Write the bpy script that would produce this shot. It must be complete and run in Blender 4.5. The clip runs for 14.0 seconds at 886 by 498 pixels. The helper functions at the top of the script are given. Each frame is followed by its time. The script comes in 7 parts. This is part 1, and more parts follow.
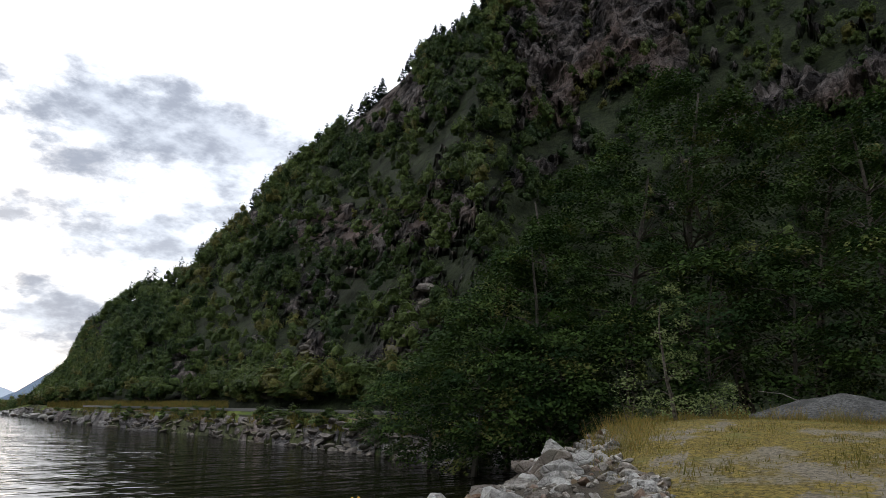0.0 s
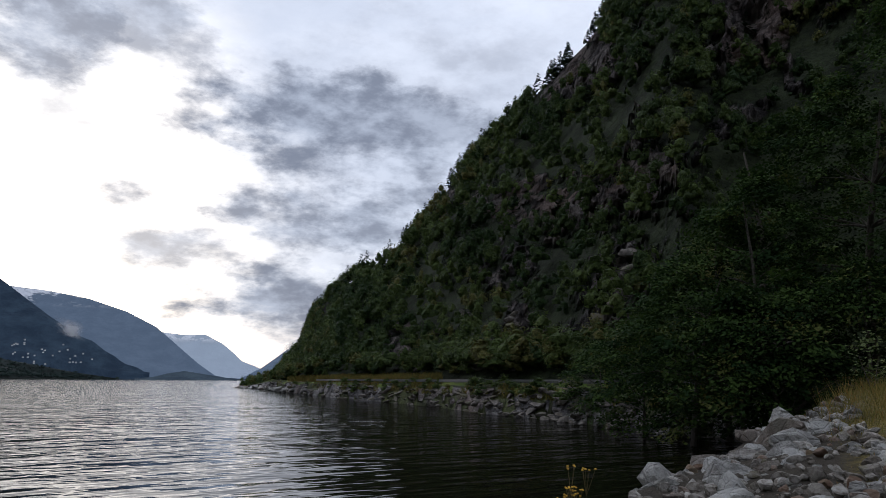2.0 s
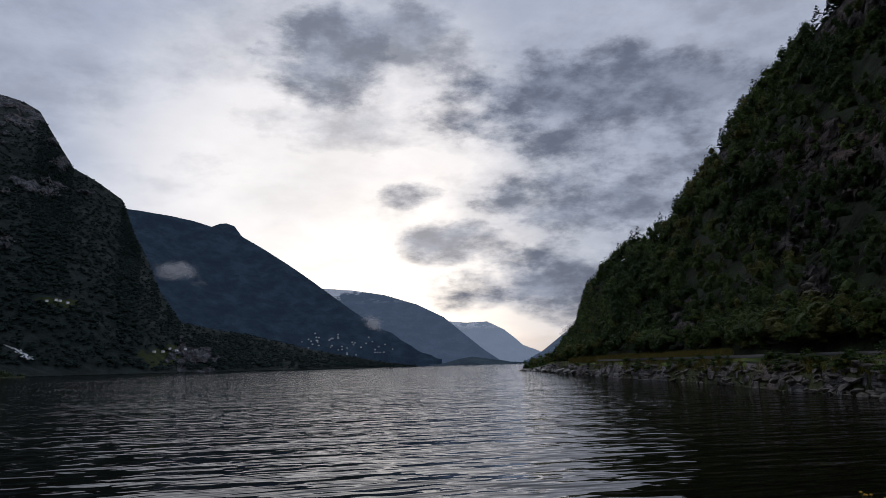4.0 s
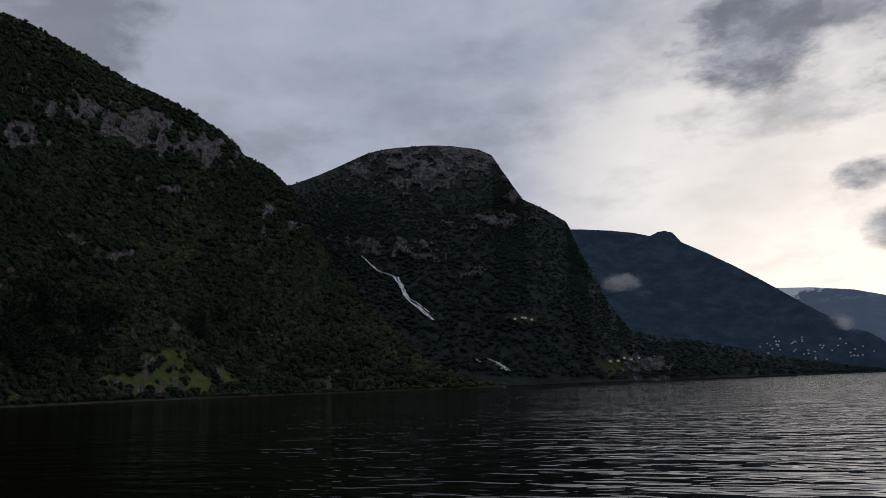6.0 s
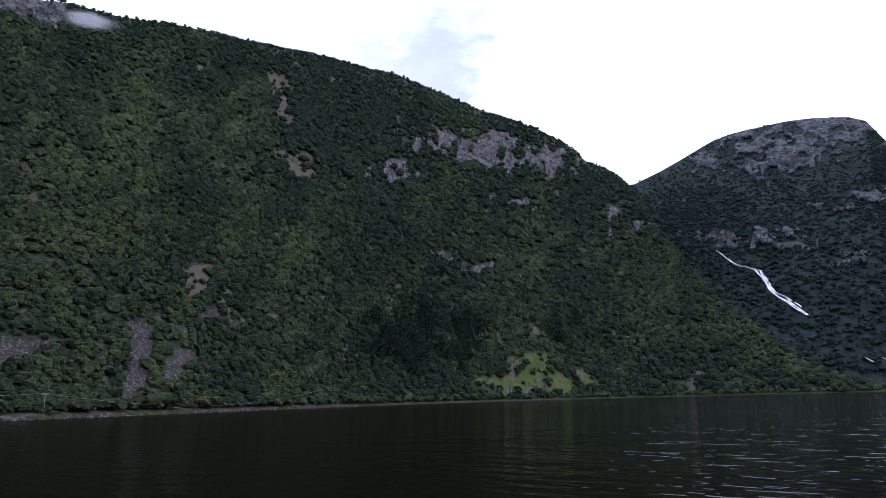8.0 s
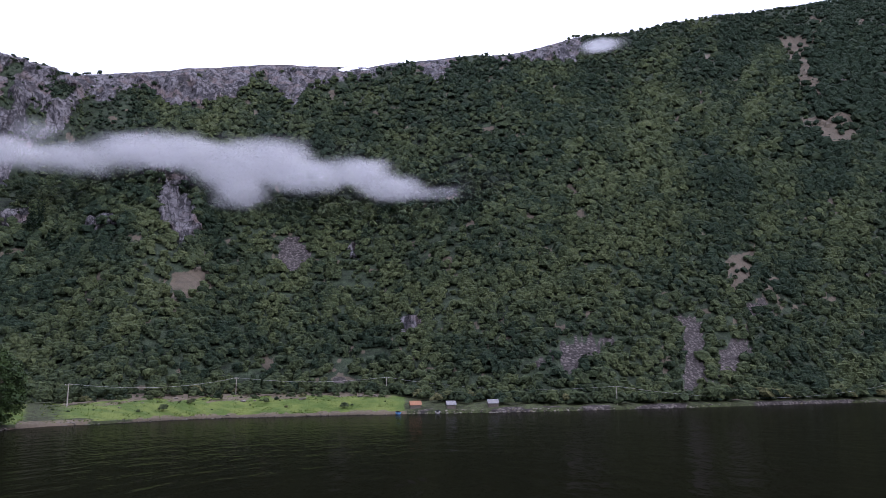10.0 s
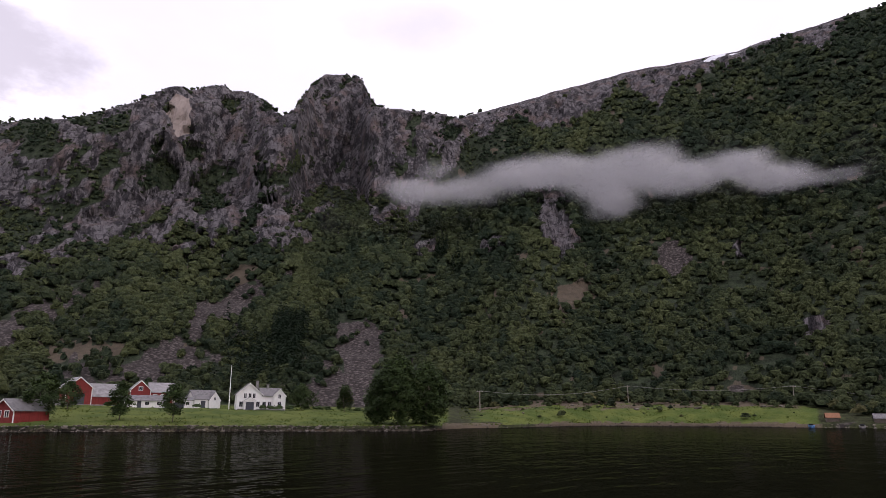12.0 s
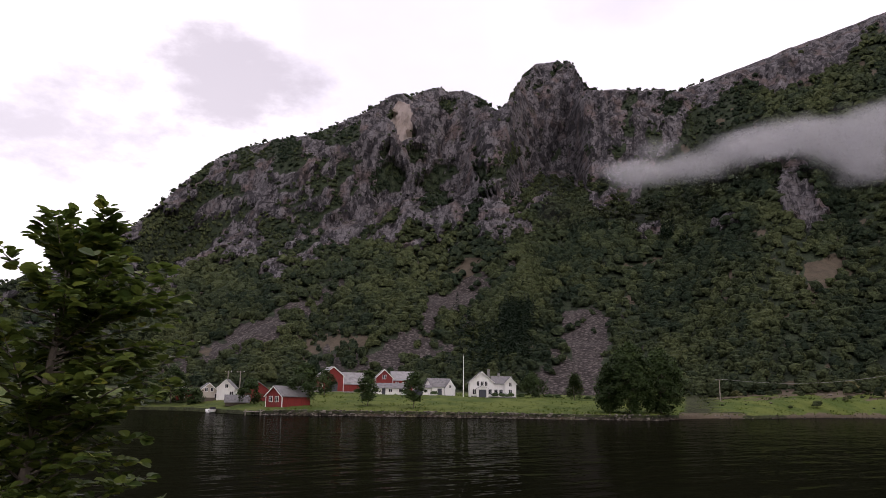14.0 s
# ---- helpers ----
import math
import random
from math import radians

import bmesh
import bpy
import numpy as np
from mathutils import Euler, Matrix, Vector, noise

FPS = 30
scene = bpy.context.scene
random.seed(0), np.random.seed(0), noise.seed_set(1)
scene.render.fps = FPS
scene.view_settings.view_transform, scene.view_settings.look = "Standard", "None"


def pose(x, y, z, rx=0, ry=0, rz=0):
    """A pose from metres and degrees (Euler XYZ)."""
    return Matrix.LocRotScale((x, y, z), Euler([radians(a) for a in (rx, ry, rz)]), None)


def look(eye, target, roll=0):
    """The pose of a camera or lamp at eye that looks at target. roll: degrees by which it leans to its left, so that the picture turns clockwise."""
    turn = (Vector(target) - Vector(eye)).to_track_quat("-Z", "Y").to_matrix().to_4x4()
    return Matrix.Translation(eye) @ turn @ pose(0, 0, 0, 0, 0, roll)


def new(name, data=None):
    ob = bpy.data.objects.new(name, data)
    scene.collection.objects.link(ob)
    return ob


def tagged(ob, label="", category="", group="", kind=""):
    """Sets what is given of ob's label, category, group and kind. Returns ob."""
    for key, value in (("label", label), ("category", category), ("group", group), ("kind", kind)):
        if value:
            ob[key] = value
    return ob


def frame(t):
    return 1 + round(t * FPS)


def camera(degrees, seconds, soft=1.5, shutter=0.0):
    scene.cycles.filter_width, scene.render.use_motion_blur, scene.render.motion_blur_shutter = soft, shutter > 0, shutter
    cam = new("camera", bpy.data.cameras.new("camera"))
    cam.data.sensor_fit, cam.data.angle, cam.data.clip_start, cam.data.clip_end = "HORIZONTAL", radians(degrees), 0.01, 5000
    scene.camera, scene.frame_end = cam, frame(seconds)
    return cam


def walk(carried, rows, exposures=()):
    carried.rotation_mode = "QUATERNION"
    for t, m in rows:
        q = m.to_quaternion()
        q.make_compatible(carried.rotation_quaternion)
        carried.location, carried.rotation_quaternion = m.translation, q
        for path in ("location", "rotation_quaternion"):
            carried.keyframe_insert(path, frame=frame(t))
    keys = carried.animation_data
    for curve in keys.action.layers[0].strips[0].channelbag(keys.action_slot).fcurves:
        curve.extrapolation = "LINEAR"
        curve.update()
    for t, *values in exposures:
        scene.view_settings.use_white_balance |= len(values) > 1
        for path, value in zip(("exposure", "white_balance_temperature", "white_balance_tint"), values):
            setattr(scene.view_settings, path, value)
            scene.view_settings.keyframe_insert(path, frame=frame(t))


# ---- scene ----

EYE = 3.2
ROWS = [
    # seconds, heading (degrees, left of +Y), pitch, roll
    (0.0, -53.21, 13.18, 1.41),
    (0.5, -53.16, 13.82, 1.43),
    (1.0, -48.38, 13.44, 1.58),
    (1.5, -42.55, 12.25, 1.26),
    (2.0, -37.04, 10.56, 0.52),
    (2.2, -35.07, 9.95, 0.21),
    (4.3, -11.36, 9.56, -1.49),
    (4.5, -8.52, 9.77, -1.49),
    (5.0, 0.23, 10.24, -1.47),
    (5.5, 10.04, 10.55, -1.99),
    (6.0, 19.56, 10.97, -2.09),
    (6.5, 27.45, 11.31, -1.67),
    (7.0, 33.81, 11.52, -1.33),
    (7.5, 40.13, 11.75, -1.24),
    (8.0, 47.60, 11.95, -1.34),
    (8.5, 57.30, 11.92, -1.40),
    (9.0, 68.61, 11.97, -1.18),
    (9.2, 73.19, 11.97, -1.10),
    (11.3, 111.41, 13.06, -0.46),
    (11.5, 114.14, 13.10, -0.19),
    (12.0, 120.37, 13.08, 0.30),
    (12.5, 125.97, 12.84, 0.66),
    (13.0, 131.08, 12.51, 0.96),
    (13.5, 135.28, 12.31, 0.90),
    (14.0, 138.47, 11.98, 0.85),
]


def heading(az, r, z=0.0):
    """A place r metres from the viewpoint in the direction az."""
    a = radians(az)
    return Vector((-math.sin(a) * r, math.cos(a) * r, z))


def aim(az, el, roll):
    eye = Vector((0, 0, EYE))
    return look(eye, eye + heading(az, math.cos(radians(el)), math.sin(radians(el))), roll)


cam = camera(63.87, 14.0, soft=0.8)
walk(cam, [(t, aim(az, el, roll)) for t, az, el, roll in ROWS],
     exposures=[(0.0, 0.92, 6250, 10), (1.0, 0.75, 6150, 10), (1.5, 0.28, 5950, 12), (2.2, 0.0, 5700, 12), (4.3, -0.8, 5600, 14), (5.0, -0.85, 5600, 14),
                (6.0, -0.9, 5800, 14), (6.5, -0.9, 5900, 14), (7.0, -0.75, 5900, 14), (7.5, 0.6, 5600, 17), (8.0, 1.0, 5300, 20), (8.5, 1.4, 5300, 23),
                (9.2, 1.75, 5250, 25), (11.3, 0.95, 6250, 28), (12.5, 0.65, 6450, 27), (14.0, 0.7, 6600, 26)])

# ---------------------------------------------------------------- sky and sun
SUN_AZ, SUN_EL = -12.0, 12.0


def node(nt, kind, **inputs):
    """A node; names with a leading underscore are properties, i0, i1 ... are inputs by number."""
    n = nt.nodes.new(kind)
    for k, v in inputs.items():
        if k == "_operation":
            n.operation = v
        elif k == "_use_clamp":
            n.use_clamp = v
        elif k == "_data_type":
            n.data_type = v
        elif k == "_interpolation_type":
            n.interpolation_type = v
        elif k == "_feature":
            n.feature = v
        elif k == "_attribute_name":
            n.attribute_name = v
        if k.startswith("_"):
            continue
        key = int(k[1:]) if k[0] == "i" and k[1:].isdigit() else k.replace("__", " ")
        if isinstance(v, bpy.types.NodeSocket):
            nt.links.new(v, n.inputs[key])
        else:
            n.inputs[key].default_value = v
    return n


def calc(nt, op, a, b=0.0, c=0.0, clamp=False):
    return node(nt, "ShaderNodeMath", _operation=op, _use_clamp=clamp, i0=a, i1=b, i2=c).outputs[0]


def blend(nt, fac, a, b):
    """Mix two colours."""
    n = node(nt, "ShaderNodeMix", _data_type="RGBA")
    for key, v in ((0, fac), (6, a), (7, b)):
        if isinstance(v, bpy.types.NodeSocket):
            nt.links.new(v, n.inputs[key])
        elif key == 0:
            n.inputs[key].default_value = v
        else:
            n.inputs[key].default_value = (*v, 1.0)[:4]
    return n.outputs[2]


def ramp(nt, fac, lo, hi):
    return node(nt, "ShaderNodeMapRange", _interpolation_type="SMOOTHSTEP", i0=fac, i1=lo, i2=hi).outputs[0]


def fuzz(nt, vec, scale, detail=4.0, rough=0.55):
    return node(nt, "ShaderNodeTexNoise", Vector=vec, Scale=scale, Detail=detail, Roughness=rough).outputs["Fac"]


def sky_world():
    w = bpy.data.worlds.new("sky")
    scene.world = w
    w.use_nodes = True
    nt = w.node_tree
    back = nt.nodes["Background"]
    co = node(nt, "ShaderNodeTexCoord").outputs["Generated"]
    sep = node(nt, "ShaderNodeSeparateXYZ", Vector=co)
    x, y, z = sep.outputs
    az = calc(nt, "MULTIPLY", calc(nt, "ARCTAN2", calc(nt, "MULTIPLY", x, -1.0), y), 57.29578)
    el = calc(nt, "MULTIPLY", calc(nt, "ARCSINE", z), 57.29578)
    blue = node(nt, "ShaderNodeTexSky")
    blue.sky_type, blue.sun_disc = "NISHITA", False
    blue.sun_elevation, blue.sun_rotation = radians(SUN_EL), radians(-SUN_AZ)
    # cloud layer: noise laid out on a flat ceiling seen in perspective
    low = calc(nt, "ADD", calc(nt, "MAXIMUM", z, 0.0), 0.16)
    flat = node(nt, "ShaderNodeCombineXYZ", X=calc(nt, "DIVIDE", x, low), Y=calc(nt, "DIVIDE", y, low)).outputs[0]
    squeezed_dir = node(nt, "ShaderNodeMapping", Vector=co, Scale=(1.0, 1.0, 2.0)).outputs[0]
    big = fuzz(nt, flat, 0.62, 6.0, 0.6)
    fine = fuzz(nt, flat, 2.6, 7.0, 0.62)
    round_ = fuzz(nt, squeezed_dir, 4.6, 8.0, 0.58)
    puff = fuzz(nt, squeezed_dir, 13.0, 7.0, 0.62)
    warp = calc(nt, "ADD", calc(nt, "MULTIPLY", calc(nt, "SUBTRACT", puff, 0.5), 3.6), calc(nt, "ADD", calc(nt, "MULTIPLY", calc(nt, "SUBTRACT", round_, 0.5), 7.5), calc(nt, "MULTIPLY", calc(nt, "SUBTRACT", fine, 0.5), 3.0)))
    wide_ = fuzz(nt, co, 2.2, 3.0, 0.5)
    dark = calc(nt, "MULTIPLY", ramp(nt, calc(nt, "ADD", calc(nt, "MULTIPLY", big, 0.65), calc(nt, "MULTIPLY", round_, 0.35)), 0.42, 0.68), 0.32)
    for a, e, ra, re, k in CLOUDS:
        u = calc(nt, "DIVIDE", calc(nt, "SUBTRACT", az, a), ra)
        v = calc(nt, "DIVIDE", calc(nt, "SUBTRACT", el, e), re)
        d = calc(nt, "ADD", calc(nt, "MULTIPLY", u, u), calc(nt, "ADD", calc(nt, "MULTIPLY", v, v), warp))
        dark = calc(nt, "MAXIMUM", dark, calc(nt, "MULTIPLY", ramp(nt, d, 2.5, -0.2) if k > 0.7 else ramp(nt, d, 3.2, -1.0), k))
    # brightness grows towards the veiled sun
    s = heading(-6, math.cos(radians(11)), math.sin(radians(11)))
    dot = node(nt, "ShaderNodeVectorMath", _operation="DOT_PRODUCT", i0=co, i1=tuple(s)).outputs["Value"]
    dot = calc(nt, "ADD", dot, calc(nt, "MULTIPLY", calc(nt, "SUBTRACT", round_, 0.5), 0.05))
    near = ramp(nt, dot, 0.93, 0.998)
    wide = ramp(nt, dot, 0.45, 1.0)
    away = blend(nt, ramp(nt, wide_, 0.35, 0.65), (1.0, 1.0, 1.02), (0.72, 0.72, 0.76))
    toward = blend(nt, ramp(nt, fine, 0.35, 0.65), (1.04, 1.04, 1.05), (0.84, 0.86, 0.90))
    layer = ramp(nt, calc(nt, "ADD", calc(nt, "MULTIPLY", puff, 0.35), calc(nt, "ADD", calc(nt, "MULTIPLY", big, 0.4), calc(nt, "MULTIPLY", fine, 0.25))), 0.42, 0.60)
    toward = blend(nt, calc(nt, "MULTIPLY", layer, 0.16), toward, (0.46, 0.49, 0.55))
    veil = blend(nt, near, blend(nt, wide, away, toward), (1.95, 1.75, 1.46))
    inner = blend(nt, ramp(nt, puff, 0.36, 0.64), (0.215, 0.235, 0.28), (0.47, 0.50, 0.55))
    grey = blend(nt, wide, (0.42, 0.42, 0.45), inner)
    cloud = blend(nt, dark, veil, grey)
    skyc = node(nt, "ShaderNodeVectorMath", _operation="SCALE", i0=blue.outputs[0], Scale=0.10).outputs[0]
    cover = calc(nt, "MAXIMUM", calc(nt, "MULTIPLY", ramp(nt, fine, 0.30, 0.55), 0.35), calc(nt, "ADD", calc(nt, "MULTIPLY", dark, 0.14), 0.84))
    full = blend(nt, cover, skyc, cloud)
    nt.links.new(full, back.inputs["Color"])
    back.inputs["Strength"].default_value = 1.0


# dark cloud banks: heading, elevation, half width, half height, density
CLOUDS = [(-26.3, 20.0, 13.0, 3.9, 1.0), (-28.8, 13.4, 9.0, 2.5, 0.95), (-12.9, 13.9, 2.9, 1.3, 0.9), (-16.0, 9.6, 4.0, 1.9, 0.85), (-23.2, 6.4, 7.4, 2.5, 1.0),
          (-5.8, 24.5, 5.2, 3.9, 0.9), (-13.0, 25.8, 5.5, 2.2, 0.8), (-9.1, 18.7, 9.0, 2.1, 0.65), (-38.0, 23.2, 8.5, 3.2, 0.6), (-27.0, 18.0, 22.0, 9.5, 0.5), (-4.0, 26.0, 16.0, 4.0, 0.45),
          (18.6, 21.6, 7.6, 2.4, 0.4), (12.0, 25.3, 9.0, 2.0, 0.4), (49.0, 26.5, 4.8, 3.8, 0.9), (36.2, 19.0, 8.2, 2.3, 0.6), (27.9, 24.3, 7.0, 1.6, 0.35), (14.6, 19.8, 4.4, 2.2, 0.5),
          (157.0, 22.4, 7.0, 4.4, 0.9), (165.5, 20.3, 8.0, 4.0, 0.8), (155.6, 19.8, 7.0, 2.0, 0.55), (125.4, 30.9, 6.0, 1.3, 0.4), (54.0, 28.6, 5.0, 1.6, 0.4)]
sky_world()
sun = new("sun", bpy.data.lights.new("sun", "SUN"))
sun.data.energy, sun.data.angle, sun.data.color = 0.55, radians(65), (1.0, 0.95, 0.88)
sun.matrix_world = look(heading(SUN_AZ, 100, 100 * math.tan(radians(SUN_EL))), (0, 0, 0))
tagged(sun, "low sun veiled by thin cloud", "sun")

# ---------------------------------------------------------------- materials
def plain(name, rough=0.8, spec=0.3):
    m = bpy.data.materials.new(name)
    m.use_nodes = True
    nt = m.node_tree
    b = nt.nodes["Principled BSDF"]
    b.inputs["Roughness"].default_value = rough
    b.inputs["Specular IOR Level"].default_value = spec
    return m, nt, b


def bump(nt, b, height, strength, distance):
    n = node(nt, "ShaderNodeBump", Height=height, Strength=strength, Distance=distance)
    nt.links.new(n.outputs[0], b.inputs["Normal"])
    return n


def place(nt):
    return node(nt, "ShaderNodeNewGeometry").outputs["Position"]


def squeezed(nt, vec, sx, sy, sz):
    return node(nt, "ShaderNodeMapping", Vector=vec, Scale=(sx, sy, sz)).outputs[0]


def attr(nt, name):
    return node(nt, "ShaderNodeAttribute", _attribute_name=name).outputs["Fac"]


def speckled(name, dark, light, scale, rough=0.85, spec=0.25, depth=0.02, detail=6.0, coarse=0.12, third=None):
    """A two-scale mottled surface."""
    m, nt, b = plain(name, rough, spec)
    p = place(nt)
    f = fuzz(nt, p, scale, detail, 0.65)
    g = fuzz(nt, p, scale * coarse, 3.0)
    c = blend(nt, ramp(nt, f, 0.3, 0.7), dark, light)
    c = blend(nt, ramp(nt, g, 0.45, 0.7), c, third if third else [0.5 * (u + v) for u, v in zip(dark, light)])
    nt.links.new(c, b.inputs["Base Color"])
    bump(nt, b, f, 0.7, depth)
    return m


def mountain_material(name, size, rock_dark, rock_light, soil, floor_green, drawn=0.17, lawn=1.0):
    """Forest floor, bare rock with cracks, scree, earth and grass, told apart by the mesh's own masks. size: metres of a rock slab."""
    m, nt, b = plain(name, 0.9, 0.15)
    p = place(nt)
    soft = fuzz(nt, p, 0.35 / size, 6.0, 0.65)
    # rock structure runs down the fall line: across the slope and up it
    z = node(nt, "ShaderNodeSeparateXYZ", Vector=p).outputs[2]
    wall = node(nt, "ShaderNodeCombineXYZ", X=attr(nt, "across"), Z=calc(nt, "MULTIPLY", z, drawn)).outputs[0]

    def shifted(vec, scale, amount):
        n = node(nt, "ShaderNodeTexNoise", Vector=p, Scale=scale, Detail=5.0, Roughness=0.65).outputs["Color"]
        return node(nt, "ShaderNodeVectorMath", _operation="ADD", i0=vec, i1=node(nt, "ShaderNodeVectorMath", _operation="SCALE", i0=n, Scale=amount).outputs[0]).outputs[0]
    bent = shifted(wall, 0.10 / size, 0.9 * size)
    jagged = shifted(bent, 1.3 / size, 0.45 * size)
    streak = fuzz(nt, bent, 0.55 / size, 9.0, 0.74)
    flute = fuzz(nt, bent, 0.16 / size, 4.0, 0.6)
    grain = fuzz(nt, p, 2.6 / size, 8.0, 0.75)
    plate = node(nt, "ShaderNodeTexVoronoi", Vector=jagged, Scale=0.5 / size)
    tone = node(nt, "ShaderNodeSeparateColor", Color=plate.outputs["Color"]).outputs[0]
    slab = node(nt, "ShaderNodeSeparateColor", Color=node(nt, "ShaderNodeTexVoronoi", Vector=jagged, Scale=1.4 / size).outputs["Color"]).outputs[0]
    ledge = fuzz(nt, node(nt, "ShaderNodeCombineXYZ", X=calc(nt, "MULTIPLY", attr(nt, "across"), 0.22), Z=z).outputs[0], 0.7 / size, 7.0, 0.68)
    lit = calc(nt, "ADD", calc(nt, "MULTIPLY", streak, 0.5), calc(nt, "ADD", calc(nt, "MULTIPLY", tone, 0.16), calc(nt, "ADD", calc(nt, "MULTIPLY", slab, 0.14), calc(nt, "MULTIPLY", grain, 0.2))))
    rock = blend(nt, ramp(nt, lit, 0.42, 0.58), rock_dark, rock_light)
    rock = blend(nt, ramp(nt, fuzz(nt, p, 0.08 / size, 3.0), 0.5, 0.72), rock, [c * f for c, f in zip(rock_light, (0.95, 0.78, 0.70))])
    rock = blend(nt, calc(nt, "MULTIPLY", ramp(nt, ledge, 0.46, 0.36), 0.75), rock, [c * 0.35 for c in rock_dark])
    rock = blend(nt, calc(nt, "MULTIPLY", ramp(nt, flute, 0.44, 0.34), 0.7), rock, [c * 0.5 for c in rock_dark])
    gap = node(nt, "ShaderNodeTexVoronoi", _feature="DISTANCE_TO_EDGE", Vector=jagged, Scale=0.34 / size).outputs["Distance"]
    joint = node(nt, "ShaderNodeTexVoronoi", _feature="DISTANCE_TO_EDGE", Vector=jagged, Scale=0.9 / size).outputs["Distance"]
    split = calc(nt, "MAXIMUM", calc(nt, "MULTIPLY", ramp(nt, gap, 0.06, 0.0), ramp(nt, soft, 0.40, 0.58)), calc(nt, "MULTIPLY", ramp(nt, joint, 0.07, 0.0), calc(nt, "MULTIPLY", ramp(nt, streak, 0.45, 0.6), 0.6)))
    rock = blend(nt, calc(nt, "MULTIPLY", split, 0.85), rock, [c * 0.3 for c in rock_dark])
    moss = ramp(nt, calc(nt, "ADD", calc(nt, "MULTIPLY", fuzz(nt, p, 0.16 / size, 8.0, 0.75), 0.7), calc(nt, "MULTIPLY", ledge, 0.3)), 0.55, 0.62)
    floor = blend(nt, ramp(nt, calc(nt, "ADD", calc(nt, "MULTIPLY", soft, 0.5), calc(nt, "MULTIPLY", grain, 0.5)), 0.4, 0.6), [c * 0.3 for c in floor_green], [c * 1.25 for c in floor_green])
    rock = blend(nt, moss, rock, floor)
    blocks = node(nt, "ShaderNodeTexVoronoi", Vector=p, Scale=0.8).outputs
    bn = node(nt, "ShaderNodeSeparateColor", Color=blocks["Color"]).outputs[0]
    scree = blend(nt, calc(nt, "MULTIPLY", bn, ramp(nt, blocks["Distance"], 0.75, 0.25)), (0.025, 0.021, 0.019), (0.120, 0.103, 0.095))
    earth = blend(nt, ramp(nt, soft, 0.3, 0.7), soil, [min(1, c * 1.5) for c in soil])
    sward = blend(nt, ramp(nt, fuzz(nt, p, 0.12, 5.0), 0.35, 0.65), [c * lawn for c in (0.085, 0.135, 0.022)], [c * lawn for c in (0.165, 0.205, 0.042)])
    c = floor
    for mask, colour in (("grass", sward), ("earth", earth), ("scree", scree), ("rock", rock), ("pale", (0.33, 0.28, 0.25)), ("snow", (0.85, 0.87, 0.9))):
        c = blend(nt, ramp(nt, calc(nt, "ADD", attr(nt, mask), calc(nt, "MULTIPLY", calc(nt, "SUBTRACT", soft, 0.5), 0.5)), 0.38, 0.6), c, colour)
    nt.links.new(c, b.inputs["Base Color"])
    h = calc(nt, "ADD", calc(nt, "ADD", calc(nt, "MULTIPLY", streak, 0.9), calc(nt, "MULTIPLY", grain, 0.28)), calc(nt, "ADD", calc(nt, "MULTIPLY", tone, 0.30), calc(nt, "ADD", calc(nt, "MULTIPLY", slab, 0.14), calc(nt, "SUBTRACT", calc(nt, "MULTIPLY", ledge, 0.7), calc(nt, "MULTIPLY", split, 0.35)))))
    h = calc(nt, "ADD", calc(nt, "MULTIPLY", h, calc(nt, "ADD", calc(nt, "MULTIPLY", attr(nt, "rock"), 0.9), 0.1)), calc(nt, "MULTIPLY", soft, 0.3))
    bump(nt, b, h, 1.0, 1.5 * size)
    return m


def leaf_material(name, dark, light, odd, translucent=0.25, rough=0.55, spec=0.3, grain=0.0):
    """Leaves: each tree has its tint, each leaf differs a little from its neighbours."""
    m, nt, b = plain(name, rough, spec)
    one = node(nt, "ShaderNodeNewGeometry").outputs["Random Per Island"]
    t = attr(nt, "tint")
    c = blend(nt, t, dark, light)
    c = blend(nt, ramp(nt, t, 0.88, 1.0), c, odd)
    c = blend(nt, calc(nt, "MULTIPLY", one, 0.4), c, [v * 0.5 for v in dark])
    if grain:
        p = place(nt)
        g = fuzz(nt, p, grain, 5.0, 0.7)
        c = blend(nt, calc(nt, "MULTIPLY", ramp(nt, g, 0.58, 0.34), 0.6), c, [v * 0.28 for v in dark])
        c = blend(nt, calc(nt, "MULTIPLY", ramp(nt, g, 0.52, 0.75), 0.45), c, [v * 1.25 for v in light])
        bump(nt, b, g, 1.0, 1.1 / grain)
    nt.links.new(c, b.inputs["Base Color"])
    tr = node(nt, "ShaderNodeBsdfTranslucent", Color=c)
    mix = node(nt, "ShaderNodeMixShader", i0=translucent, i1=b.outputs[0], i2=tr.outputs[0])
    nt.links.new(mix.outputs[0], nt.nodes["Material Output"].inputs["Surface"])
    return m


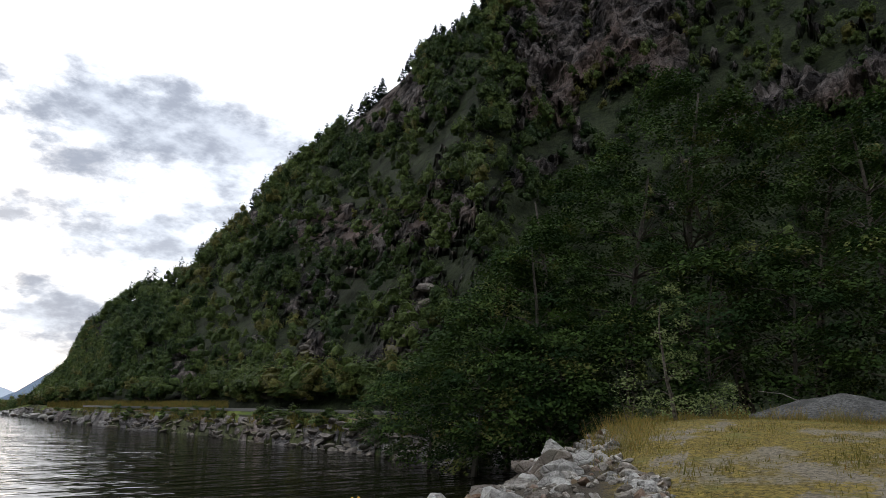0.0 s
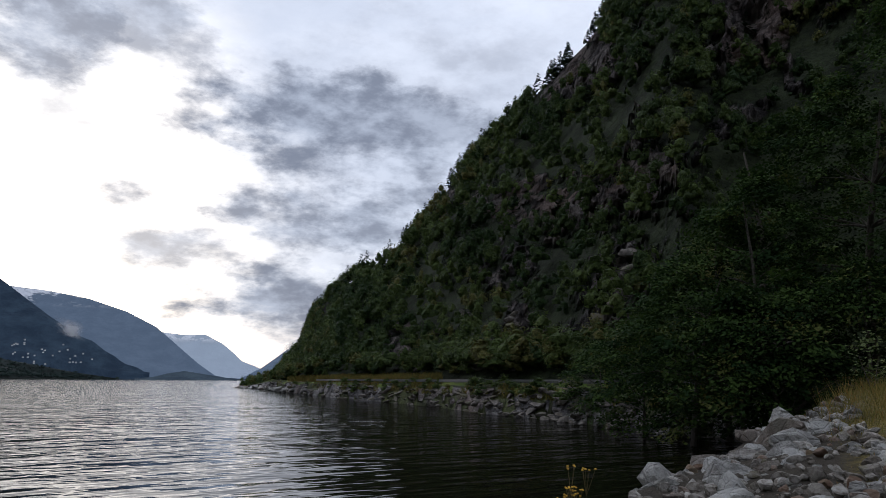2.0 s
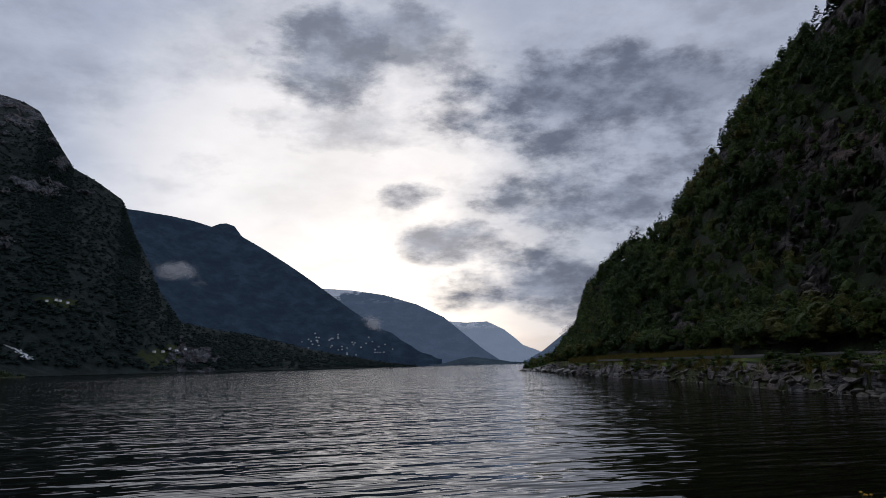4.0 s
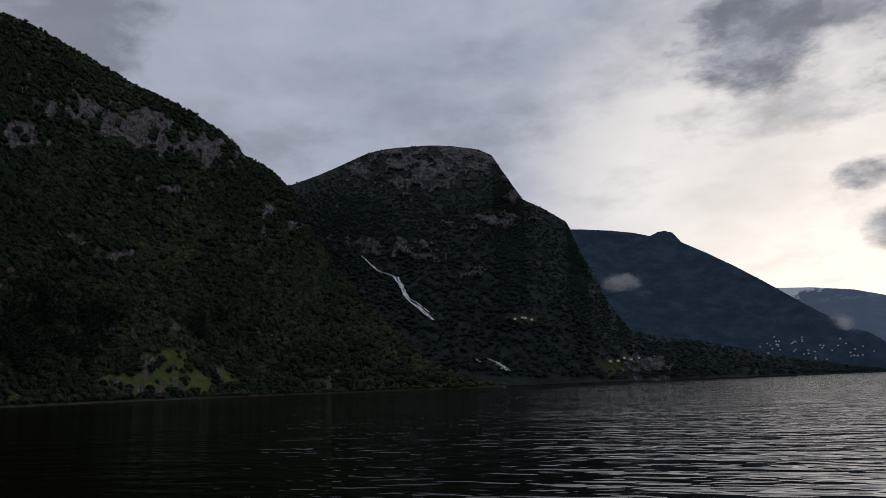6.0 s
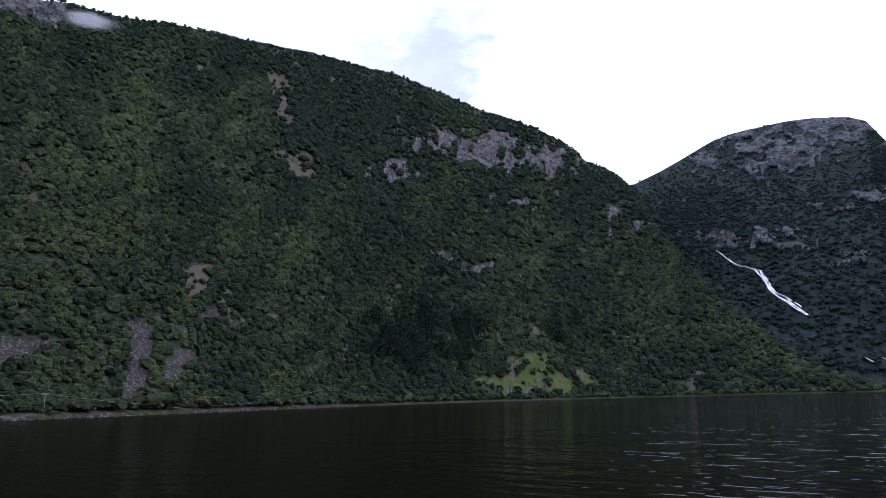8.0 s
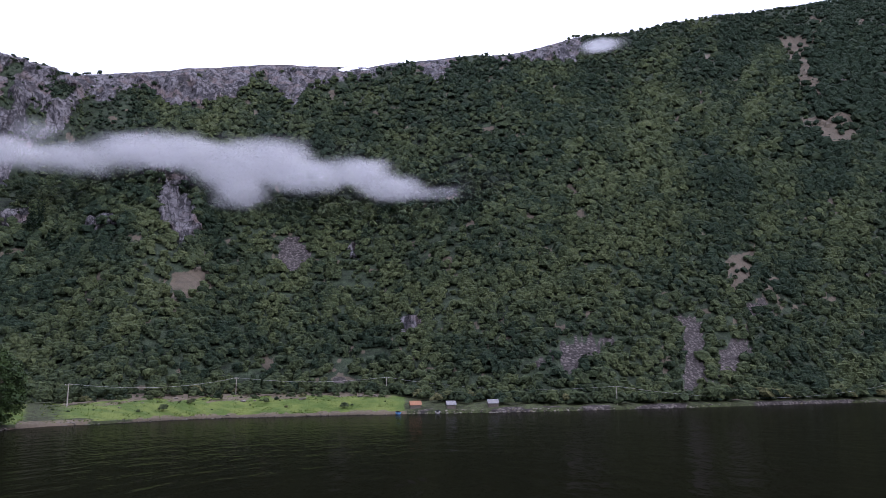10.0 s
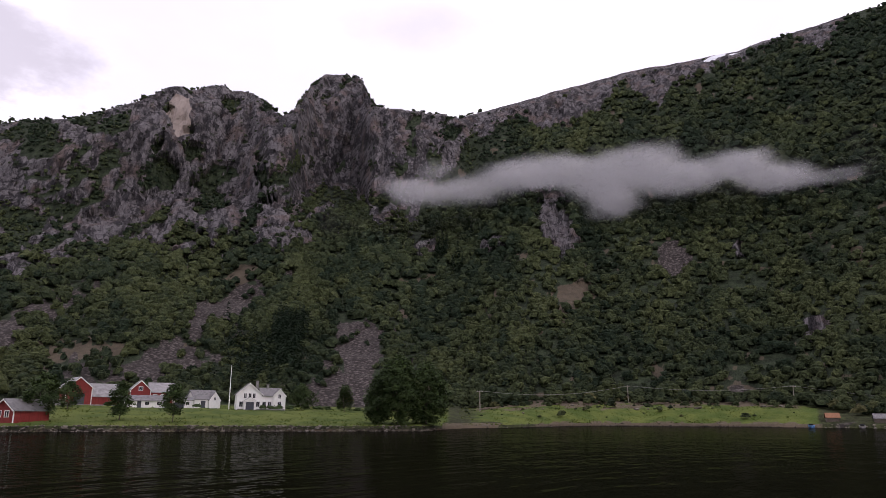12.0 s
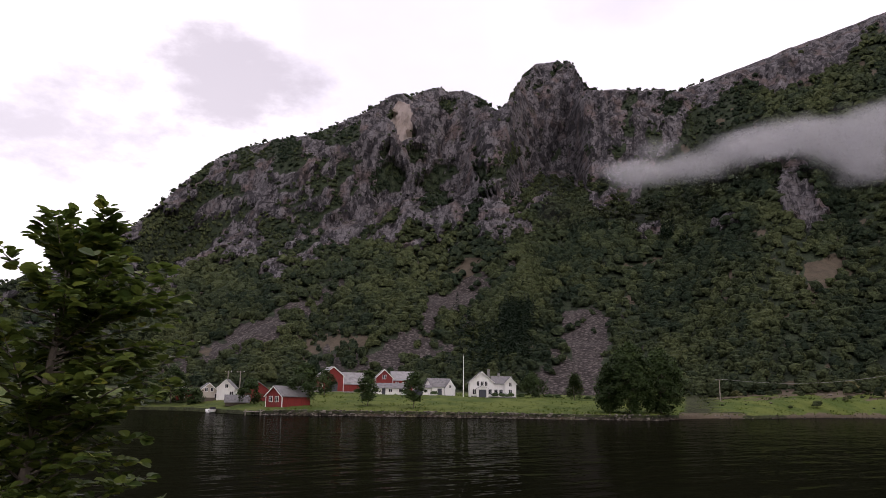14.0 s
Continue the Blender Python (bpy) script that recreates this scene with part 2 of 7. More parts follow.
def water_material():
    m, nt, b = plain("fjord_water", 0.05, 0.17)
    b.inputs["IOR"].default_value = 1.333
    p = place(nt)
    deep = fuzz(nt, p, 0.01, 2.0)
    nt.links.new(blend(nt, deep, (0.0032, 0.0032, 0.0016), (0.0062, 0.0060, 0.0030)), b.inputs["Base Color"])
    turned = node(nt, "ShaderNodeMapping", Vector=p, Rotation=(0, 0, radians(12)), Scale=(0.42, 1.0, 1.0)).outputs[0]
    groups = fuzz(nt, turned, 0.05, 2.0, 0.5)
    swell = fuzz(nt, turned, 0.24, 2.0, 0.5)
    chop = fuzz(nt, turned, 0.85, 2.0, 0.5)
    gust = ramp(nt, fuzz(nt, squeezed(nt, p, 0.5, 1.0, 1.0), 0.022, 3.0), 0.3, 0.7)
    h = calc(nt, "ADD", calc(nt, "MULTIPLY", swell, 0.42), calc(nt, "ADD", calc(nt, "MULTIPLY", chop, 0.29), calc(nt, "MULTIPLY", groups, 0.5)))
    n = bump(nt, b, h, 1.0, 1.0)
    # calmer in the lee of the mountain across the water, by bearing from the origin
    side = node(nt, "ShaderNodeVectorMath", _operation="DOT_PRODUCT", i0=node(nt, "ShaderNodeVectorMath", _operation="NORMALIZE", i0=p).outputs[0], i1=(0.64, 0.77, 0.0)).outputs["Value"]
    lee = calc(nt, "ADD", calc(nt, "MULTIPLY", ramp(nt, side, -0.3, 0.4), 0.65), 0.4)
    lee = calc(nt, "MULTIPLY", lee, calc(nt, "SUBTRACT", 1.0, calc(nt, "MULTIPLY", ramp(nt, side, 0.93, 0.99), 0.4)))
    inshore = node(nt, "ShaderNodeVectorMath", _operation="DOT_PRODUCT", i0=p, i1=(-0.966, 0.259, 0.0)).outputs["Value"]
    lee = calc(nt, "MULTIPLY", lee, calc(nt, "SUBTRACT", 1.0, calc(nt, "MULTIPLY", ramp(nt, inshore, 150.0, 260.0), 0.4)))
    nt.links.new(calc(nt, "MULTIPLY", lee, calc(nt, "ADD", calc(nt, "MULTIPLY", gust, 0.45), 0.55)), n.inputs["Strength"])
    # mirror reflection by angle, painted weaker towards the lee side; dark peaty water below
    b.inputs["Specular IOR Level"].default_value = 0.0
    gl = node(nt, "ShaderNodeBsdfGlossy", Color=(0.97, 0.98, 1.0, 1.0), Roughness=0.05, Normal=n.outputs[0])
    fr = node(nt, "ShaderNodeFresnel", IOR=1.333, Normal=n.outputs[0]).outputs[0]
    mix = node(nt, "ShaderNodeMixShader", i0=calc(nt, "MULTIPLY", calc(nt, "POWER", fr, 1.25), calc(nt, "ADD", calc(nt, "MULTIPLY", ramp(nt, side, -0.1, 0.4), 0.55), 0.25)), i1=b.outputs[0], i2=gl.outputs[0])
    nt.links.new(mix.outputs[0], nt.nodes["Material Output"].inputs["Surface"])
    return m


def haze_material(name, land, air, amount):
    """Distant range: land colour mixed with a glow that stands in for kilometres of bright air."""
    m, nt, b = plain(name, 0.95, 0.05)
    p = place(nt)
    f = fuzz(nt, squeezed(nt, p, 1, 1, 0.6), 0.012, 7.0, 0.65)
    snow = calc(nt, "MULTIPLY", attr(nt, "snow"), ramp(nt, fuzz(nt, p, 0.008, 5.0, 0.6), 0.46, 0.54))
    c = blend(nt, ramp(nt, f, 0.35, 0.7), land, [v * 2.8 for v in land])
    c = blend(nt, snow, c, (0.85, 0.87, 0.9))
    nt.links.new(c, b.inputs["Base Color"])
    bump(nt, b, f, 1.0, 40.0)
    # haze painted as a flat coloured glow over the land
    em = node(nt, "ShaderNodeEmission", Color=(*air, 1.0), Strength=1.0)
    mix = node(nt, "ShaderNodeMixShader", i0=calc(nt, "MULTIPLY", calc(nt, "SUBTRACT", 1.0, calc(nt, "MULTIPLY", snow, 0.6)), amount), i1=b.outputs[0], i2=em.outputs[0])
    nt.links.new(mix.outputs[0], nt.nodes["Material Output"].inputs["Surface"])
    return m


def mist_material(name, strength=1.0, ragged=2.6, lo=0.12, hi=1.15):
    """Soft fog: scattered white light, thinning out to nothing at its edge by the mesh's own density and noise."""
    m = bpy.data.materials.new(name)
    m.use_nodes = True
    nt = m.node_tree
    nt.nodes.remove(nt.nodes["Principled BSDF"])
    p = place(nt)
    n = calc(nt, "ADD", calc(nt, "MULTIPLY", fuzz(nt, squeezed(nt, p, 1, 1, 1.4), 0.014, 3.0, 0.5), 0.6), calc(nt, "MULTIPLY", fuzz(nt, squeezed(nt, p, 1, 1, 1.6), 0.035, 6.0, 0.6), 0.4))
    d = attr(nt, "thickness")
    a = calc(nt, "MULTIPLY", ramp(nt, calc(nt, "ADD", d, calc(nt, "MULTIPLY", calc(nt, "SUBTRACT", n, 0.5), ragged)), lo, hi), strength)
    df = node(nt, "ShaderNodeBsdfDiffuse", Color=(0.62, 0.62, 0.63, 1))
    tl = node(nt, "ShaderNodeBsdfTranslucent", Color=(0.62, 0.62, 0.63, 1))
    both = node(nt, "ShaderNodeMixShader", i0=0.5, i1=df.outputs[0], i2=tl.outputs[0])
    cl = node(nt, "ShaderNodeBsdfTransparent")
    mix = node(nt, "ShaderNodeMixShader", i0=a, i1=cl.outputs[0], i2=both.outputs[0])
    nt.links.new(mix.outputs[0], nt.nodes["Material Output"].inputs["Surface"])
    return m


M_FAR = mountain_material("mountain_far", 1.7, (0.032, 0.030, 0.033), (0.166, 0.154, 0.159), (0.060, 0.049, 0.034), (0.030, 0.042, 0.022), 0.36, 0.4)
# floor green shifted towards blue in place of distance haze
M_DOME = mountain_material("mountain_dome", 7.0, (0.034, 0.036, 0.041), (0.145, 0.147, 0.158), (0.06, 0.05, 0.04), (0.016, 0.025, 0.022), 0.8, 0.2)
M_NEAR = mountain_material("mountain_near", 1.7, (0.036, 0.032, 0.031), (0.190, 0.164, 0.152), (0.12, 0.09, 0.06), (0.024, 0.032, 0.013), 0.8)
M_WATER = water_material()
L_FAR = leaf_material("leaves_far", (0.028, 0.045, 0.027), (0.108, 0.130, 0.054), (0.14, 0.135, 0.06), 0.2, 0.8, 0.06, 1.1)
L_NEAR = leaf_material("leaves_near", (0.032, 0.064, 0.018), (0.150, 0.205, 0.050), (0.19, 0.18, 0.05), 0.3, 0.6, 0.12, 2.2)
# dark blue-green leaf tint stands in for haze and backlight
L_DOME = leaf_material("leaves_hazed", (0.028, 0.044, 0.040), (0.050, 0.070, 0.055), (0.06, 0.07, 0.05), 0.1, 0.9, 0.05, 0.3)
L_SPRUCE = leaf_material("needles", (0.012, 0.026, 0.013), (0.028, 0.05, 0.02), (0.04, 0.06, 0.02), 0.05, 0.7, 0.15)
L_ALDER = leaf_material("leaves_alder", (0.017, 0.038, 0.011), (0.086, 0.138, 0.030), (0.13, 0.14, 0.04), 0.22, 0.7, 0.05)
M_BARK = speckled("bark", (0.05, 0.042, 0.035), (0.16, 0.14, 0.12), 9.0, 0.9, 0.2, 0.01)

# ---------------------------------------------------------------- tools
RNG = np.random.default_rng(7)
TABLE = RNG.random((256, 256))


def value_noise(x, y, seed=0):
    xi, yi = np.floor(x).astype(int), np.floor(y).astype(int)
    fx, fy = x - xi, y - yi
    fx, fy = fx * fx * (3 - 2 * fx), fy * fy * (3 - 2 * fy)
    xi, yi = xi + 37 * seed, yi + 91 * seed
    a, b = TABLE[xi % 256, yi % 256], TABLE[(xi + 1) % 256, yi % 256]
    c, d = TABLE[xi % 256, (yi + 1) % 256], TABLE[(xi + 1) % 256, (yi + 1) % 256]
    return (a * (1 - fx) + b * fx) * (1 - fy) + (c * (1 - fx) + d * fx) * fy


def fbm(x, y, octaves=5, seed=0, gain=0.5):
    """Fractal noise from -1 to 1."""
    total, amp, norm = 0.0, 1.0, 0.0
    for k in range(octaves):
        total = total + amp * (value_noise(x * 2 ** k, y * 2 ** k, seed + k) * 2 - 1)
        norm, amp = norm + amp, amp * gain
    return total / norm


def sharp(x, lo, hi):
    t = np.clip((x - lo) / (hi - lo), 0, 1)
    return t * t * (3 - 2 * t)


def curve_of(pairs):
    xs, ys = zip(*sorted(pairs))
    return lambda a: np.interp(a, xs, ys)


def mesh_of(name, verts, quads, material, point=None, face=None, smooth=False):
    """A mesh object from numpy arrays: verts (n, 3), faces (m, k) all of k corners; float attributes on points and faces."""
    me = bpy.data.meshes.new(name)
    k = quads.shape[1]
    me.vertices.add(len(verts))
    me.vertices.foreach_set("co", np.ascontiguousarray(verts, dtype=np.float32).ravel())
    me.loops.add(quads.size)
    me.loops.foreach_set("vertex_index", quads.astype(np.int32).ravel())
    me.polygons.add(len(quads))
    me.polygons.foreach_set("loop_start", np.arange(0, quads.size, k, dtype=np.int32))
    me.update(calc_edges=True)
    me.polygons.foreach_set("use_smooth", np.full(len(quads), smooth))
    for domain, group in (("POINT", point), ("FACE", face)):
        for key, values in (group or {}).items():
            me.attributes.new(key, "FLOAT", domain).data.foreach_set("value", np.ascontiguousarray(values, dtype=np.float32).ravel())
    me.materials.append(material)
    return new(name, me)


def grid_quads(rows, cols):
    i = np.arange((rows - 1) * cols).reshape(rows - 1, cols)[:, :-1].ravel()
    return np.stack([i, i + 1, i + cols + 1, i + cols], 1)


def part(name, bm, material, parent, label=""):
    me = bpy.data.meshes.new(name)
    bm.to_mesh(me)
    bm.free()
    me.materials.append(material)
    ob = new(name, me)
    ob.parent = parent
    if label:
        tagged(ob, label)
    return ob


def leaf_cloud(centres, normals, sizes, rng, thin=0.62):
    """Small pointed leaf quads at the centres, roughly facing the normals. Returns verts (n*4, 3) and quads."""
    n = len(centres)
    normals = normals / np.maximum(np.linalg.norm(normals, axis=1, keepdims=True), 1e-6)
    u = np.cross(normals, rng.normal(size=(n, 3)))
    u /= np.maximum(np.linalg.norm(u, axis=1, keepdims=True), 1e-6)
    v = np.cross(normals, u)
    s = sizes[:, None]
    p = np.stack([centres - u * s, centres - v * s * thin, centres + u * s, centres + v * s * thin], 1)
    return p.reshape(-1, 3), np.arange(n * 4).reshape(n, 4)


def dome_shape():
    """The upper faces of a coarse ball: vertices and triangles."""
    bm = bmesh.new()
    bmesh.ops.create_icosphere(bm, subdivisions=1, radius=1.0)
    v = np.array([x.co[:] for x in bm.verts])
    f = np.array([[x.index for x in g.verts] for g in bm.faces if g.calc_center_median().z > -0.25])
    bm.free()
    return v, f


DOME_VERTS, DOME_FACES = dome_shape()
DOME_TRIS = DOME_VERTS[DOME_FACES]


def crown_template(count, seed, kind="round", lobes=5):
    """A tree of height 1 as triangles (n, 3, 3)."""
    rng = np.random.default_rng(seed)
    if kind == "spruce":
        t = rng.random(count) ** 0.7
        a = rng.random(count) * 2 * np.pi
        tier = 0.75 + 0.25 * np.cos(t * 40)
        r = (1 - t) * 0.20 * tier * (0.6 + 0.4 * rng.random(count)) + 0.012
        c = np.stack([np.cos(a) * r, np.sin(a) * r, 0.06 + 0.93 * t - 0.1 * r], 1)
        nrm = np.stack([np.cos(a) * 0.5, np.sin(a) * 0.5, np.full(count, 1.0)], 1) + rng.normal(size=(count, 3)) * 0.3
        v, _ = leaf_cloud(c, nrm, (0.035 + 0.075 * (1 - t)) * (0.8 + 0.4 * rng.random(count)), rng, 0.55)
        return v.reshape(count, 4, 3)[:, :3]
    # rounded boughs, each a rough dome, with loose leaves on them
    n = lobes
    lump = rng.normal(size=(n, 3))
    lump[:, 2] = np.abs(lump[:, 2]) * 0.9 - 0.35
    lump /= np.linalg.norm(lump, axis=1, keepdims=True)
    lump = lump * np.array([0.20, 0.20, 0.30]) * (0.75 + 0.4 * rng.random((n, 1))) + np.array([0, 0, 0.56])
    if n <= 3:
        lump = np.array([[0.03, 0, 0.62], [-0.12, 0.08, 0.42], [0.1, -0.1, 0.4]])[:n]
    size = ((0.36 if n < 3 else 0.44) / n ** (0.25 if n < 3 else 0.42)) * (0.8 + 0.4 * rng.random(n))
    tris = []
    for c, r in zip(lump, size * (0.66 if count > 60 else 1.0)):
        dome = DOME_TRIS * (1 + 0.22 * rng.normal(size=(len(DOME_VERTS), 1)))[DOME_FACES]
        tris.append(dome * np.array([r, r, r * 0.85]) + c)
    pick = rng.integers(0, n, count)
    d = rng.normal(size=(count, 3))
    d[:, 2] = np.where(d[:, 2] < -0.3, -d[:, 2], d[:, 2])
    d /= np.linalg.norm(d, axis=1, keepdims=True)
    c = lump[pick] + d * (size[pick] * (0.92 + 0.22 * rng.random(count)))[:, None]
    leaf = 0.5 * size[pick] * (n / count) ** 0.5 * 1.9 * (0.7 + 0.6 * rng.random(count))
    v, _ = leaf_cloud(c, d + np.array([0, 0, 0.35]) + rng.normal(size=(count, 3)) * 0.3, leaf, rng, 0.8)
    tris.append(v.reshape(count, 4, 3)[:, :3])
    return np.concatenate(tris)


def woods(name, spots, heights, widths, templates, material, tints, rng):
    """Many trees in one mesh. spots (n, 3)."""
    n = len(spots)
    which = rng.integers(0, len(templates), n)
    turn = rng.random(n) * 2 * np.pi
    verts, tint = [], []
    for k, tpl in enumerate(templates):
        sel = np.nonzero(which == k)[0]
        if not len(sel):
            continue
        c, s = np.cos(turn[sel])[:, None, None], np.sin(turn[sel])[:, None, None]
        h, w = heights[sel][:, None, None], widths[sel][:, None, None]
        x, y, z = tpl[None, :, :, 0], tpl[None, :, :, 1], tpl[None, :, :, 2]
        v = np.stack([(x * c - y * s) * w, (x * s + y * c) * w, z * h], -1) + spots[sel][:, None, None, :]
        verts.append(v.reshape(-1, 3))
        tint.append(np.repeat(tints[sel], tpl.shape[0]))
    verts = np.concatenate(verts)
    return mesh_of(name, verts, np.arange(len(verts)).reshape(-1, 3), material, face={"tint": np.concatenate(tint)})


class Slope:
    """A mountainside seen from the fjord: it rises from its foot (distance, height over heading) to a ridge (elevation over heading)."""

    def __init__(self, lo, hi, step, rows, foot, foot_z, ridge, steep, profile, rough, seed, features=(), crag=6.0, size=1.0, ridge_keep=0.25, drawn=30.0):
        az = lo if isinstance(lo, np.ndarray) else np.arange(lo, hi + step / 2, step)
        s = np.linspace(0, 1, rows)
        self.az, self.s = az, s
        A, S = np.meshgrid(az, s)
        r0, z0, tn, st = foot(A), foot_z(A), np.tan(np.radians(ridge(A))), steep(A)
        r1 = np.clip((st * r0 + EYE - z0) / np.maximum(st - tn, 0.03), r0 + 5, 4850)
        zr = EYE + r1 * tn
        R = r0 + (r1 - r0) * S
        Z = z0 + (zr - z0) * profile(S, A)
        hold = sharp(S, 0, 0.18) * (1 - (1 - ridge_keep) * sharp(S, 0.8, 1.0))
        X, Y = -np.sin(np.radians(A)) * R, np.cos(np.radians(A)) * R
        Z = Z + rough * hold * (fbm(X / (rough * 9), Y / (rough * 9), 5, seed) + 0.25 * fbm(X / (rough * 2), Y / (rough * 2), 3, seed + 5))
        EL = np.degrees(np.arctan2(Z - EYE, R))
        wob = 0.9 * fbm(A / 1.6 * size, EL / 1.6 * size, 3, seed + 9) + 0.8 * fbm(A / 0.45 * size, EL / 0.45 * size, 3, seed + 19)
        self.masks = {k: np.zeros_like(A) for k in ("rock", "scree", "earth", "grass", "snow", "pale")}
        for kind, a, e, ra, re, tilt in features:
            c, q = math.cos(radians(tilt)), math.sin(radians(tilt))
            u, v = -(A - a), EL - e
            wide = 1.12 if kind == "earth" else 1.0
            d = np.hypot((u * c + v * q) / (ra * wide), (v * c - u * q) / (re * wide))
            m = sharp(d + wob * (1.15 if kind in ("scree", "earth") else 0.75), 1.25, 0.75)
            self.masks[kind] = np.maximum(self.masks[kind], m)
        self.A, self.R, self.Z, self.EL, self.S = A, R, Z, EL, S
        # metres along the slope, the same all the way up
        mid = 0.5 * (r0[0] + r1[0])
        self.U = np.concatenate([[0], np.cumsum(np.diff(np.radians(az)) * 0.5 * (mid[1:] + mid[:-1]))])[None, :] + 0 * A
        self.crag, self.seed, self.drawn, self.rugged = crag, seed, drawn, False

    def shape_rock(self):
        """Crags: broken ledges pushed in and out where the rock is bare."""
        self.rugged = True
        A, R, Z, m = self.A, self.R, self.Z, self.masks["rock"]
        c = self.crag
        u = self.U
        bend = 0.5 * fbm(u / (c * 9), Z / (c * 9), 3, self.seed + 25)
        gul = fbm(u / (c * 5) + bend, Z / (c * self.drawn), 5, self.seed + 20, 0.62)
        step = np.floor((Z + c * 2 * fbm(u / (c * 4), Z / (c * 4), 3, self.seed + 31)) / (c * 1.6)) * 0.618 % 1.0
        col = fbm(u / (c * 1.5) + 2 * bend, Z / (c * self.drawn * 0.3), 4, self.seed + 28, 0.6)
        fine = 1 - 2.2 * np.abs(fbm(u / (c * 0.7) + 3 * bend, Z / (c * self.drawn * 0.12), 3, self.seed + 35, 0.6))
        chip = np.random.default_rng(self.seed).normal(size=A.shape)
        push = (1 - np.abs(gul) * 3.0) * c * 1.5 + col * c * 1.1 + (step - 0.5) * c * 0.35 + fine * c * 0.32 + chip * c * 0.05
        self.R = R - push * m * (1 - 0.85 * sharp(self.S, 0.93, 1.0)) * sharp(self.S, 0.02, 0.08)

    def locate(self, az, el):
        """The place on the slope seen at that heading and elevation."""
        j = int(np.argmin(np.abs(self.az - az)))
        i = int(np.argmax(self.EL[:, j] >= el))
        return Vector(self.P[i, j])

    def build(self, name, material, back=True):
        A, R, Z = self.A, self.R, self.Z
        if back:
            far_r, far_z = R[-1] * 1.12 + 10, Z[-1] * 0.55 - 5
            A, R, Z = np.vstack([A, A[-1]]), np.vstack([R, far_r]), np.vstack([Z, far_z])
        # a footing below the water line
        A, R, Z = np.vstack([A[:1], A]), np.vstack([R[:1] + 1.0, R]), np.vstack([0 * Z[:1] - 4.0, Z])
        a = np.radians(A)
        v = np.stack([-np.sin(a) * R, np.cos(a) * R, Z], -1)
        self.P = v[1:]
        self.masks["across"] = self.U
        point = {k: np.vstack([m[:1], m, m[-1:]] if back else [m[:1], m]) for k, m in self.masks.items()}
        del self.masks["across"]
        return mesh_of(name, v.reshape(-1, 3), grid_quads(*A.shape)[:, ::-1], material, point=point, smooth=not self.rugged)

    def tree_size(self, R):
        """Trees stand taller where the slope lies deeper in the valley."""
        return 4.3 * (R / 250) ** 0.7

    def spots(self, count, rng, density=None, lo=0.02, hi=1.0, bare=("rock", "scree", "earth", "grass", "pale")):
        """Random places on the slope, evenly over its ground, none where it is bare."""
        P = self.P[: len(self.s)]
        du = np.linalg.norm(P[:-1, 1:] - P[:-1, :-1], axis=-1)
        dv = np.linalg.norm(P[1:, :-1] - P[:-1, :-1], axis=-1)
        w = du * dv
        S = self.S[:-1, :-1]
        w = w * ((S >= lo) & (S <= hi))
        for k in bare:
            w = w * (1 - (0.99 if k in ("scree", "rock") else 0.94) * sharp(self.masks[k][:-1, :-1], 0.38, 0.66))
        if density is not None:
            w = w * density(self.A[:-1, :-1], self.EL[:-1, :-1], S)
        idx = rng.choice(w.size, count, p=(w / w.sum()).ravel())
        i, j = np.unravel_index(idx, w.shape)
        f, g = rng.random((count, 1)), rng.random((count, 1))
        p = (P[i, j] * (1 - g) + P[i, j + 1] * g) * (1 - f) + (P[i + 1, j] * (1 - g) + P[i + 1, j + 1] * g) * f
        return p, self.A[i, j], self.EL[i, j], self.S[i, j]


def empty(name, where):
    ob = new(name)
    ob.location = where
    return ob

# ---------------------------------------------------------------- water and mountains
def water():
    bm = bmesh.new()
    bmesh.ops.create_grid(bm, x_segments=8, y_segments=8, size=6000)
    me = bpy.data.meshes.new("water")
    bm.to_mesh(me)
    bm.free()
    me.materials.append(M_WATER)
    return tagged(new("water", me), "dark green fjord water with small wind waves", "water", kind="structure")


water()

TPL_MID = [crown_template(13, 40 + k, lobes=3) for k in range(8)]
TPL_FAR = [crown_template(8, 60 + k, lobes=2) for k in range(8)]
TPL_DOT = [crown_template(4, 70 + k, lobes=1) for k in range(6)]
TPL_NEAR = [crown_template(125, 80 + k, lobes=5) for k in range(8)]
TPL_SPRUCE = [crown_template(80, 100 + k, "spruce") for k in range(4)]


def patchy(A, E, scale, seed):
    return fbm(A / scale, E / scale, 4, seed)


# the forested side of the fjord, with the cliffs and the notched summit above the farm
SHORE = curve_of([(15, 1120), (20, 1110), (28, 1060), (32, 1000), (40, 780), (50, 540), (59, 400), (68, 300), (77, 250), (85, 232), (97, 235), (108, 228),
                  (115, 185), (118.5, 172), (122, 140), (130, 136), (146, 137), (153, 138), (158, 172), (166, 190), (178, 200)])
FLAT = curve_of([(15, 8), (28, 8), (60, 9), (78, 12), (90, 22), (96, 40), (110, 45), (116, 70), (122, 115), (150, 120), (160, 130), (178, 130)])
FIELD_Z = curve_of([(28, 2), (78, 2.5), (90, 4.5), (96, 8), (110, 8), (118, 6), (125, 5.4), (150, 6.6), (178, 7)])


def far_profile(S, A):
    talus = np.interp(S, [0, 0.33, 0.74, 0.84, 0.95, 1.0], [0, 0.19, 0.53, 0.82, 0.965, 1.0])
    w = sharp(A, 112, 124)
    return (S ** 1.12) * (1 - w) + talus * w


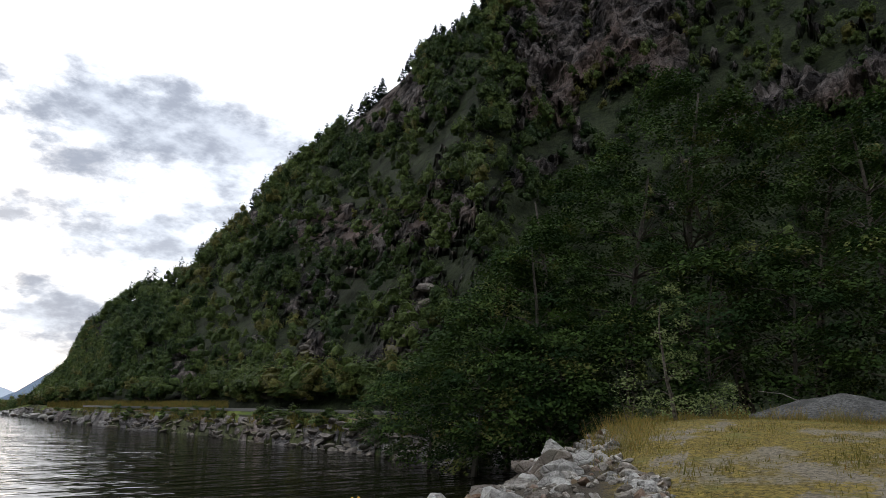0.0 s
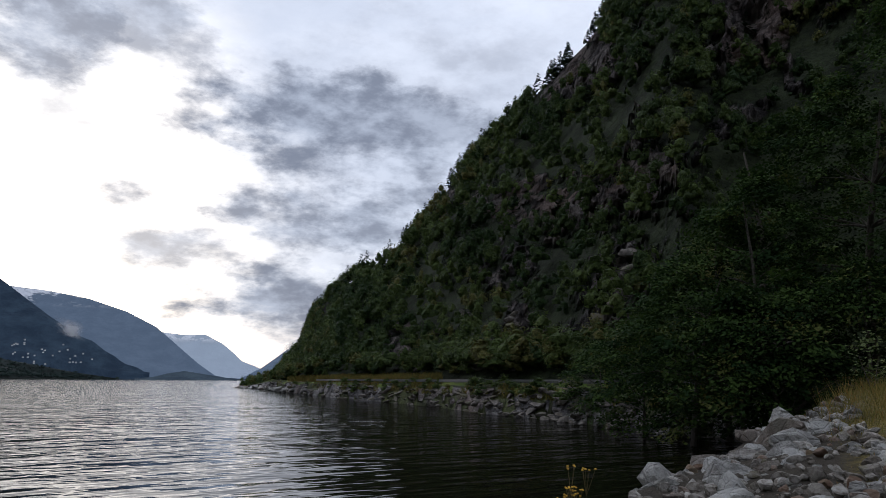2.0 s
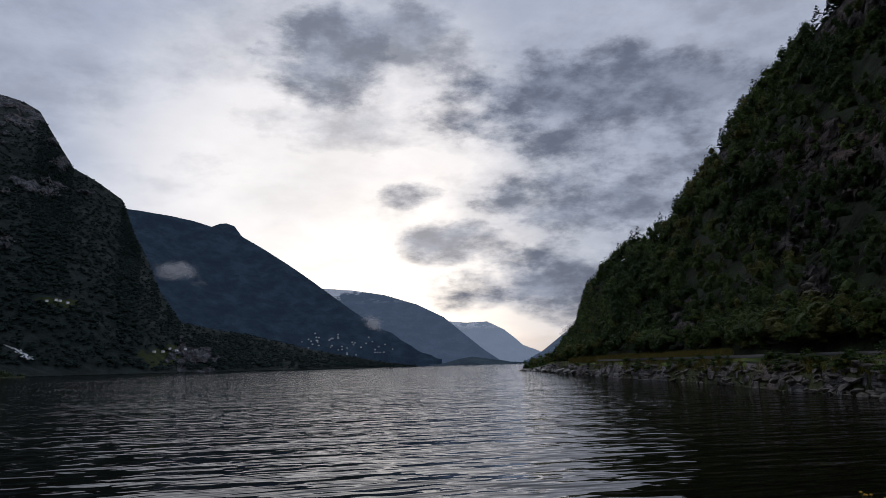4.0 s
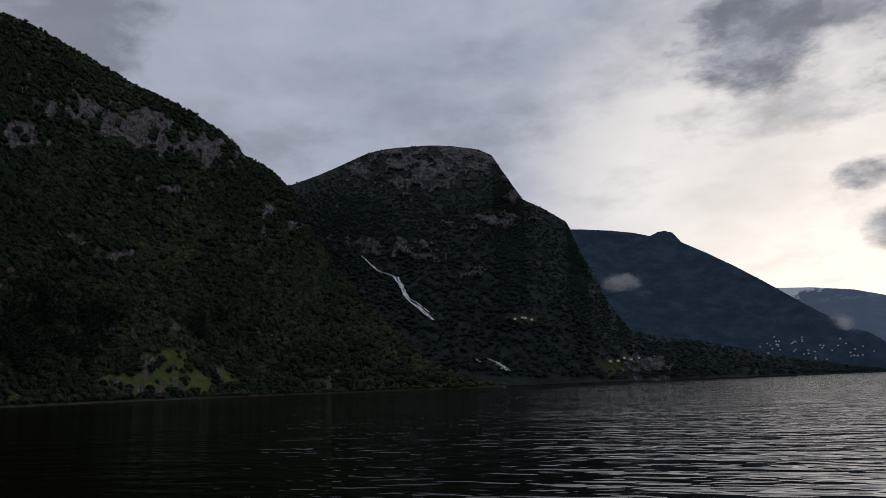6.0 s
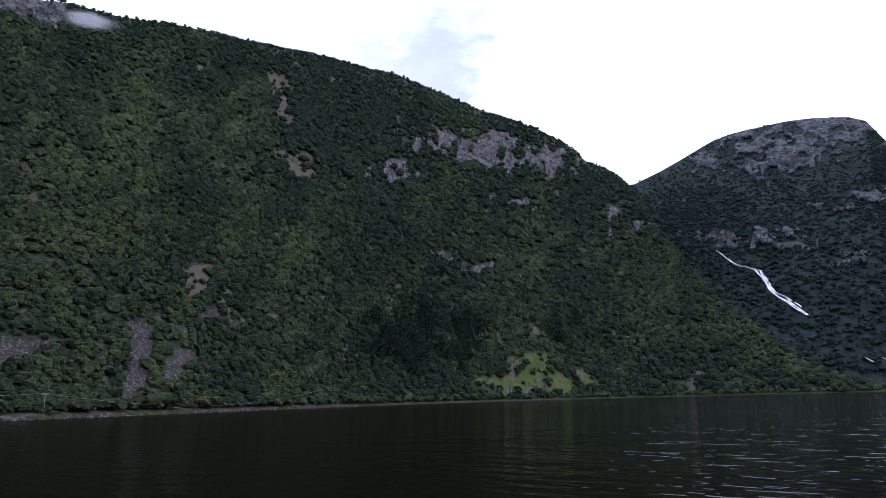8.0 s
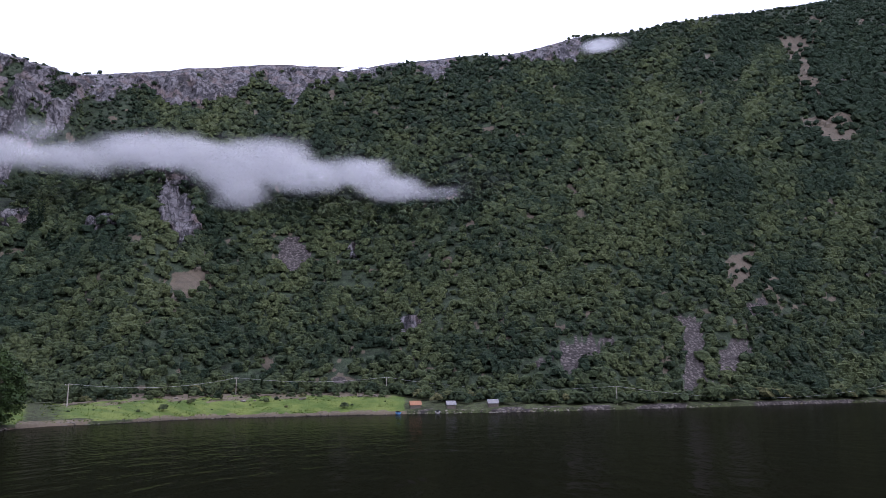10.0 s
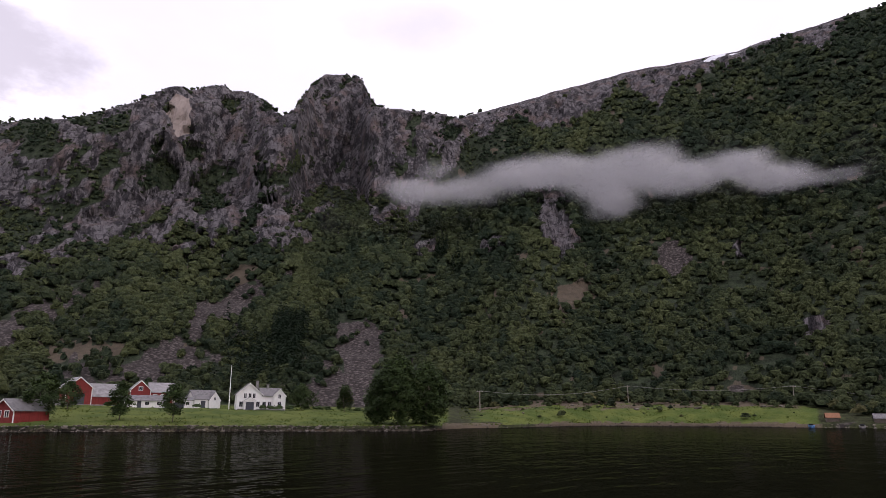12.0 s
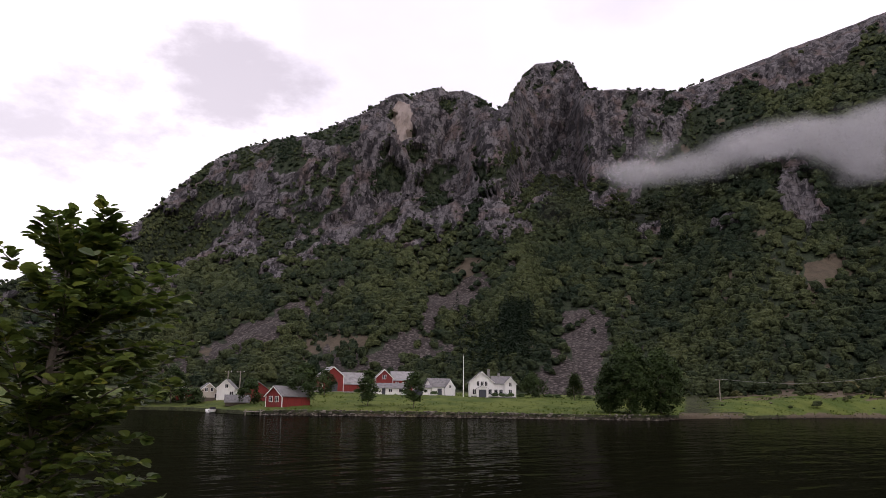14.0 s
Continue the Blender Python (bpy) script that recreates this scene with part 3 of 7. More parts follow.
def opposite_side():
    ridge = curve_of([(15, -0.1), (15.9, 0.06), (19.1, 1.0), (22.4, 3.3), (25.7, 6.5), (28.3, 9.75), (30.5, 13.0), (31.6, 15.6), (32.3, 16.2), (32.9, 16.85), (33.9, 17.6), (35.7, 18.4), (36.1, 18.95), (37.1, 19.85), (39.3, 21.15), (41.5, 22.05),
                      (43.5, 22.7), (45.4, 23.45), (48.5, 24.8), (51.5, 25.85), (53.2, 26.1), (56.5, 26.8), (60, 27.3), (65.2, 27.8), (69.7, 28.1), (73.8, 27.95), (77.4, 28.15), (80.7, 27.65), (84.4, 27.25), (86.7, 27.4),
                      (91.3, 27.0), (94.2, 26.8), (96.1, 26.45), (98, 26.5), (100.7, 26.35), (104.1, 26.3), (106.8, 25.95), (110.9, 25.3), (115.6, 24.3), (118.9, 23.5), (122.4, 23.85), (126.2, 24.15), (126.9, 24.95), (127.5, 26.0), (128.2, 26.4), (130.5, 26.25),
                      (131.4, 25.9), (132.4, 24.55), (133.1, 23.25), (134.2, 22.9), (135.5, 23.85), (136.6, 24.4), (139, 24.5), (142.6, 23.9), (144.5, 23.0), (147.3, 21.7), (149.4, 20.7), (152.6, 19.9), (155.1, 19.0),
                      (157.3, 17.75), (158.6, 16.5), (160.3, 14.8), (162.1, 12.8), (163.9, 11.5), (167, 9.0), (172, 6.5), (178, 5)])
    steep = curve_of([(15, 0.2), (22, 0.45), (28, 0.62), (45, 0.70), (60, 0.74), (90, 0.74), (105, 0.72), (118, 0.66), (125, 0.70), (145, 0.68), (158, 0.50), (164, 0.40), (178, 0.34)])
    features = FEATURES_A + FEATURES_W
    sl = Slope(15, 178, 0.17, 155, lambda a: SHORE(a) + FLAT(a), FIELD_Z, ridge, steep, far_profile, 15.0, 3, features, crag=8.5, ridge_keep=0.12)
    # the cliff belt round the notched summit
    low = curve_of([(112, 30), (117, 23.5), (119.5, 19), (123, 15.5), (127, 13.2), (131, 12.0), (137, 11.5), (143, 11.5), (150, 9.5), (156, 8.0), (163, 5.0), (178, 4)])
    wob = fbm(sl.A / 3.0, sl.EL / 3.0, 4, 51)
    cliff = sharp(sl.EL - low(sl.A) + wob * 2.0, 0.0, 1.2)
    cover = sharp(fbm(sl.A / 1.3 + 0.5 * sl.EL, sl.EL / 1.3, 4, 57) + np.interp(sl.A, [118, 140, 150, 160], [0, 0.02, 0.14, 0.2]) + 0.14 * sharp(sl.EL - low(sl.A), 5.0, 0.5) - 0.3 * sharp(sl.EL, 18.5, 21.0) * sharp(np.abs(sl.A - 134), 13, 9), 0.06, 0.22)
    sl.masks["rock"] = np.maximum(sl.masks["rock"], cliff * (1 - 0.85 * cover))
    bald = sharp(sl.EL - curve_of([(28, 40), (70, 40), (78, 26.6), (86, 26.2), (93, 25.3), (105, 23.8), (116, 21.5), (118.5, 23), (120, 40), (178, 40)])(sl.A) + wob * 2.6, -0.6, 0.9)
    sl.masks["rock"] = np.maximum(sl.masks["rock"], bald)
    band = np.where(sl.A < 56, sharp(fbm(sl.A / 0.5, sl.EL / 1.6, 4, 58), -0.55, -0.15), 1.0)
    sl.masks["rock"] = sl.masks["rock"] * band * (1 - 0.9 * np.where(sl.A > 118.5, sharp(sl.S, 0.97, 0.99), 0))
    outcrop = sharp(fbm(sl.A / 0.7, sl.EL / 0.35, 4, 67), 0.36, 0.46) * sharp(sl.A, 64, 54) * (1 - sharp(sl.S, 0.85, 0.95))
    sl.masks["rock"] = np.maximum(sl.masks["rock"], 0.9 * outcrop)
    small = sharp(fbm(sl.A / 0.9, sl.EL / 0.7, 3, 77), 0.40, 0.5) * (1 - sharp(sl.S, 0.9, 1))
    sl.masks["earth"] = np.maximum(sl.masks["earth"], small * 0.8) * (1 - cliff)
    sl.shape_rock()
    tagged(sl.build("mountain", M_FAR), "steep forested mountainside with grey cliffs and scree", "mountain", kind="structure")
    rng = np.random.default_rng(11)

    def thick(A, E, S):
        return (0.7 + 0.45 * sharp(patchy(A, E, 2.5, 5), -0.3, 0.3)) * np.where(A < 112, 1 - 0.3 * sharp(E, 21, 27), 1.0)

    def stand(A, E, S):
        w = 0 * A
        for az, el, ra, re in ((49.6, 4.4, 3.6, 2.4), (135.2, 3.4, 3.0, 2.3), (132.6, 5.2, 1.6, 1.8), (120.5, 11.8, 1.2, 1.1), (37.6, 4.6, 1.3, 1.2)):
            w = np.maximum(w, sharp(np.hypot((A - az) / ra, (E - el) / re) + 1.5 * patchy(A, E, 1.4, 29), 1.15, 0.6))
        return w

    def even(A, E, S):
        gap = 0.62 + 0.38 * sharp(patchy(A, E, 0.9, 23), -0.42, -0.12)
        return thick(A, E, S) * gap * (1 - 0.5 * stand(A, E, S)) / sl.tree_size(sl.R[:-1, :-1]) ** 2

    for count, lo, hi, templates in ((20000, 0.0, 0.34, TPL_FAR), (42000, 0.31, 1.0, TPL_DOT)):
        p, a, e, s = sl.spots(count, rng, even, lo=lo, hi=hi)
        h = sl.tree_size(np.hypot(p[:, 0], p[:, 1])) * (0.62 + 0.75 * rng.random(len(p)) ** 1.6) * (1 - 0.2 * sharp(s, 0.5, 0.8) - 0.35 * sharp(s, 0.86, 1)) * np.where(a > 114, 1 - 0.4 * sharp(s, 0.45, 0.6), 1.0)
        # the last tint term darkens the far end to stand in for haze
        tint = np.clip(0.46 + 0.85 * patchy(a, e, 4.0, 8) + 0.75 * patchy(a, e, 1.1, 9) + 0.17 * rng.normal(size=len(p)) - 0.25 * sharp(e, 10, 24) - 0.45 * sharp(a, 76, 52), 0, 0.9)
        sunk = np.stack([0 * h, 0 * h, 0.3 * h], 1)
        tagged(woods("forest", p - sunk, h * 1.12, h * (0.92 + 0.4 * rng.random(len(p))), templates, L_FAR, tint, rng),
               "dense birch and alder forest covering the mountainside", "forest", kind="stuff")
    # scrub on the cliffs and the ridge line
    p, a, e, s = sl.spots(2600, rng, lambda A, E, S: np.where((A > 114) | (A < 95), 1, 0.2) * sharp(patchy(A, E, 1.2, 15), -0.1, 0.3), lo=0.45, bare=())
    q, a2, e2, s2 = sl.spots(900, rng, lambda A, E, S: np.where((A > 117) | (A < 79), 1.0, 0.0) * (S > 0.975), lo=0.9, bare=())
    p = np.vstack([p, q])
    h = np.concatenate([1.2 + 2.2 * rng.random(2600), 2.2 + 3.4 * rng.random(900) ** 1.5])
    tagged(woods("scrub", p - [0, 0, 0.3], h, h * 1.2, TPL_DOT, L_FAR, 0.05 + 0.35 * rng.random(len(p)), rng), "low birch scrub on rock ledges and the ridge", "scrub", kind="stuff")
    # dark planted spruces
    p, a, e, s = sl.spots(950, rng, lambda A, E, S: stand(A, E, S) / sl.tree_size(sl.R[:-1, :-1]), bare=("scree",))
    h = (1.6 + 0.9 * rng.random(len(p))) * sl.tree_size(np.hypot(p[:, 0], p[:, 1]))
    tagged(woods("spruce_stand", p, h, h * 1.2, TPL_SPRUCE, L_SPRUCE, 0.3 * rng.random(len(p)), rng), "dark spruce plantation on the slope", "forest", kind="stuff")
    return sl


FEATURES_A = [("rock", 43.6, 19.5, 6.9, 1.35, -11), ("rock", 51.6, 17.9, 2.4, 1.0, -5), ("rock", 39.4, 18.5, 1.4, 0.5, 0), ("earth", 60.8, 23.3, 0.8, 2.3, 5),
              ("earth", 59.2, 18.4, 1.5, 0.9, -30), ("earth", 66.6, 9.7, 0.9, 1.3, -30), ("earth", 64.5, 7.9, 1.0, 0.9, 0), ("scree", 70.8, 2.8, 0.9, 3.4, 0),
              ("scree", 68.1, 2.7, 0.8, 4.1, -28), ("scree", 79.7, 3.4, 1.9, 1.1, 30), ("rock", 33.8, 13.0, 0.7, 1.2, 0), ("rock", 31.3, 12.8, 1.0, 0.5, 0),
              ("rock", 41.0, 15.1, 1.3, 0.5, 0), ("earth", 89.0, 10.8, 0.8, 0.9, 0), ("rock", 92.4, 5.9, 0.8, 0.9, 0),
              ("rock", 44.5, 10.2, 1.6, 0.5, 10),
              ("grass", 40.4, 1.0, 4.6, 0.9, 0), ("grass", 40.6, 2.3, 2.0, 1.0, 0), ("snow", 97.9, 26.3, 1.0, 0.16, 8), ("snow", 96.2, 26.2, 0.5, 0.12, 0)]
FEATURES_W = [("scree", 127.3, 1.6, 3.1, 2.6, 0), ("scree", 127.0, 4.6, 1.9, 3.6, 0), ("scree", 142.6, 3.3, 4.4, 1.7, 14), ("scree", 152.5, 5.4, 7.7, 1.0, 33), ("scree", 137.5, 7.7, 4.2, 0.9, 33), ("earth", 98, 1.2, 2.4, 0.8, 0), ("scree", 98.5, 1.4, 1.2, 0.5, 0), ("earth", 112.3, 0.9, 0.9, 0.8, 0),
              ("rock", 121.7, 13.2, 1.2, 0.7, 20), ("rock", 110.9, 14.8, 1.6, 3.2, 25), ("earth", 109.9, 9.2, 1.5, 1.0, 0), ("scree", 102.2, 11.5, 1.5, 1.3, 35),
              ("rock", 97.2, 12.2, 0.6, 0.8, 20), ("earth", 122.5, 10.1, 1.3, 0.6, 0), ("rock", 151.8, 9.4, 0.9, 1.6, -10), ("earth", 103.6, 3.0, 0.6, 0.8, 0),
              ("rock", 116.0, 13.4, 1.3, 0.6, 15), ("earth", 145.8, 4.3, 2.6, 0.6, 0), ("earth", 136, 10.5, 1.6, 0.4, 25), ("pale", 141.9, 21.5, 0.9, 1.8, 5)]
opposite_side()


def dome_side():
    foot = curve_of([(48, 1050), (32, 1080), (20, 1200), (8, 1400), (-5, 1800), (-13, 2200)])
    ridge = curve_of([(48, 14.5), (31.9, 16.2), (29.8, 16.95), (28, 17.7), (25.6, 18.75), (24.2, 19.05), (23.2, 19.15), (20.4, 19.28), (18.5, 19.17), (17.3, 19.0),
                      (16.1, 18.74), (15.2, 18.29), (14.5, 17.2), (13.7, 15.95), (12.8, 14.6), (11.3, 13.85), (10.3, 13.2), (9.4, 12.6), (9.05, 11.6), (8.6, 10.4), (7.4, 8), (6.6, 6.0), (5, 3.6), (0, 2.6), (-5, 1.4), (-10, 0.45), (-13, 0.02)])
    steep = curve_of([(48, 0.6), (12, 0.58), (8, 0.5), (6, 0.35), (0, 0.2), (-13, 0.1)])
    features = [("rock", 20.4, 17.6, 6.8, 2.0, 5), ("rock", 13.9, 15.4, 1.1, 1.8, -40), ("rock", 23.8, 11.3, 4.9, 0.8, -8), ("rock", 14.7, 13.0, 4.0, 0.5, 0),
                ("rock", 3.6, 1.1, 1.8, 1.2, 0), ("grass", 6.0, 1.1, 1.6, 0.6, 0), ("grass", 13.3, 5.0, 1.4, 0.3, 0), ("rock", 17.5, 9.0, 1.6, 0.5, 10), ("rock", 25.0, 5.0, 1.2, 0.5, 0)]
    sl = Slope(-13, 48, 0.12, 130, foot, lambda a: 1.5 + 0 * a, ridge, steep, lambda S, A: S ** 1.08, 34.0, 14, features, crag=16.0, ridge_keep=0.06)
    sl.masks["rock"] = sl.masks["rock"] * sharp(fbm(sl.A / 0.7, sl.EL / 0.4, 4, 91), -0.25, 0.15)
    sl.shape_rock()
    tagged(sl.build("mountain", M_DOME), "round-topped mountain of bare grey rock over forest", "mountain", kind="structure")
    rng = np.random.default_rng(12)
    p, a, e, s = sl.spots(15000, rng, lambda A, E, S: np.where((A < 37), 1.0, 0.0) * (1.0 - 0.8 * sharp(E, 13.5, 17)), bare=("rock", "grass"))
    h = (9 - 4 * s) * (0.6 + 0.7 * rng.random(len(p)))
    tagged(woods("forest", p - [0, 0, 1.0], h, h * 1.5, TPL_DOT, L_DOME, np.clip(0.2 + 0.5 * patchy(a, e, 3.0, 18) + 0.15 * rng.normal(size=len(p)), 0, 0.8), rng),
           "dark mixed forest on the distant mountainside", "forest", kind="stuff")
    return sl


DOME = dome_side()


def backdrop(lo, hi, foot, ridge, steep, rough, seed, material, label, snow=None):
    sl = Slope(lo, hi, 0.1, 70, curve_of(foot), lambda a: 0.5 + 0 * a, curve_of(ridge), lambda a: steep + 0 * a, lambda S, A: S ** 1.05, rough, seed, (), ridge_keep=0.03)
    sl.masks = {"snow": sharp(sl.EL, snow - 0.3, snow + 0.3) if snow else 0 * sl.A}
    tagged(sl.build("backdrop", material), label, "mountain range", kind="structure")
    return sl


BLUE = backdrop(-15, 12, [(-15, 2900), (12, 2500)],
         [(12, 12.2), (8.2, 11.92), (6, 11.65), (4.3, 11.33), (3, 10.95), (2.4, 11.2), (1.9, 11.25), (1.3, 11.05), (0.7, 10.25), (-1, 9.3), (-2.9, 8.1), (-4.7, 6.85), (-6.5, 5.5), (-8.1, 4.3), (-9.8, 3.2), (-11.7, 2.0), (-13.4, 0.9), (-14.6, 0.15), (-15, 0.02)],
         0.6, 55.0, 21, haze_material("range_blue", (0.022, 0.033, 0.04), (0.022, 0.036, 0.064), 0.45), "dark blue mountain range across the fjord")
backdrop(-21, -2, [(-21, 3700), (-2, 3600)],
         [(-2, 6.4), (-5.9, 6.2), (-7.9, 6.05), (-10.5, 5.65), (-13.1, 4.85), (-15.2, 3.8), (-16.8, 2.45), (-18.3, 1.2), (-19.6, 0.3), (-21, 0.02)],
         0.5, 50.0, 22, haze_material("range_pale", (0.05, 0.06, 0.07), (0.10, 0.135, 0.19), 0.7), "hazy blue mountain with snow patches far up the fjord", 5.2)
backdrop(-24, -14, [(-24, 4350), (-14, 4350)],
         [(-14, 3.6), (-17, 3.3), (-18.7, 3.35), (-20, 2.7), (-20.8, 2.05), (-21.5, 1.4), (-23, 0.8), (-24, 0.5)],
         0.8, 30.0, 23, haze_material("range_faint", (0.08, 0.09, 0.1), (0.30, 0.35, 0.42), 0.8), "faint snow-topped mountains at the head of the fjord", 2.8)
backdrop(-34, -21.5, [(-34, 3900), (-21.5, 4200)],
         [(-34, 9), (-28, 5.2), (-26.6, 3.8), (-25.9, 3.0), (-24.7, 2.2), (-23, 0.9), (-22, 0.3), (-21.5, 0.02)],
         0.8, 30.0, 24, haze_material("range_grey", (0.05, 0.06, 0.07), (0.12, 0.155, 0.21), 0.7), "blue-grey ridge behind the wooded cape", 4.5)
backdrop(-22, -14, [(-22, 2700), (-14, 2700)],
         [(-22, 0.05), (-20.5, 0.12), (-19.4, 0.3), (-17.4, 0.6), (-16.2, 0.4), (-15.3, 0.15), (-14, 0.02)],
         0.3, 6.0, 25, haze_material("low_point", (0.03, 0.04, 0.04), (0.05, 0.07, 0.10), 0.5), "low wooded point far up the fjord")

# the near mountain on the viewer's own side of the water
N_SHORE = curve_of([(-22, 290), (-23, 250), (-25, 190), (-29, 131), (-34.7, 101), (-40, 75), (-45.5, 64), (-50, 54), (-56, 46), (-62, 58), (-75, 60), (-120, 50), (-185, 50)])


def near_side():
    ridge = curve_of([(-21.5, -0.3), (-22.7, 0.0), (-23.5, 0.5), (-24.5, 1.5), (-25.2, 2.5), (-26.0, 3.6), (-26.4, 5.1), (-26.8, 6.1), (-28.2, 7.15), (-30.4, 8.75), (-32.0, 9.6), (-33.2, 10.4), (-34.6, 12.4),
                      (-36.3, 14.5), (-38.8, 17.6), (-41.4, 20.2), (-44.6, 22.9), (-47.2, 25.0), (-49.6, 26.9), (-51, 28.8), (-53.5, 30.4), (-56, 31.9), (-62, 35),
                      (-70, 38), (-90, 40), (-185, 38)])
    steep = curve_of([(-21.5, 0.1), (-24, 0.10), (-26, 0.20), (-28, 0.27), (-34, 0.40), (-41, 0.58), (-50, 0.82), (-56, 1.0), (-70, 1.25), (-185, 1.3)])
    under = lambda a: ridge(a) - np.interp(a, [-60, -45, -30, -25, -22], [0.2, 0.5, 0.5, 0.4, 0.0])
    sl = Slope(np.concatenate([np.arange(-185, -93, 2.0), np.arange(-93, -21.4, 0.17)]), 0, 0, 140, lambda a: N_SHORE(a) + 13, lambda a: np.interp(a, [-185, -60, -24, -22], [3.5, 3.0, 2.6, 0.8]), under, steep,
               lambda S, A: S ** 1.05, 6.0, 31, FEATURES_N, crag=2.8, ridge_keep=0.2, drawn=7.0)
    sl.masks["rock"] = np.maximum(sl.masks["rock"], sharp(fbm(sl.A / 1.4, sl.EL / 1.0, 4, 95), 0.40, 0.50) * sharp(sl.A, -100, -88))
    sl.masks["rock"] = sl.masks["rock"] * np.maximum(sharp(fbm(sl.A / 0.8, sl.EL / 0.6, 4, 97), -0.38, 0.0), 0.85 * sharp(sl.EL, 19, 23))
    sl.shape_rock()
    tagged(sl.build("mountain", M_NEAR), "steep wooded mountainside with bare rock faces above the road", "mountain", kind="structure")
    rng = np.random.default_rng(13)
    vis = lambda A, E, S: np.where(A > -93, 1.0, 0.02) * (0.6 + 0.5 * sharp(patchy(A, E, 3, 33), -0.3, 0.3)) * np.where(A > -28, 1.6, 1)
    p, a, e, s = sl.spots(4300, rng, vis)
    r = np.hypot(p[:, 0], p[:, 1])
    h = (3.2 + 3.8 * rng.random(len(p)) ** 1.3) * np.clip(r / 170, 0.75, 1.25) * (1 - 0.35 * sharp(s, 0.85, 1)) * np.where(a > -28, 0.6, 1.0)
    tint = np.clip(0.44 + 0.8 * patchy(a, e, 5.0, 38) + 0.28 * rng.normal(size=len(p)) + 0.15 * sharp(e, 12, 2), 0, 1.0)
    tagged(woods("forest", p - [0, 0, 0.4], h * 1.1, h * (0.68 + 0.35 * rng.random(len(p))), TPL_NEAR, L_NEAR, tint, rng), "mixed deciduous forest climbing the near mountainside", "forest", kind="stuff")
    p, a, e, s = sl.spots(260, rng, lambda A, E, S: np.where(A > -70, 1.0, 0) * np.where(S > 0.95, 9.0, 0.4 * (S > 0.3)), bare=())
    h = (5 + 4.5 * rng.random(len(p))) * np.where(a > -29, 0.55, 1.0) * np.clip(np.hypot(p[:, 0], p[:, 1]) / 250, 0.6, 1.2)
    tagged(woods("conifers", p - [0, 0, 0.4], h, h * 1.7, TPL_SPRUCE, L_SPRUCE, 0.5 * rng.random(len(p)), rng), "dark spruces and pines along the ridge", "forest", kind="stuff")
    return sl


FEATURES_N = [("rock", -67.1, 29.2, 7.7, 3.0, 20), ("rock", -72.1, 27.0, 2.1, 2.6, 20), ("rock", -48.6, 24.3, 4.2, 2.3, 30), ("rock", -46.3, 13.8, 6.5, 2.0, 0),
              ("rock", -53.7, 15.7, 2.6, 2.0, 0), ("rock", -42.5, 9.1, 2.1, 2.3, 30), ("rock", -52.1, 8.4, 3.5, 2.1, 25), ("rock", -49.5, 4.7, 2.3, 1.3, 20),
              ("rock", -42.8, 4.7, 1.8, 1.0, 0), ("rock", -33.6, 3.4, 1.2, 2.1, 25), ("rock", -27.6, 4.4, 1.3, 1.3, 0), ("rock", -62.3, 29.9, 3.5, 4.7, 30),
              ("rock", -81.9, 23.2, 8.2, 1.6, 5), ("rock", -63.2, 26.1, 3.9, 2.1, 30), ("rock", -59.8, 19.1, 2.1, 0.8, 20)]
NEAR = near_side()

# ---------------------------------------------------------------- near shore: embankment, road, bank, stones
M_SHORE = mountain_material("shore_land", 1.2, (0.09, 0.085, 0.085), (0.30, 0.28, 0.27), (0.13, 0.10, 0.06), (0.07, 0.08, 0.03))


def stone_material():
    m, nt, b = plain("stone", 0.85, 0.25)
    p = node(nt, "ShaderNodeTexCoord").outputs["Object"]
    one = node(nt, "ShaderNodeObjectInfo").outputs["Random"]
    f = fuzz(nt, p, 4.5, 9.0, 0.75)
    g = fuzz(nt, p, 0.9, 3.0)
    c = blend(nt, ramp(nt, f, 0.3, 0.7), (0.105, 0.10, 0.088), (0.48, 0.465, 0.43))
    c = blend(nt, calc(nt, "MULTIPLY", ramp(nt, one, 0.5, 1.0), 0.65), c, (0.68, 0.67, 0.63))
    c = blend(nt, calc(nt, "MULTIPLY", ramp(nt, one, 0.3, 0.05), 0.6), c, (0.16, 0.115, 0.08))
    c = blend(nt, calc(nt, "MULTIPLY", ramp(nt, g, 0.52, 0.7), 0.6), c, (0.12, 0.115, 0.085))
    nt.links.new(c, b.inputs["Base Color"])
    c2 = node(nt, "ShaderNodeTexVoronoi", _feature="DISTANCE_TO_EDGE", Vector=p, Scale=2.6).outputs["Distance"]
    bump(nt, b, calc(nt, "ADD", f, calc(nt, "MULTIPLY", ramp(nt, c2, 0.0, 0.08), 0.3)), 1.0, 0.12)
    return m


M_STONE = stone_material()


def rubble_material():
    m, nt, b = plain("rubble", 0.9, 0.2)
    p = place(nt)
    one = node(nt, "ShaderNodeNewGeometry").outputs["Random Per Island"]
    f = fuzz(nt, p, 9.0, 8.0, 0.72)
    low = blend(nt, one, (0.04, 0.033, 0.024), (0.20, 0.175, 0.14))
    high = blend(nt, one, (0.19, 0.165, 0.135), (0.62, 0.60, 0.55))
    c = blend(nt, ramp(nt, f, 0.32, 0.68), low, high)
    c = blend(nt, calc(nt, "MULTIPLY", ramp(nt, calc(nt, "FRACT", calc(nt, "MULTIPLY", one, 7.3)), 0.75, 0.9), 0.65), c, (0.17, 0.095, 0.055))
    c = blend(nt, calc(nt, "MULTIPLY", ramp(nt, fuzz(nt, p, 2.0, 4.0), 0.56, 0.7), 0.6), c, (0.12, 0.11, 0.05))
    nt.links.new(c, b.inputs["Base Color"])
    bump(nt, b, f, 1.0, 0.05)
    return m


M_RUBBLE = rubble_material()


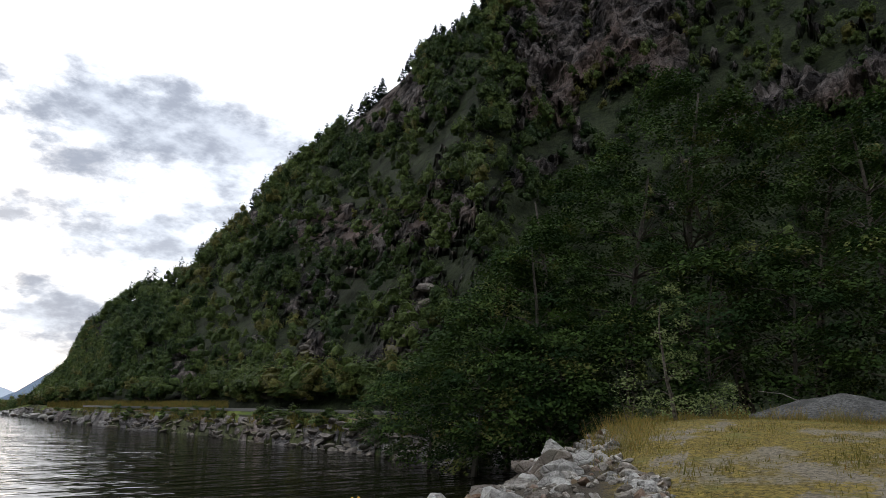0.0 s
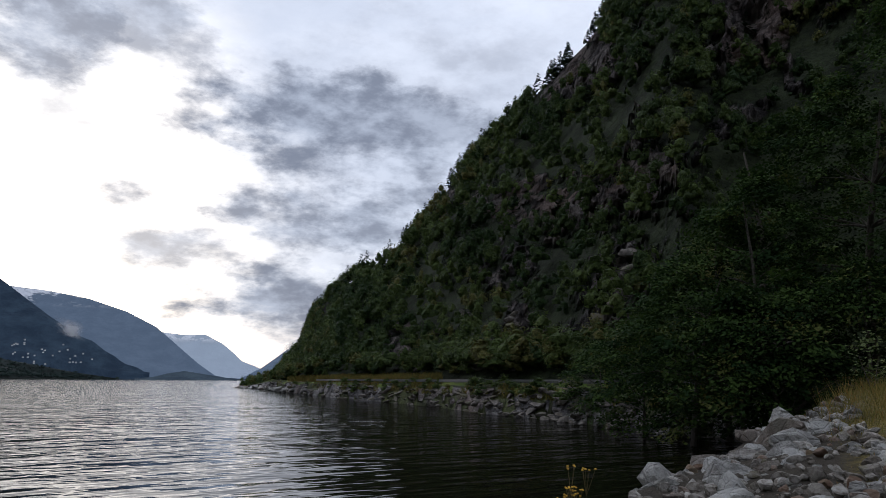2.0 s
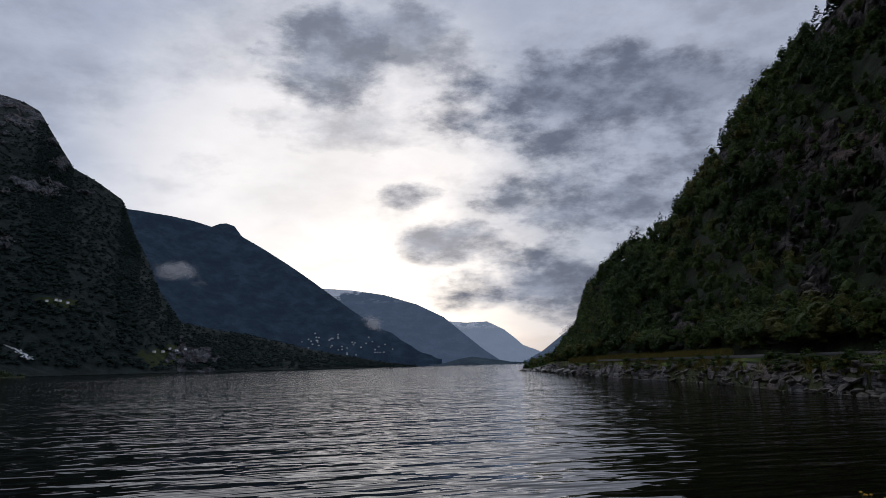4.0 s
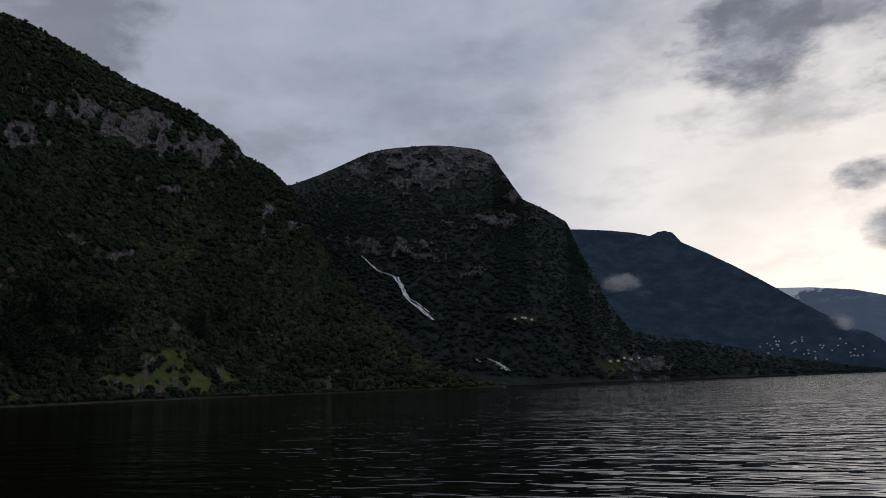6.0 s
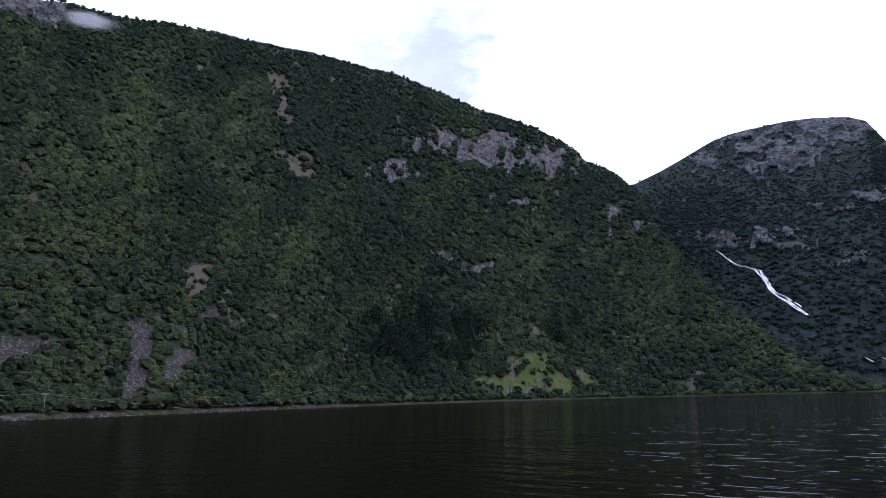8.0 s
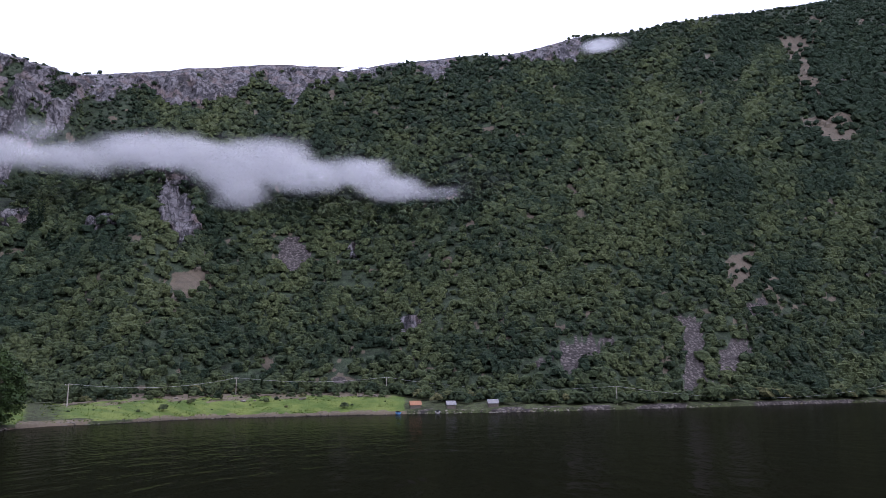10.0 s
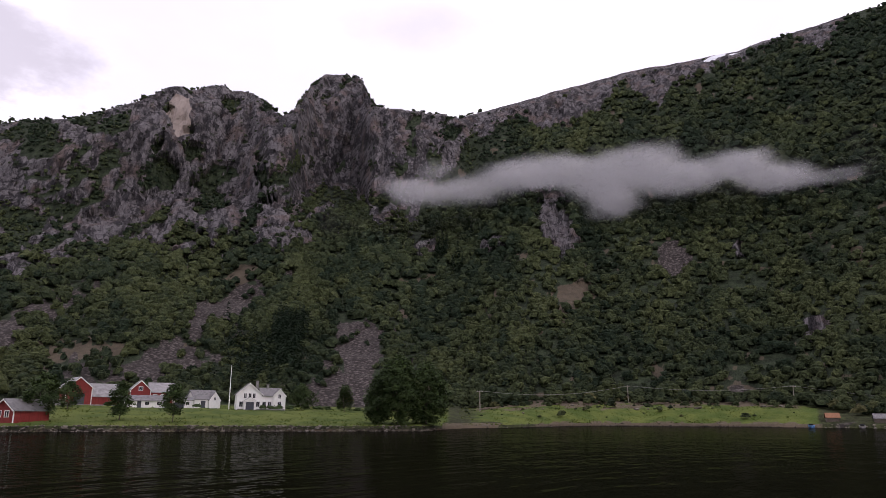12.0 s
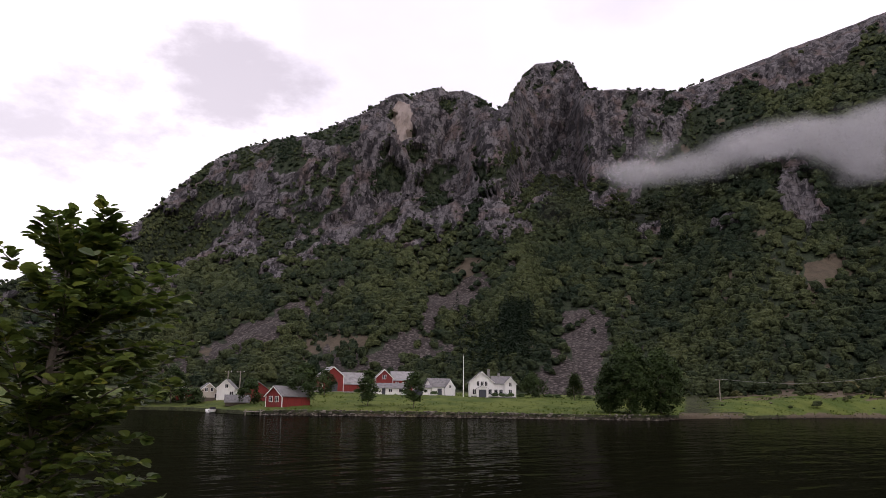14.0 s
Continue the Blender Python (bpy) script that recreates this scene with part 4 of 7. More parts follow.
def stone_mesh(seed, flat=0.7):
    """A broken boulder about 1 m across."""
    rng = random.Random(seed)
    bm = bmesh.new()
    bmesh.ops.create_icosphere(bm, subdivisions=2, radius=0.5)
    for _ in range(14):
        n = Vector((rng.uniform(-1, 1), rng.uniform(-1, 1), rng.uniform(-0.8, 1))).normalized()
        d = rng.uniform(0.22, 0.4)
        for v in bm.verts:
            over = v.co.dot(n) - d
            if over > 0:
                v.co -= n * over
    for v in bm.verts:
        v.co += v.co.normalized() * 0.05 * noise.noise(v.co * 4 + Vector((seed, 0, 0)))
        v.co.x *= 1.18
        v.co.z *= flat
    bmesh.ops.dissolve_limit(bm, angle_limit=radians(11), verts=bm.verts, edges=bm.edges)
    me = bpy.data.meshes.new("stone")
    bm.to_mesh(me)
    bm.free()
    me.materials.append(M_STONE)
    return me


def darker(me):
    me = me.copy()
    me.materials[0] = M_DARK_STONE
    return me


M_DARK_STONE = speckled("weathered_rock", (0.045, 0.04, 0.035), (0.22, 0.195, 0.17), 1.6, 0.9, 0.2, 0.1, third=(0.11, 0.10, 0.06))
STONES = [stone_mesh(k, 0.66 + 0.07 * (k % 5)) for k in range(12)]


DARK_STONES = [darker(me) for me in STONES]


def polar_land(name, az, offsets, base, heights, material, masks, rough, seed, label, category):
    """Ground between offsets (metres beyond base(az)) at the heights given over (heading, offset)."""
    A, O = np.meshgrid(az, offsets)
    R = base(A) + O
    Z = heights(A, O)
    X, Y = -np.sin(np.radians(A)) * R, np.cos(np.radians(A)) * R
    Z = Z + rough * fbm(X / 3.0, Y / 3.0, 5, seed) * (O > -0.2)
    v = np.stack([X, Y, Z], -1)
    ob = mesh_of(name, v.reshape(-1, 3), grid_quads(*A.shape)[:, ::-1], material, point={**masks(A, O), "across": np.radians(A) * R}, smooth=True)
    tagged(ob, label, category, kind="structure")
    return ob


ROAD_Z = 2.75


def bank_height(A, O):
    z = np.interp(O, [-4, -0.5, 0.6, 2.2, 4.0, 5.0, 11.0, 12, 13.5], [-1.5, -0.3, 0.5, 1.5, 2.4, ROAD_Z - 0.03, ROAD_Z - 0.03, 2.9, 3.3])
    return np.where(O > 0, z * np.interp(A, [-23.5, -22, -21], [1, 0.35, 0.0]), z)


EMBANKMENT = polar_land("embankment", np.arange(-62, -20.9, 0.12), [-4, -2, -0.5, 0, 0.6, 1.2, 2.2, 3, 4, 5, 5.4, 11, 12, 13.8], N_SHORE, bank_height, M_SHORE,
                        lambda A, O: {"rock": sharp(O, 4.6, 3.8) * sharp(fbm(A / 0.6, O / 2.5, 3, 61), 0.25, -0.1), "scree": 0 * A, "earth": 0.6 * sharp(O, 4, 5) * sharp(fbm(A / 0.8, O / 2, 3, 64), 0.0, 0.3),
                                      "grass": sharp(O, 2.5, 4) * sharp(fbm(A / 0.9, O / 3, 3, 63), -0.1, 0.2)}, 0.22, 62, "rocky road embankment falling into the fjord", "embankment")

M_ASPHALT = speckled("asphalt", (0.035, 0.035, 0.037), (0.075, 0.075, 0.075), 25.0, 0.9, 0.3, 0.005)
M_STEEL = speckled("galvanised_steel", (0.05, 0.05, 0.05), (0.11, 0.11, 0.11), 6.0, 0.5, 0.5, 0.002)
ROAD_AZ = np.arange(-60, -23.4, 0.3)
polar_land("road", ROAD_AZ, [5.3, 7, 9, 10.8], N_SHORE, lambda A, O: ROAD_Z + 0.02 + 0 * A, M_ASPHALT, lambda A, O: {}, 0.0, 0, "narrow grey asphalt shore road", "road")


def strip_along(azs, offset, z0, z1, half, base=N_SHORE):
    """Verts and quads of a thin upright band that follows the shore."""
    r = base(azs) + offset
    a = np.radians(azs)
    rows = [np.stack([-np.sin(a) * (r + d), np.cos(a) * (r + d), 0 * a + z], -1) for d, z in ((-half, z0), (-half * 1.6, (z0 + z1) / 2), (-half, z1), (half, z1), (half, z0), (-half, z0))]
    return np.concatenate(rows), grid_quads(6, len(azs))


def guard_rail():
    rail = empty("guard_rail", (0, 0, 0))
    tagged(rail, "galvanised steel guard rail along the shore road", "guard rail")
    azs = np.arange(-58, -27, 0.4)
    v, q = strip_along(azs, 5.1, ROAD_Z + 0.38, ROAD_Z + 0.72, 0.05)
    beam = mesh_of("beam", v, q, M_STEEL)
    beam.parent = rail
    me = None
    a = -57.8
    while a < -27:
        r = float(N_SHORE(a)) + 5.25
        if me is None:
            bm = bmesh.new()
            bmesh.ops.create_cube(bm, size=1.0)
            bmesh.ops.scale(bm, vec=(0.1, 0.12, 0.95), verts=bm.verts)
            bmesh.ops.bevel(bm, geom=bm.edges[:], offset=0.015, segments=1, affect="EDGES")
            me = bpy.data.meshes.new("post")
            bm.to_mesh(me)
            bm.free()
            me.materials.append(M_STEEL)
        post = new("post", me)
        post.parent = rail
        post.matrix_basis = Matrix.Translation(heading(a, r, ROAD_Z + 0.2)) @ pose(0, 0, 0, 0, 0, a)
        a += math.degrees(4.0 / r)


guard_rail()

# stones on the embankment
rr = random.Random(5)
for k in range(290):
    a = -60 + 36.5 * rr.random() ** 0.9
    o = rr.uniform(-0.6, 3.6) * (1.0 if rr.random() < 0.75 else 0.5)
    r = float(N_SHORE(a)) + o
    s = rr.uniform(0.4, 1.25) * (1.25 if r > 110 else 1.0)
    if -56 < a < -52 and o > 1:
        continue
    st = new("stone", DARK_STONES[rr.randrange(12)])
    st.parent = EMBANKMENT
    z = float(np.interp(o, [-4, -0.5, 0.6, 2.2, 4.0], [-1.5, -0.3, 0.5, 1.5, 2.4]))
    st.matrix_basis = Matrix.Translation(heading(a, r, z + 0.1 * s)) @ Euler((rr.uniform(-0.4, 0.4), rr.uniform(-0.4, 0.4), rr.uniform(0, 6.3))).to_matrix().to_4x4() @ Matrix.Diagonal((s * 1.7, s * 1.2, s * 0.62, 1))

# the viewer's own bank
EDGE = curve_of([(-190, 60), (-72, 66), (-70, 50), (-67, 32), (-64.6, 25.5), (-61, 22), (-56.5, 16.8), (-54, 15.2), (-50, 12.8), (-47, 11.2), (-45.5, 9), (-43, 7), (-38, 5), (-30, 3.4), (150, 3.2), (160, 4.6), (175, 6.5), (178, 8)])


def bank_z(az, r):
    k = np.interp(az, [-190, -72, -65, -58, -46], [1, 1, 0.85, 0.3, 0.0])
    top = 1.6 + k * 1.75 * sharp(r, 0, 30)
    return np.minimum(top, (EDGE(az) - r) * 0.5)


def bank_masks(A, R):
    X, Y = -np.sin(np.radians(A)) * R, np.cos(np.radians(A)) * R
    g = fbm(X / 2.6, Y / 2.6, 5, 71)
    gravel = sharp(g, -0.05, 0.3)
    rocky = sharp(R, 4.5, 7.5) * np.interp(A + 2.0 * fbm(X / 1.5, Y / 1.5, 3, 73), [-68.5, -65.5, -45, -40], [0, 1, 1, 0])
    return {"rock": 0.3 * rocky, "scree": 0 * A, "earth": rocky, "grass": 0.0 * A, "gravel": 0.6 * gravel * (1 - rocky), "moss": sharp(fbm(X / 1.8, Y / 1.8, 5, 75), -0.5, -0.05)}


def bank_material():
    m, nt, b = plain("mossy_gravel", 0.95, 0.15)
    p = place(nt)
    f = fuzz(nt, p, 9.0, 8.0, 0.75)
    g = fuzz(nt, p, 1.3, 5.0, 0.6)
    peb = node(nt, "ShaderNodeTexVoronoi", Vector=p, Scale=16.0)
    pv = node(nt, "ShaderNodeSeparateColor", Color=peb.outputs["Color"]).outputs[0]
    gravel = blend(nt, calc(nt, "ADD", calc(nt, "MULTIPLY", pv, 0.6), calc(nt, "MULTIPLY", f, 0.4)), (0.045, 0.038, 0.026), (0.30, 0.265, 0.20))
    turf = blend(nt, ramp(nt, f, 0.36, 0.64), (0.045, 0.038, 0.012), (0.255, 0.195, 0.048))
    turf = blend(nt, ramp(nt, g, 0.5, 0.7), turf, (0.13, 0.125, 0.035))
    soil = blend(nt, f, (0.018, 0.015, 0.011), (0.085, 0.072, 0.054))
    noisy = calc(nt, "ADD", calc(nt, "MULTIPLY", calc(nt, "SUBTRACT", f, 0.5), 1.3), calc(nt, "MULTIPLY", calc(nt, "SUBTRACT", g, 0.5), 2.2))
    c = blend(nt, ramp(nt, calc(nt, "ADD", attr(nt, "moss"), noisy), 0.3, 0.6), gravel, turf)
    c = blend(nt, calc(nt, "MULTIPLY", ramp(nt, calc(nt, "ADD", attr(nt, "gravel"), noisy), 0.45, 0.75), 0.8), c, gravel)
    c = blend(nt, attr(nt, "earth"), c, soil)
    nt.links.new(c, b.inputs["Base Color"])
    bump(nt, b, calc(nt, "ADD", f, calc(nt, "MULTIPLY", peb.outputs["Distance"], 0.6)), 0.9, 0.05)
    return m


def own_bank():
    az = np.concatenate([np.arange(-186, -92, 3.0), np.arange(-92, -36, 0.35), np.arange(-36, 178.1, 3.0)])
    t = np.concatenate([[0.002], np.linspace(0.05, 1.0, 60), [1.06, 1.2]])
    A, T = np.meshgrid(az, t)
    R = EDGE(A) * T
    Z = bank_z(A, R)
    X, Y = -np.sin(np.radians(A)) * R, np.cos(np.radians(A)) * R
    Z = Z + 0.10 * fbm(X / 2.2, Y / 2.2, 5, 81) * (T < 1.01) * sharp(R, 1, 4)
    v = np.stack([X, Y, Z], -1)
    ob = mesh_of("ground", v.reshape(-1, 3), grid_quads(*A.shape)[:, ::-1], bank_material(), point=bank_masks(A, R), smooth=True)
    return tagged(ob, "mossy gravel bank with yellow-green grass beside the water", "ground", kind="structure")


own_bank()

# riprap boulders between the bank and the water
PILE = tagged(empty("rock_pile", (0, 0, 0)), "heap of rough grey boulders along the water's edge", "rock pile")
rr = random.Random(9)
laid, loose_v, loose_f, count, base = [], [], [], 0, 0
SHAPES = []
for me in STONES:
    co = np.array([v.co[:] for v in me.vertices])
    tri = [(p.vertices[0], p.vertices[n], p.vertices[n + 1]) for p in me.polygons for n in range(1, len(p.vertices) - 1)]
    SHAPES.append((co, np.array(tri)))
for k in range(8000):
    a = rr.uniform(-70.4, -46.6)
    e = float(EDGE(a))
    inner = float(np.interp(a, [-70.4, -66.0, -64.5, -60, -48], [10.5, 9.0, 5.5, 3.5, 3.2]))
    outer = min(e + 0.7, float(np.interp(a, [-70.4, -68.0, -66.4, -65.4], [12.0, 13.6, 17.0, 60.0])))
    r = inner + (outer - inner) * rr.random() ** 1.2
    s = 0.18 + 0.42 * rr.random() ** 2.0
    if k < 45:
        s = rr.uniform(0.7, 1.05)
    elif k < 420:
        s = rr.uniform(0.4, 0.7)
    s *= float(np.clip(r / 13, 0.4, 1.05)) * float(np.interp(a, [-70.4, -66.5, -64.5, -62.5], [0.5, 0.65, 0.75, 1.0]))
    c = heading(a, r, 0)
    lift = 0.0
    if any((c.x - x) ** 2 + (c.y - y) ** 2 < (0.35 * (s + q)) ** 2 for x, y, q in laid):
        if s > 0.3 or k % 6:
            continue
        lift = 0.12
    laid.append((c.x, c.y, s))
    z = max(float(bank_z(a, r)) - 0.10, -0.1) + 0.16 * s + lift
    m = Matrix.Translation((c.x, c.y, z)) @ Euler((rr.uniform(-0.7, 0.7), rr.uniform(-0.7, 0.7), rr.uniform(0, 6.3))).to_matrix().to_4x4() @ Matrix.Diagonal((s * rr.uniform(0.95, 1.45), s, s * rr.uniform(0.75, 1.1), 1))
    which = rr.randrange(12)
    if count < 300 and (s > 0.3 or k % 3 == 0):
        st = new("stone", STONES[which])
        st.parent = PILE
        st.matrix_basis = m
        count += 1
    else:
        co, tri = SHAPES[which]
        mm = np.array(m)
        loose_f.append(tri + base)
        base += len(co)
        loose_v.append(co @ mm[:3, :3].T + mm[:3, 3])
rubble = mesh_of("rubble", np.concatenate(loose_v), np.concatenate(loose_f), M_RUBBLE)
rubble.parent = PILE
tagged(rubble, "smaller grey and brown stones between the boulders")
rubble["kind"] = "stuff"


def islet():
    """Low dark rocks and pale stones off the cape."""
    cape = tagged(empty("cape_rocks", heading(-22, 290, 0)), "pale and dark rocks at the tip of the cape", "rock pile")
    q = random.Random(3)
    for k in range(46):
        a = q.uniform(-25.5, -21.2)
        r = float(N_SHORE(a)) + q.uniform(-3, 6) - 4 * max(0, a + 22.2)
        s = q.uniform(0.8, 2.6)
        if a > -22.1:
            s *= 1.3
        st = new("stone", STONES[q.randrange(12)])
        st.parent = cape
        st.matrix_parent_inverse = cape.matrix_basis.inverted()
        st.matrix_basis = Matrix.Translation(heading(a, r, 0.2 + (0.8 * q.random() if a < -22.3 else 0))) @ Euler((0, 0, q.uniform(0, 6.3))).to_matrix().to_4x4() @ Matrix.Diagonal((s * 1.5, s, s * 0.8, 1))


islet()


def spoil_mound():
    c = heading(-82.4, 30.5, 0)
    n = 56
    xs = np.linspace(-4.4, 4.4, n)
    X, Y = np.meshgrid(xs, xs)
    d = np.hypot(X / 3.6, Y / 2.6) + 0.12 * fbm(X / 1.5, Y / 1.5, 3, 44)
    Z = 1.25 * np.clip(1 - d, 0, 1) ** 0.85 * (1 - 0.12 * np.clip(1 - d, 0, 1)) + 0.05 * fbm(X * 2, Y * 2, 4, 46) - 0.03
    Z = np.where(d > 1.0, -0.25, Z)
    a = radians(-83)
    P = np.stack([X * math.cos(a) - Y * math.sin(a), X * math.sin(a) + Y * math.cos(a), Z], -1)
    m = speckled("heap_gravel", (0.025, 0.025, 0.025), (0.15, 0.15, 0.14), 9.0, 0.95, 0.2, 0.09, third=(0.05, 0.05, 0.047))
    ob = mesh_of("spoil_mound", P.reshape(-1, 3), grid_quads(n, n), m, smooth=True)
    ob.location = (c.x, c.y, float(bank_z(-83, 30.5)))
    tagged(ob, "tipped heap of dark grey crushed gravel on the lot", "gravel heap")


spoil_mound()


# ---------------------------------------------------------------- near trees and plants
def limb_mesh(paths, sides=7):
    """Tapered limbs as one bmesh: each path is a list of (point, radius)."""
    bm = bmesh.new()
    for path in paths:
        rings = []
        for i, (p, r) in enumerate(path):
            d = (path[min(i + 1, len(path) - 1)][0] - path[max(i - 1, 0)][0]).normalized()
            u = d.orthogonal().normalized()
            w = d.cross(u)
            rings.append([bm.verts.new(p + (u * math.cos(2 * math.pi * k / sides) + w * math.sin(2 * math.pi * k / sides)) * r) for k in range(sides)])
        for a, b in zip(rings, rings[1:]):
            for k in range(sides):
                bm.faces.new((a[k], a[(k + 1) % sides], b[(k + 1) % sides], b[k]))
        bm.faces.new(rings[-1])
    return bm


def grown(rng, start, direction, length, r0, steps=6, droop=0.0, wander=0.12):
    p, d, out = Vector(start), Vector(direction).normalized(), []
    for i in range(steps + 1):
        out.append((p.copy(), r0 * (1 - 0.85 * i / steps)))
        d = (d + Vector((rng.gauss(0, wander), rng.gauss(0, wander), rng.gauss(0, wander) - droop))).normalized()
        p += d * length / steps
    return out


def alder(base, height, spread, leaves, seed, material, label, leaf=0.15, name="alder_tree", low=0.12, stems=1, clump=0.95, tint=(0.35, 0.25), flat=0.2):
    """A broadleaf tree: trunk with limbs and a crown of flat leaf sprays."""
    rng = random.Random(seed)
    nr = np.random.default_rng(seed)
    root = empty(name, base)
    tagged(root, label, "tree")
    paths = []
    for k in range(stems):
        lean = Vector((rng.gauss(0, 0.1 * stems), rng.gauss(0, 0.1 * stems), 1))
        paths.append(grown(rng, (0.25 * k, 0.1 * k, -0.3), lean, height * 0.93, 0.018 * height / stems ** 0.4, 8, 0, 0.05))
    for _ in range(int(14 + height)):
        t = paths[rng.randrange(stems)]
        i = rng.randrange(2, 7)
        a = rng.uniform(0, 6.28)
        reach = spread * math.sin(math.pi * min(1, (i / 8) * 0.8 + 0.2)) * rng.uniform(0.6, 1.0)
        paths.append(grown(rng, t[i][0], (math.cos(a), math.sin(a), 0.55), reach, t[i][1] * 0.45, 5, 0.03))
    trunk = part("trunk", limb_mesh(paths, 6), M_BARK, root)
    tagged(trunk, "grey-brown trunk and limbs")
    # sprays sit on an uneven egg-shaped surface and a few inside
    n = max(20, int(leaves / 95))
    t = nr.random(n) ** 0.8
    ang = nr.random(n) * 2 * np.pi
    prof = np.sin(np.pi * np.clip(t * 0.86 + 0.14, 0, 1)) ** 0.75
    lump = 1 + 0.28 * fbm(ang * 0.9 + 3, t * 3.5, 3, seed % 50)
    rad = spread * prof * lump * np.sqrt(0.35 + 0.65 * nr.random(n))
    C = np.stack([np.cos(ang) * rad, np.sin(ang) * rad, height * (low + (1 - low) * t)], 1)
    per = leaves // n
    off = nr.normal(size=(n, per, 3)) * np.array([clump * 0.55, clump * 0.55, clump * flat])
    out = C / np.maximum(np.linalg.norm(C[:, :2], axis=1), 0.1)[:, None]
    off[:, :, 2] -= 0.25 * (off[:, :, 0] * out[:, None, 0] + off[:, :, 1] * out[:, None, 1])
    pts = (C[:, None, :] + off).reshape(-1, 3)
    nrm = np.repeat(np.stack([out[:, 0] * 0.45, out[:, 1] * 0.45, np.full(n, 1.0)], 1), per, 0) + nr.normal(size=(n * per, 3)) * 0.42
    v, q = leaf_cloud(pts, nrm, leaf * (0.7 + 0.6 * nr.random(len(pts))), nr, 0.66)
    tints = np.clip(np.repeat(tint[0] + tint[1] * nr.normal(size=n), per) + 0.08 * nr.normal(size=n * per), 0, 1)
    crown = mesh_of("crown", v, q, material, face={"tint": tints})
    crown.parent = root
    tagged(crown, "dense dark green leaves")
    return root


THICKET = [(-49.5, 60, 6.0, 3.2, 5000), (-52.5, 46, 6.6, 3.4, 7000), (-56.0, 40, 9.5, 3.6, 8000), (-58.5, 44, 13.0, 4.2, 8000), (-61.5, 42, 14.5, 4.4, 9000),
           (-64.0, 46, 19.0, 4.8, 9000), (-67.5, 44, 20.0, 5.2, 10000), (-72.0, 45, 22.0, 5.6, 11000), (-76.5, 44, 19.5, 5.0, 9000), (-81.0, 45, 18.5, 5.2, 9000), (-86.5, 43, 17.5, 5.2, 8000),
           (-59.5, 37, 7.0, 3.0, 6000), (-63.0, 37.5, 8.0, 3.2, 6000), (-68.0, 38, 8.5, 3.4, 6000), (-74.0, 38, 8.5, 3.6, 6000), (-79.5, 38, 8.5, 3.6, 5000), (-85.5, 37, 8.5, 3.6, 5000), (-91, 40, 15, 5, 5000)]
for k, (a, r, h, sp, n) in enumerate(THICKET):
    z = float(bank_z(a, r)) if a < -60 else 0.35
    alder(heading(a, r, max(z, 0.2)), h, sp, int(n * 1.25), 200 + k, L_ALDER, "large dark green alder overhanging the water" if a > -62 else "tall dense dark green alder behind the gravel lot", low=0.02 if a > -62 else 0.06, leaf=0.108, clump=0.95, tint=(0.34, 0.36))

L_SAPLING = leaf_material("leaves_sapling", (0.14, 0.18, 0.07), (0.25, 0.30, 0.13), (0.26, 0.27, 0.08), 0.4, 0.7, 0.1)
alder(heading(-71.3, 26.5, float(bank_z(-71.3, 26.5))), 4.7, 0.62, 1100, 301, L_SAPLING, "slender pale green birch sapling on the grassy bank", leaf=0.05, name="sapling", low=0.28, clump=0.35)
for k, (a, r, h, sp) in enumerate([(-67.8, 26, 1.6, 0.6), (-69.8, 26.5, 0.9, 0.7), (-73.6, 26.5, 0.9, 0.7), (-75.0, 27, 1.2, 0.6), (-71.8, 25.5, 0.8, 0.8)]):
    alder(heading(a, r, float(bank_z(a, r))), h, sp, 240, 320 + k, L_SAPLING, "low leafy bush in the grass beside the sapling", leaf=0.055, name="bush", low=0.05, stems=2, clump=0.4)

# ---------------------------------------------------------------- the farm shore across the water
def farm_height(A, O):
    """Height over heading and metres inland of the shore line."""
    flat = FLAT(A)
    inner = FIELD_Z(A)
    wall = np.interp(A, [15, 90, 118, 121, 150, 154, 178], [0.6, 0.6, 0.5, 0.85, 0.85, 0.6, 0.8])
    lawn = np.interp(A, [28, 96, 118, 124, 131, 148, 152, 160, 178], [0.5, 0.6, 0.45, 0.50, 0.66, 0.75, 0.35, 0.4, 0.5])
    t = np.clip(O / flat, 0, 1)
    z = wall + (inner - wall) * (t * (1 - lawn) + lawn * np.interp(t, [0, 0.38, 1], [0, 0.72, 1]))
    return np.where(O < 0.8, np.interp(O, [-4, -0.8, 0.2], [-2, -0.4, 0]) + wall * np.clip((O - 0.2) / 0.6, 0, 1), z)


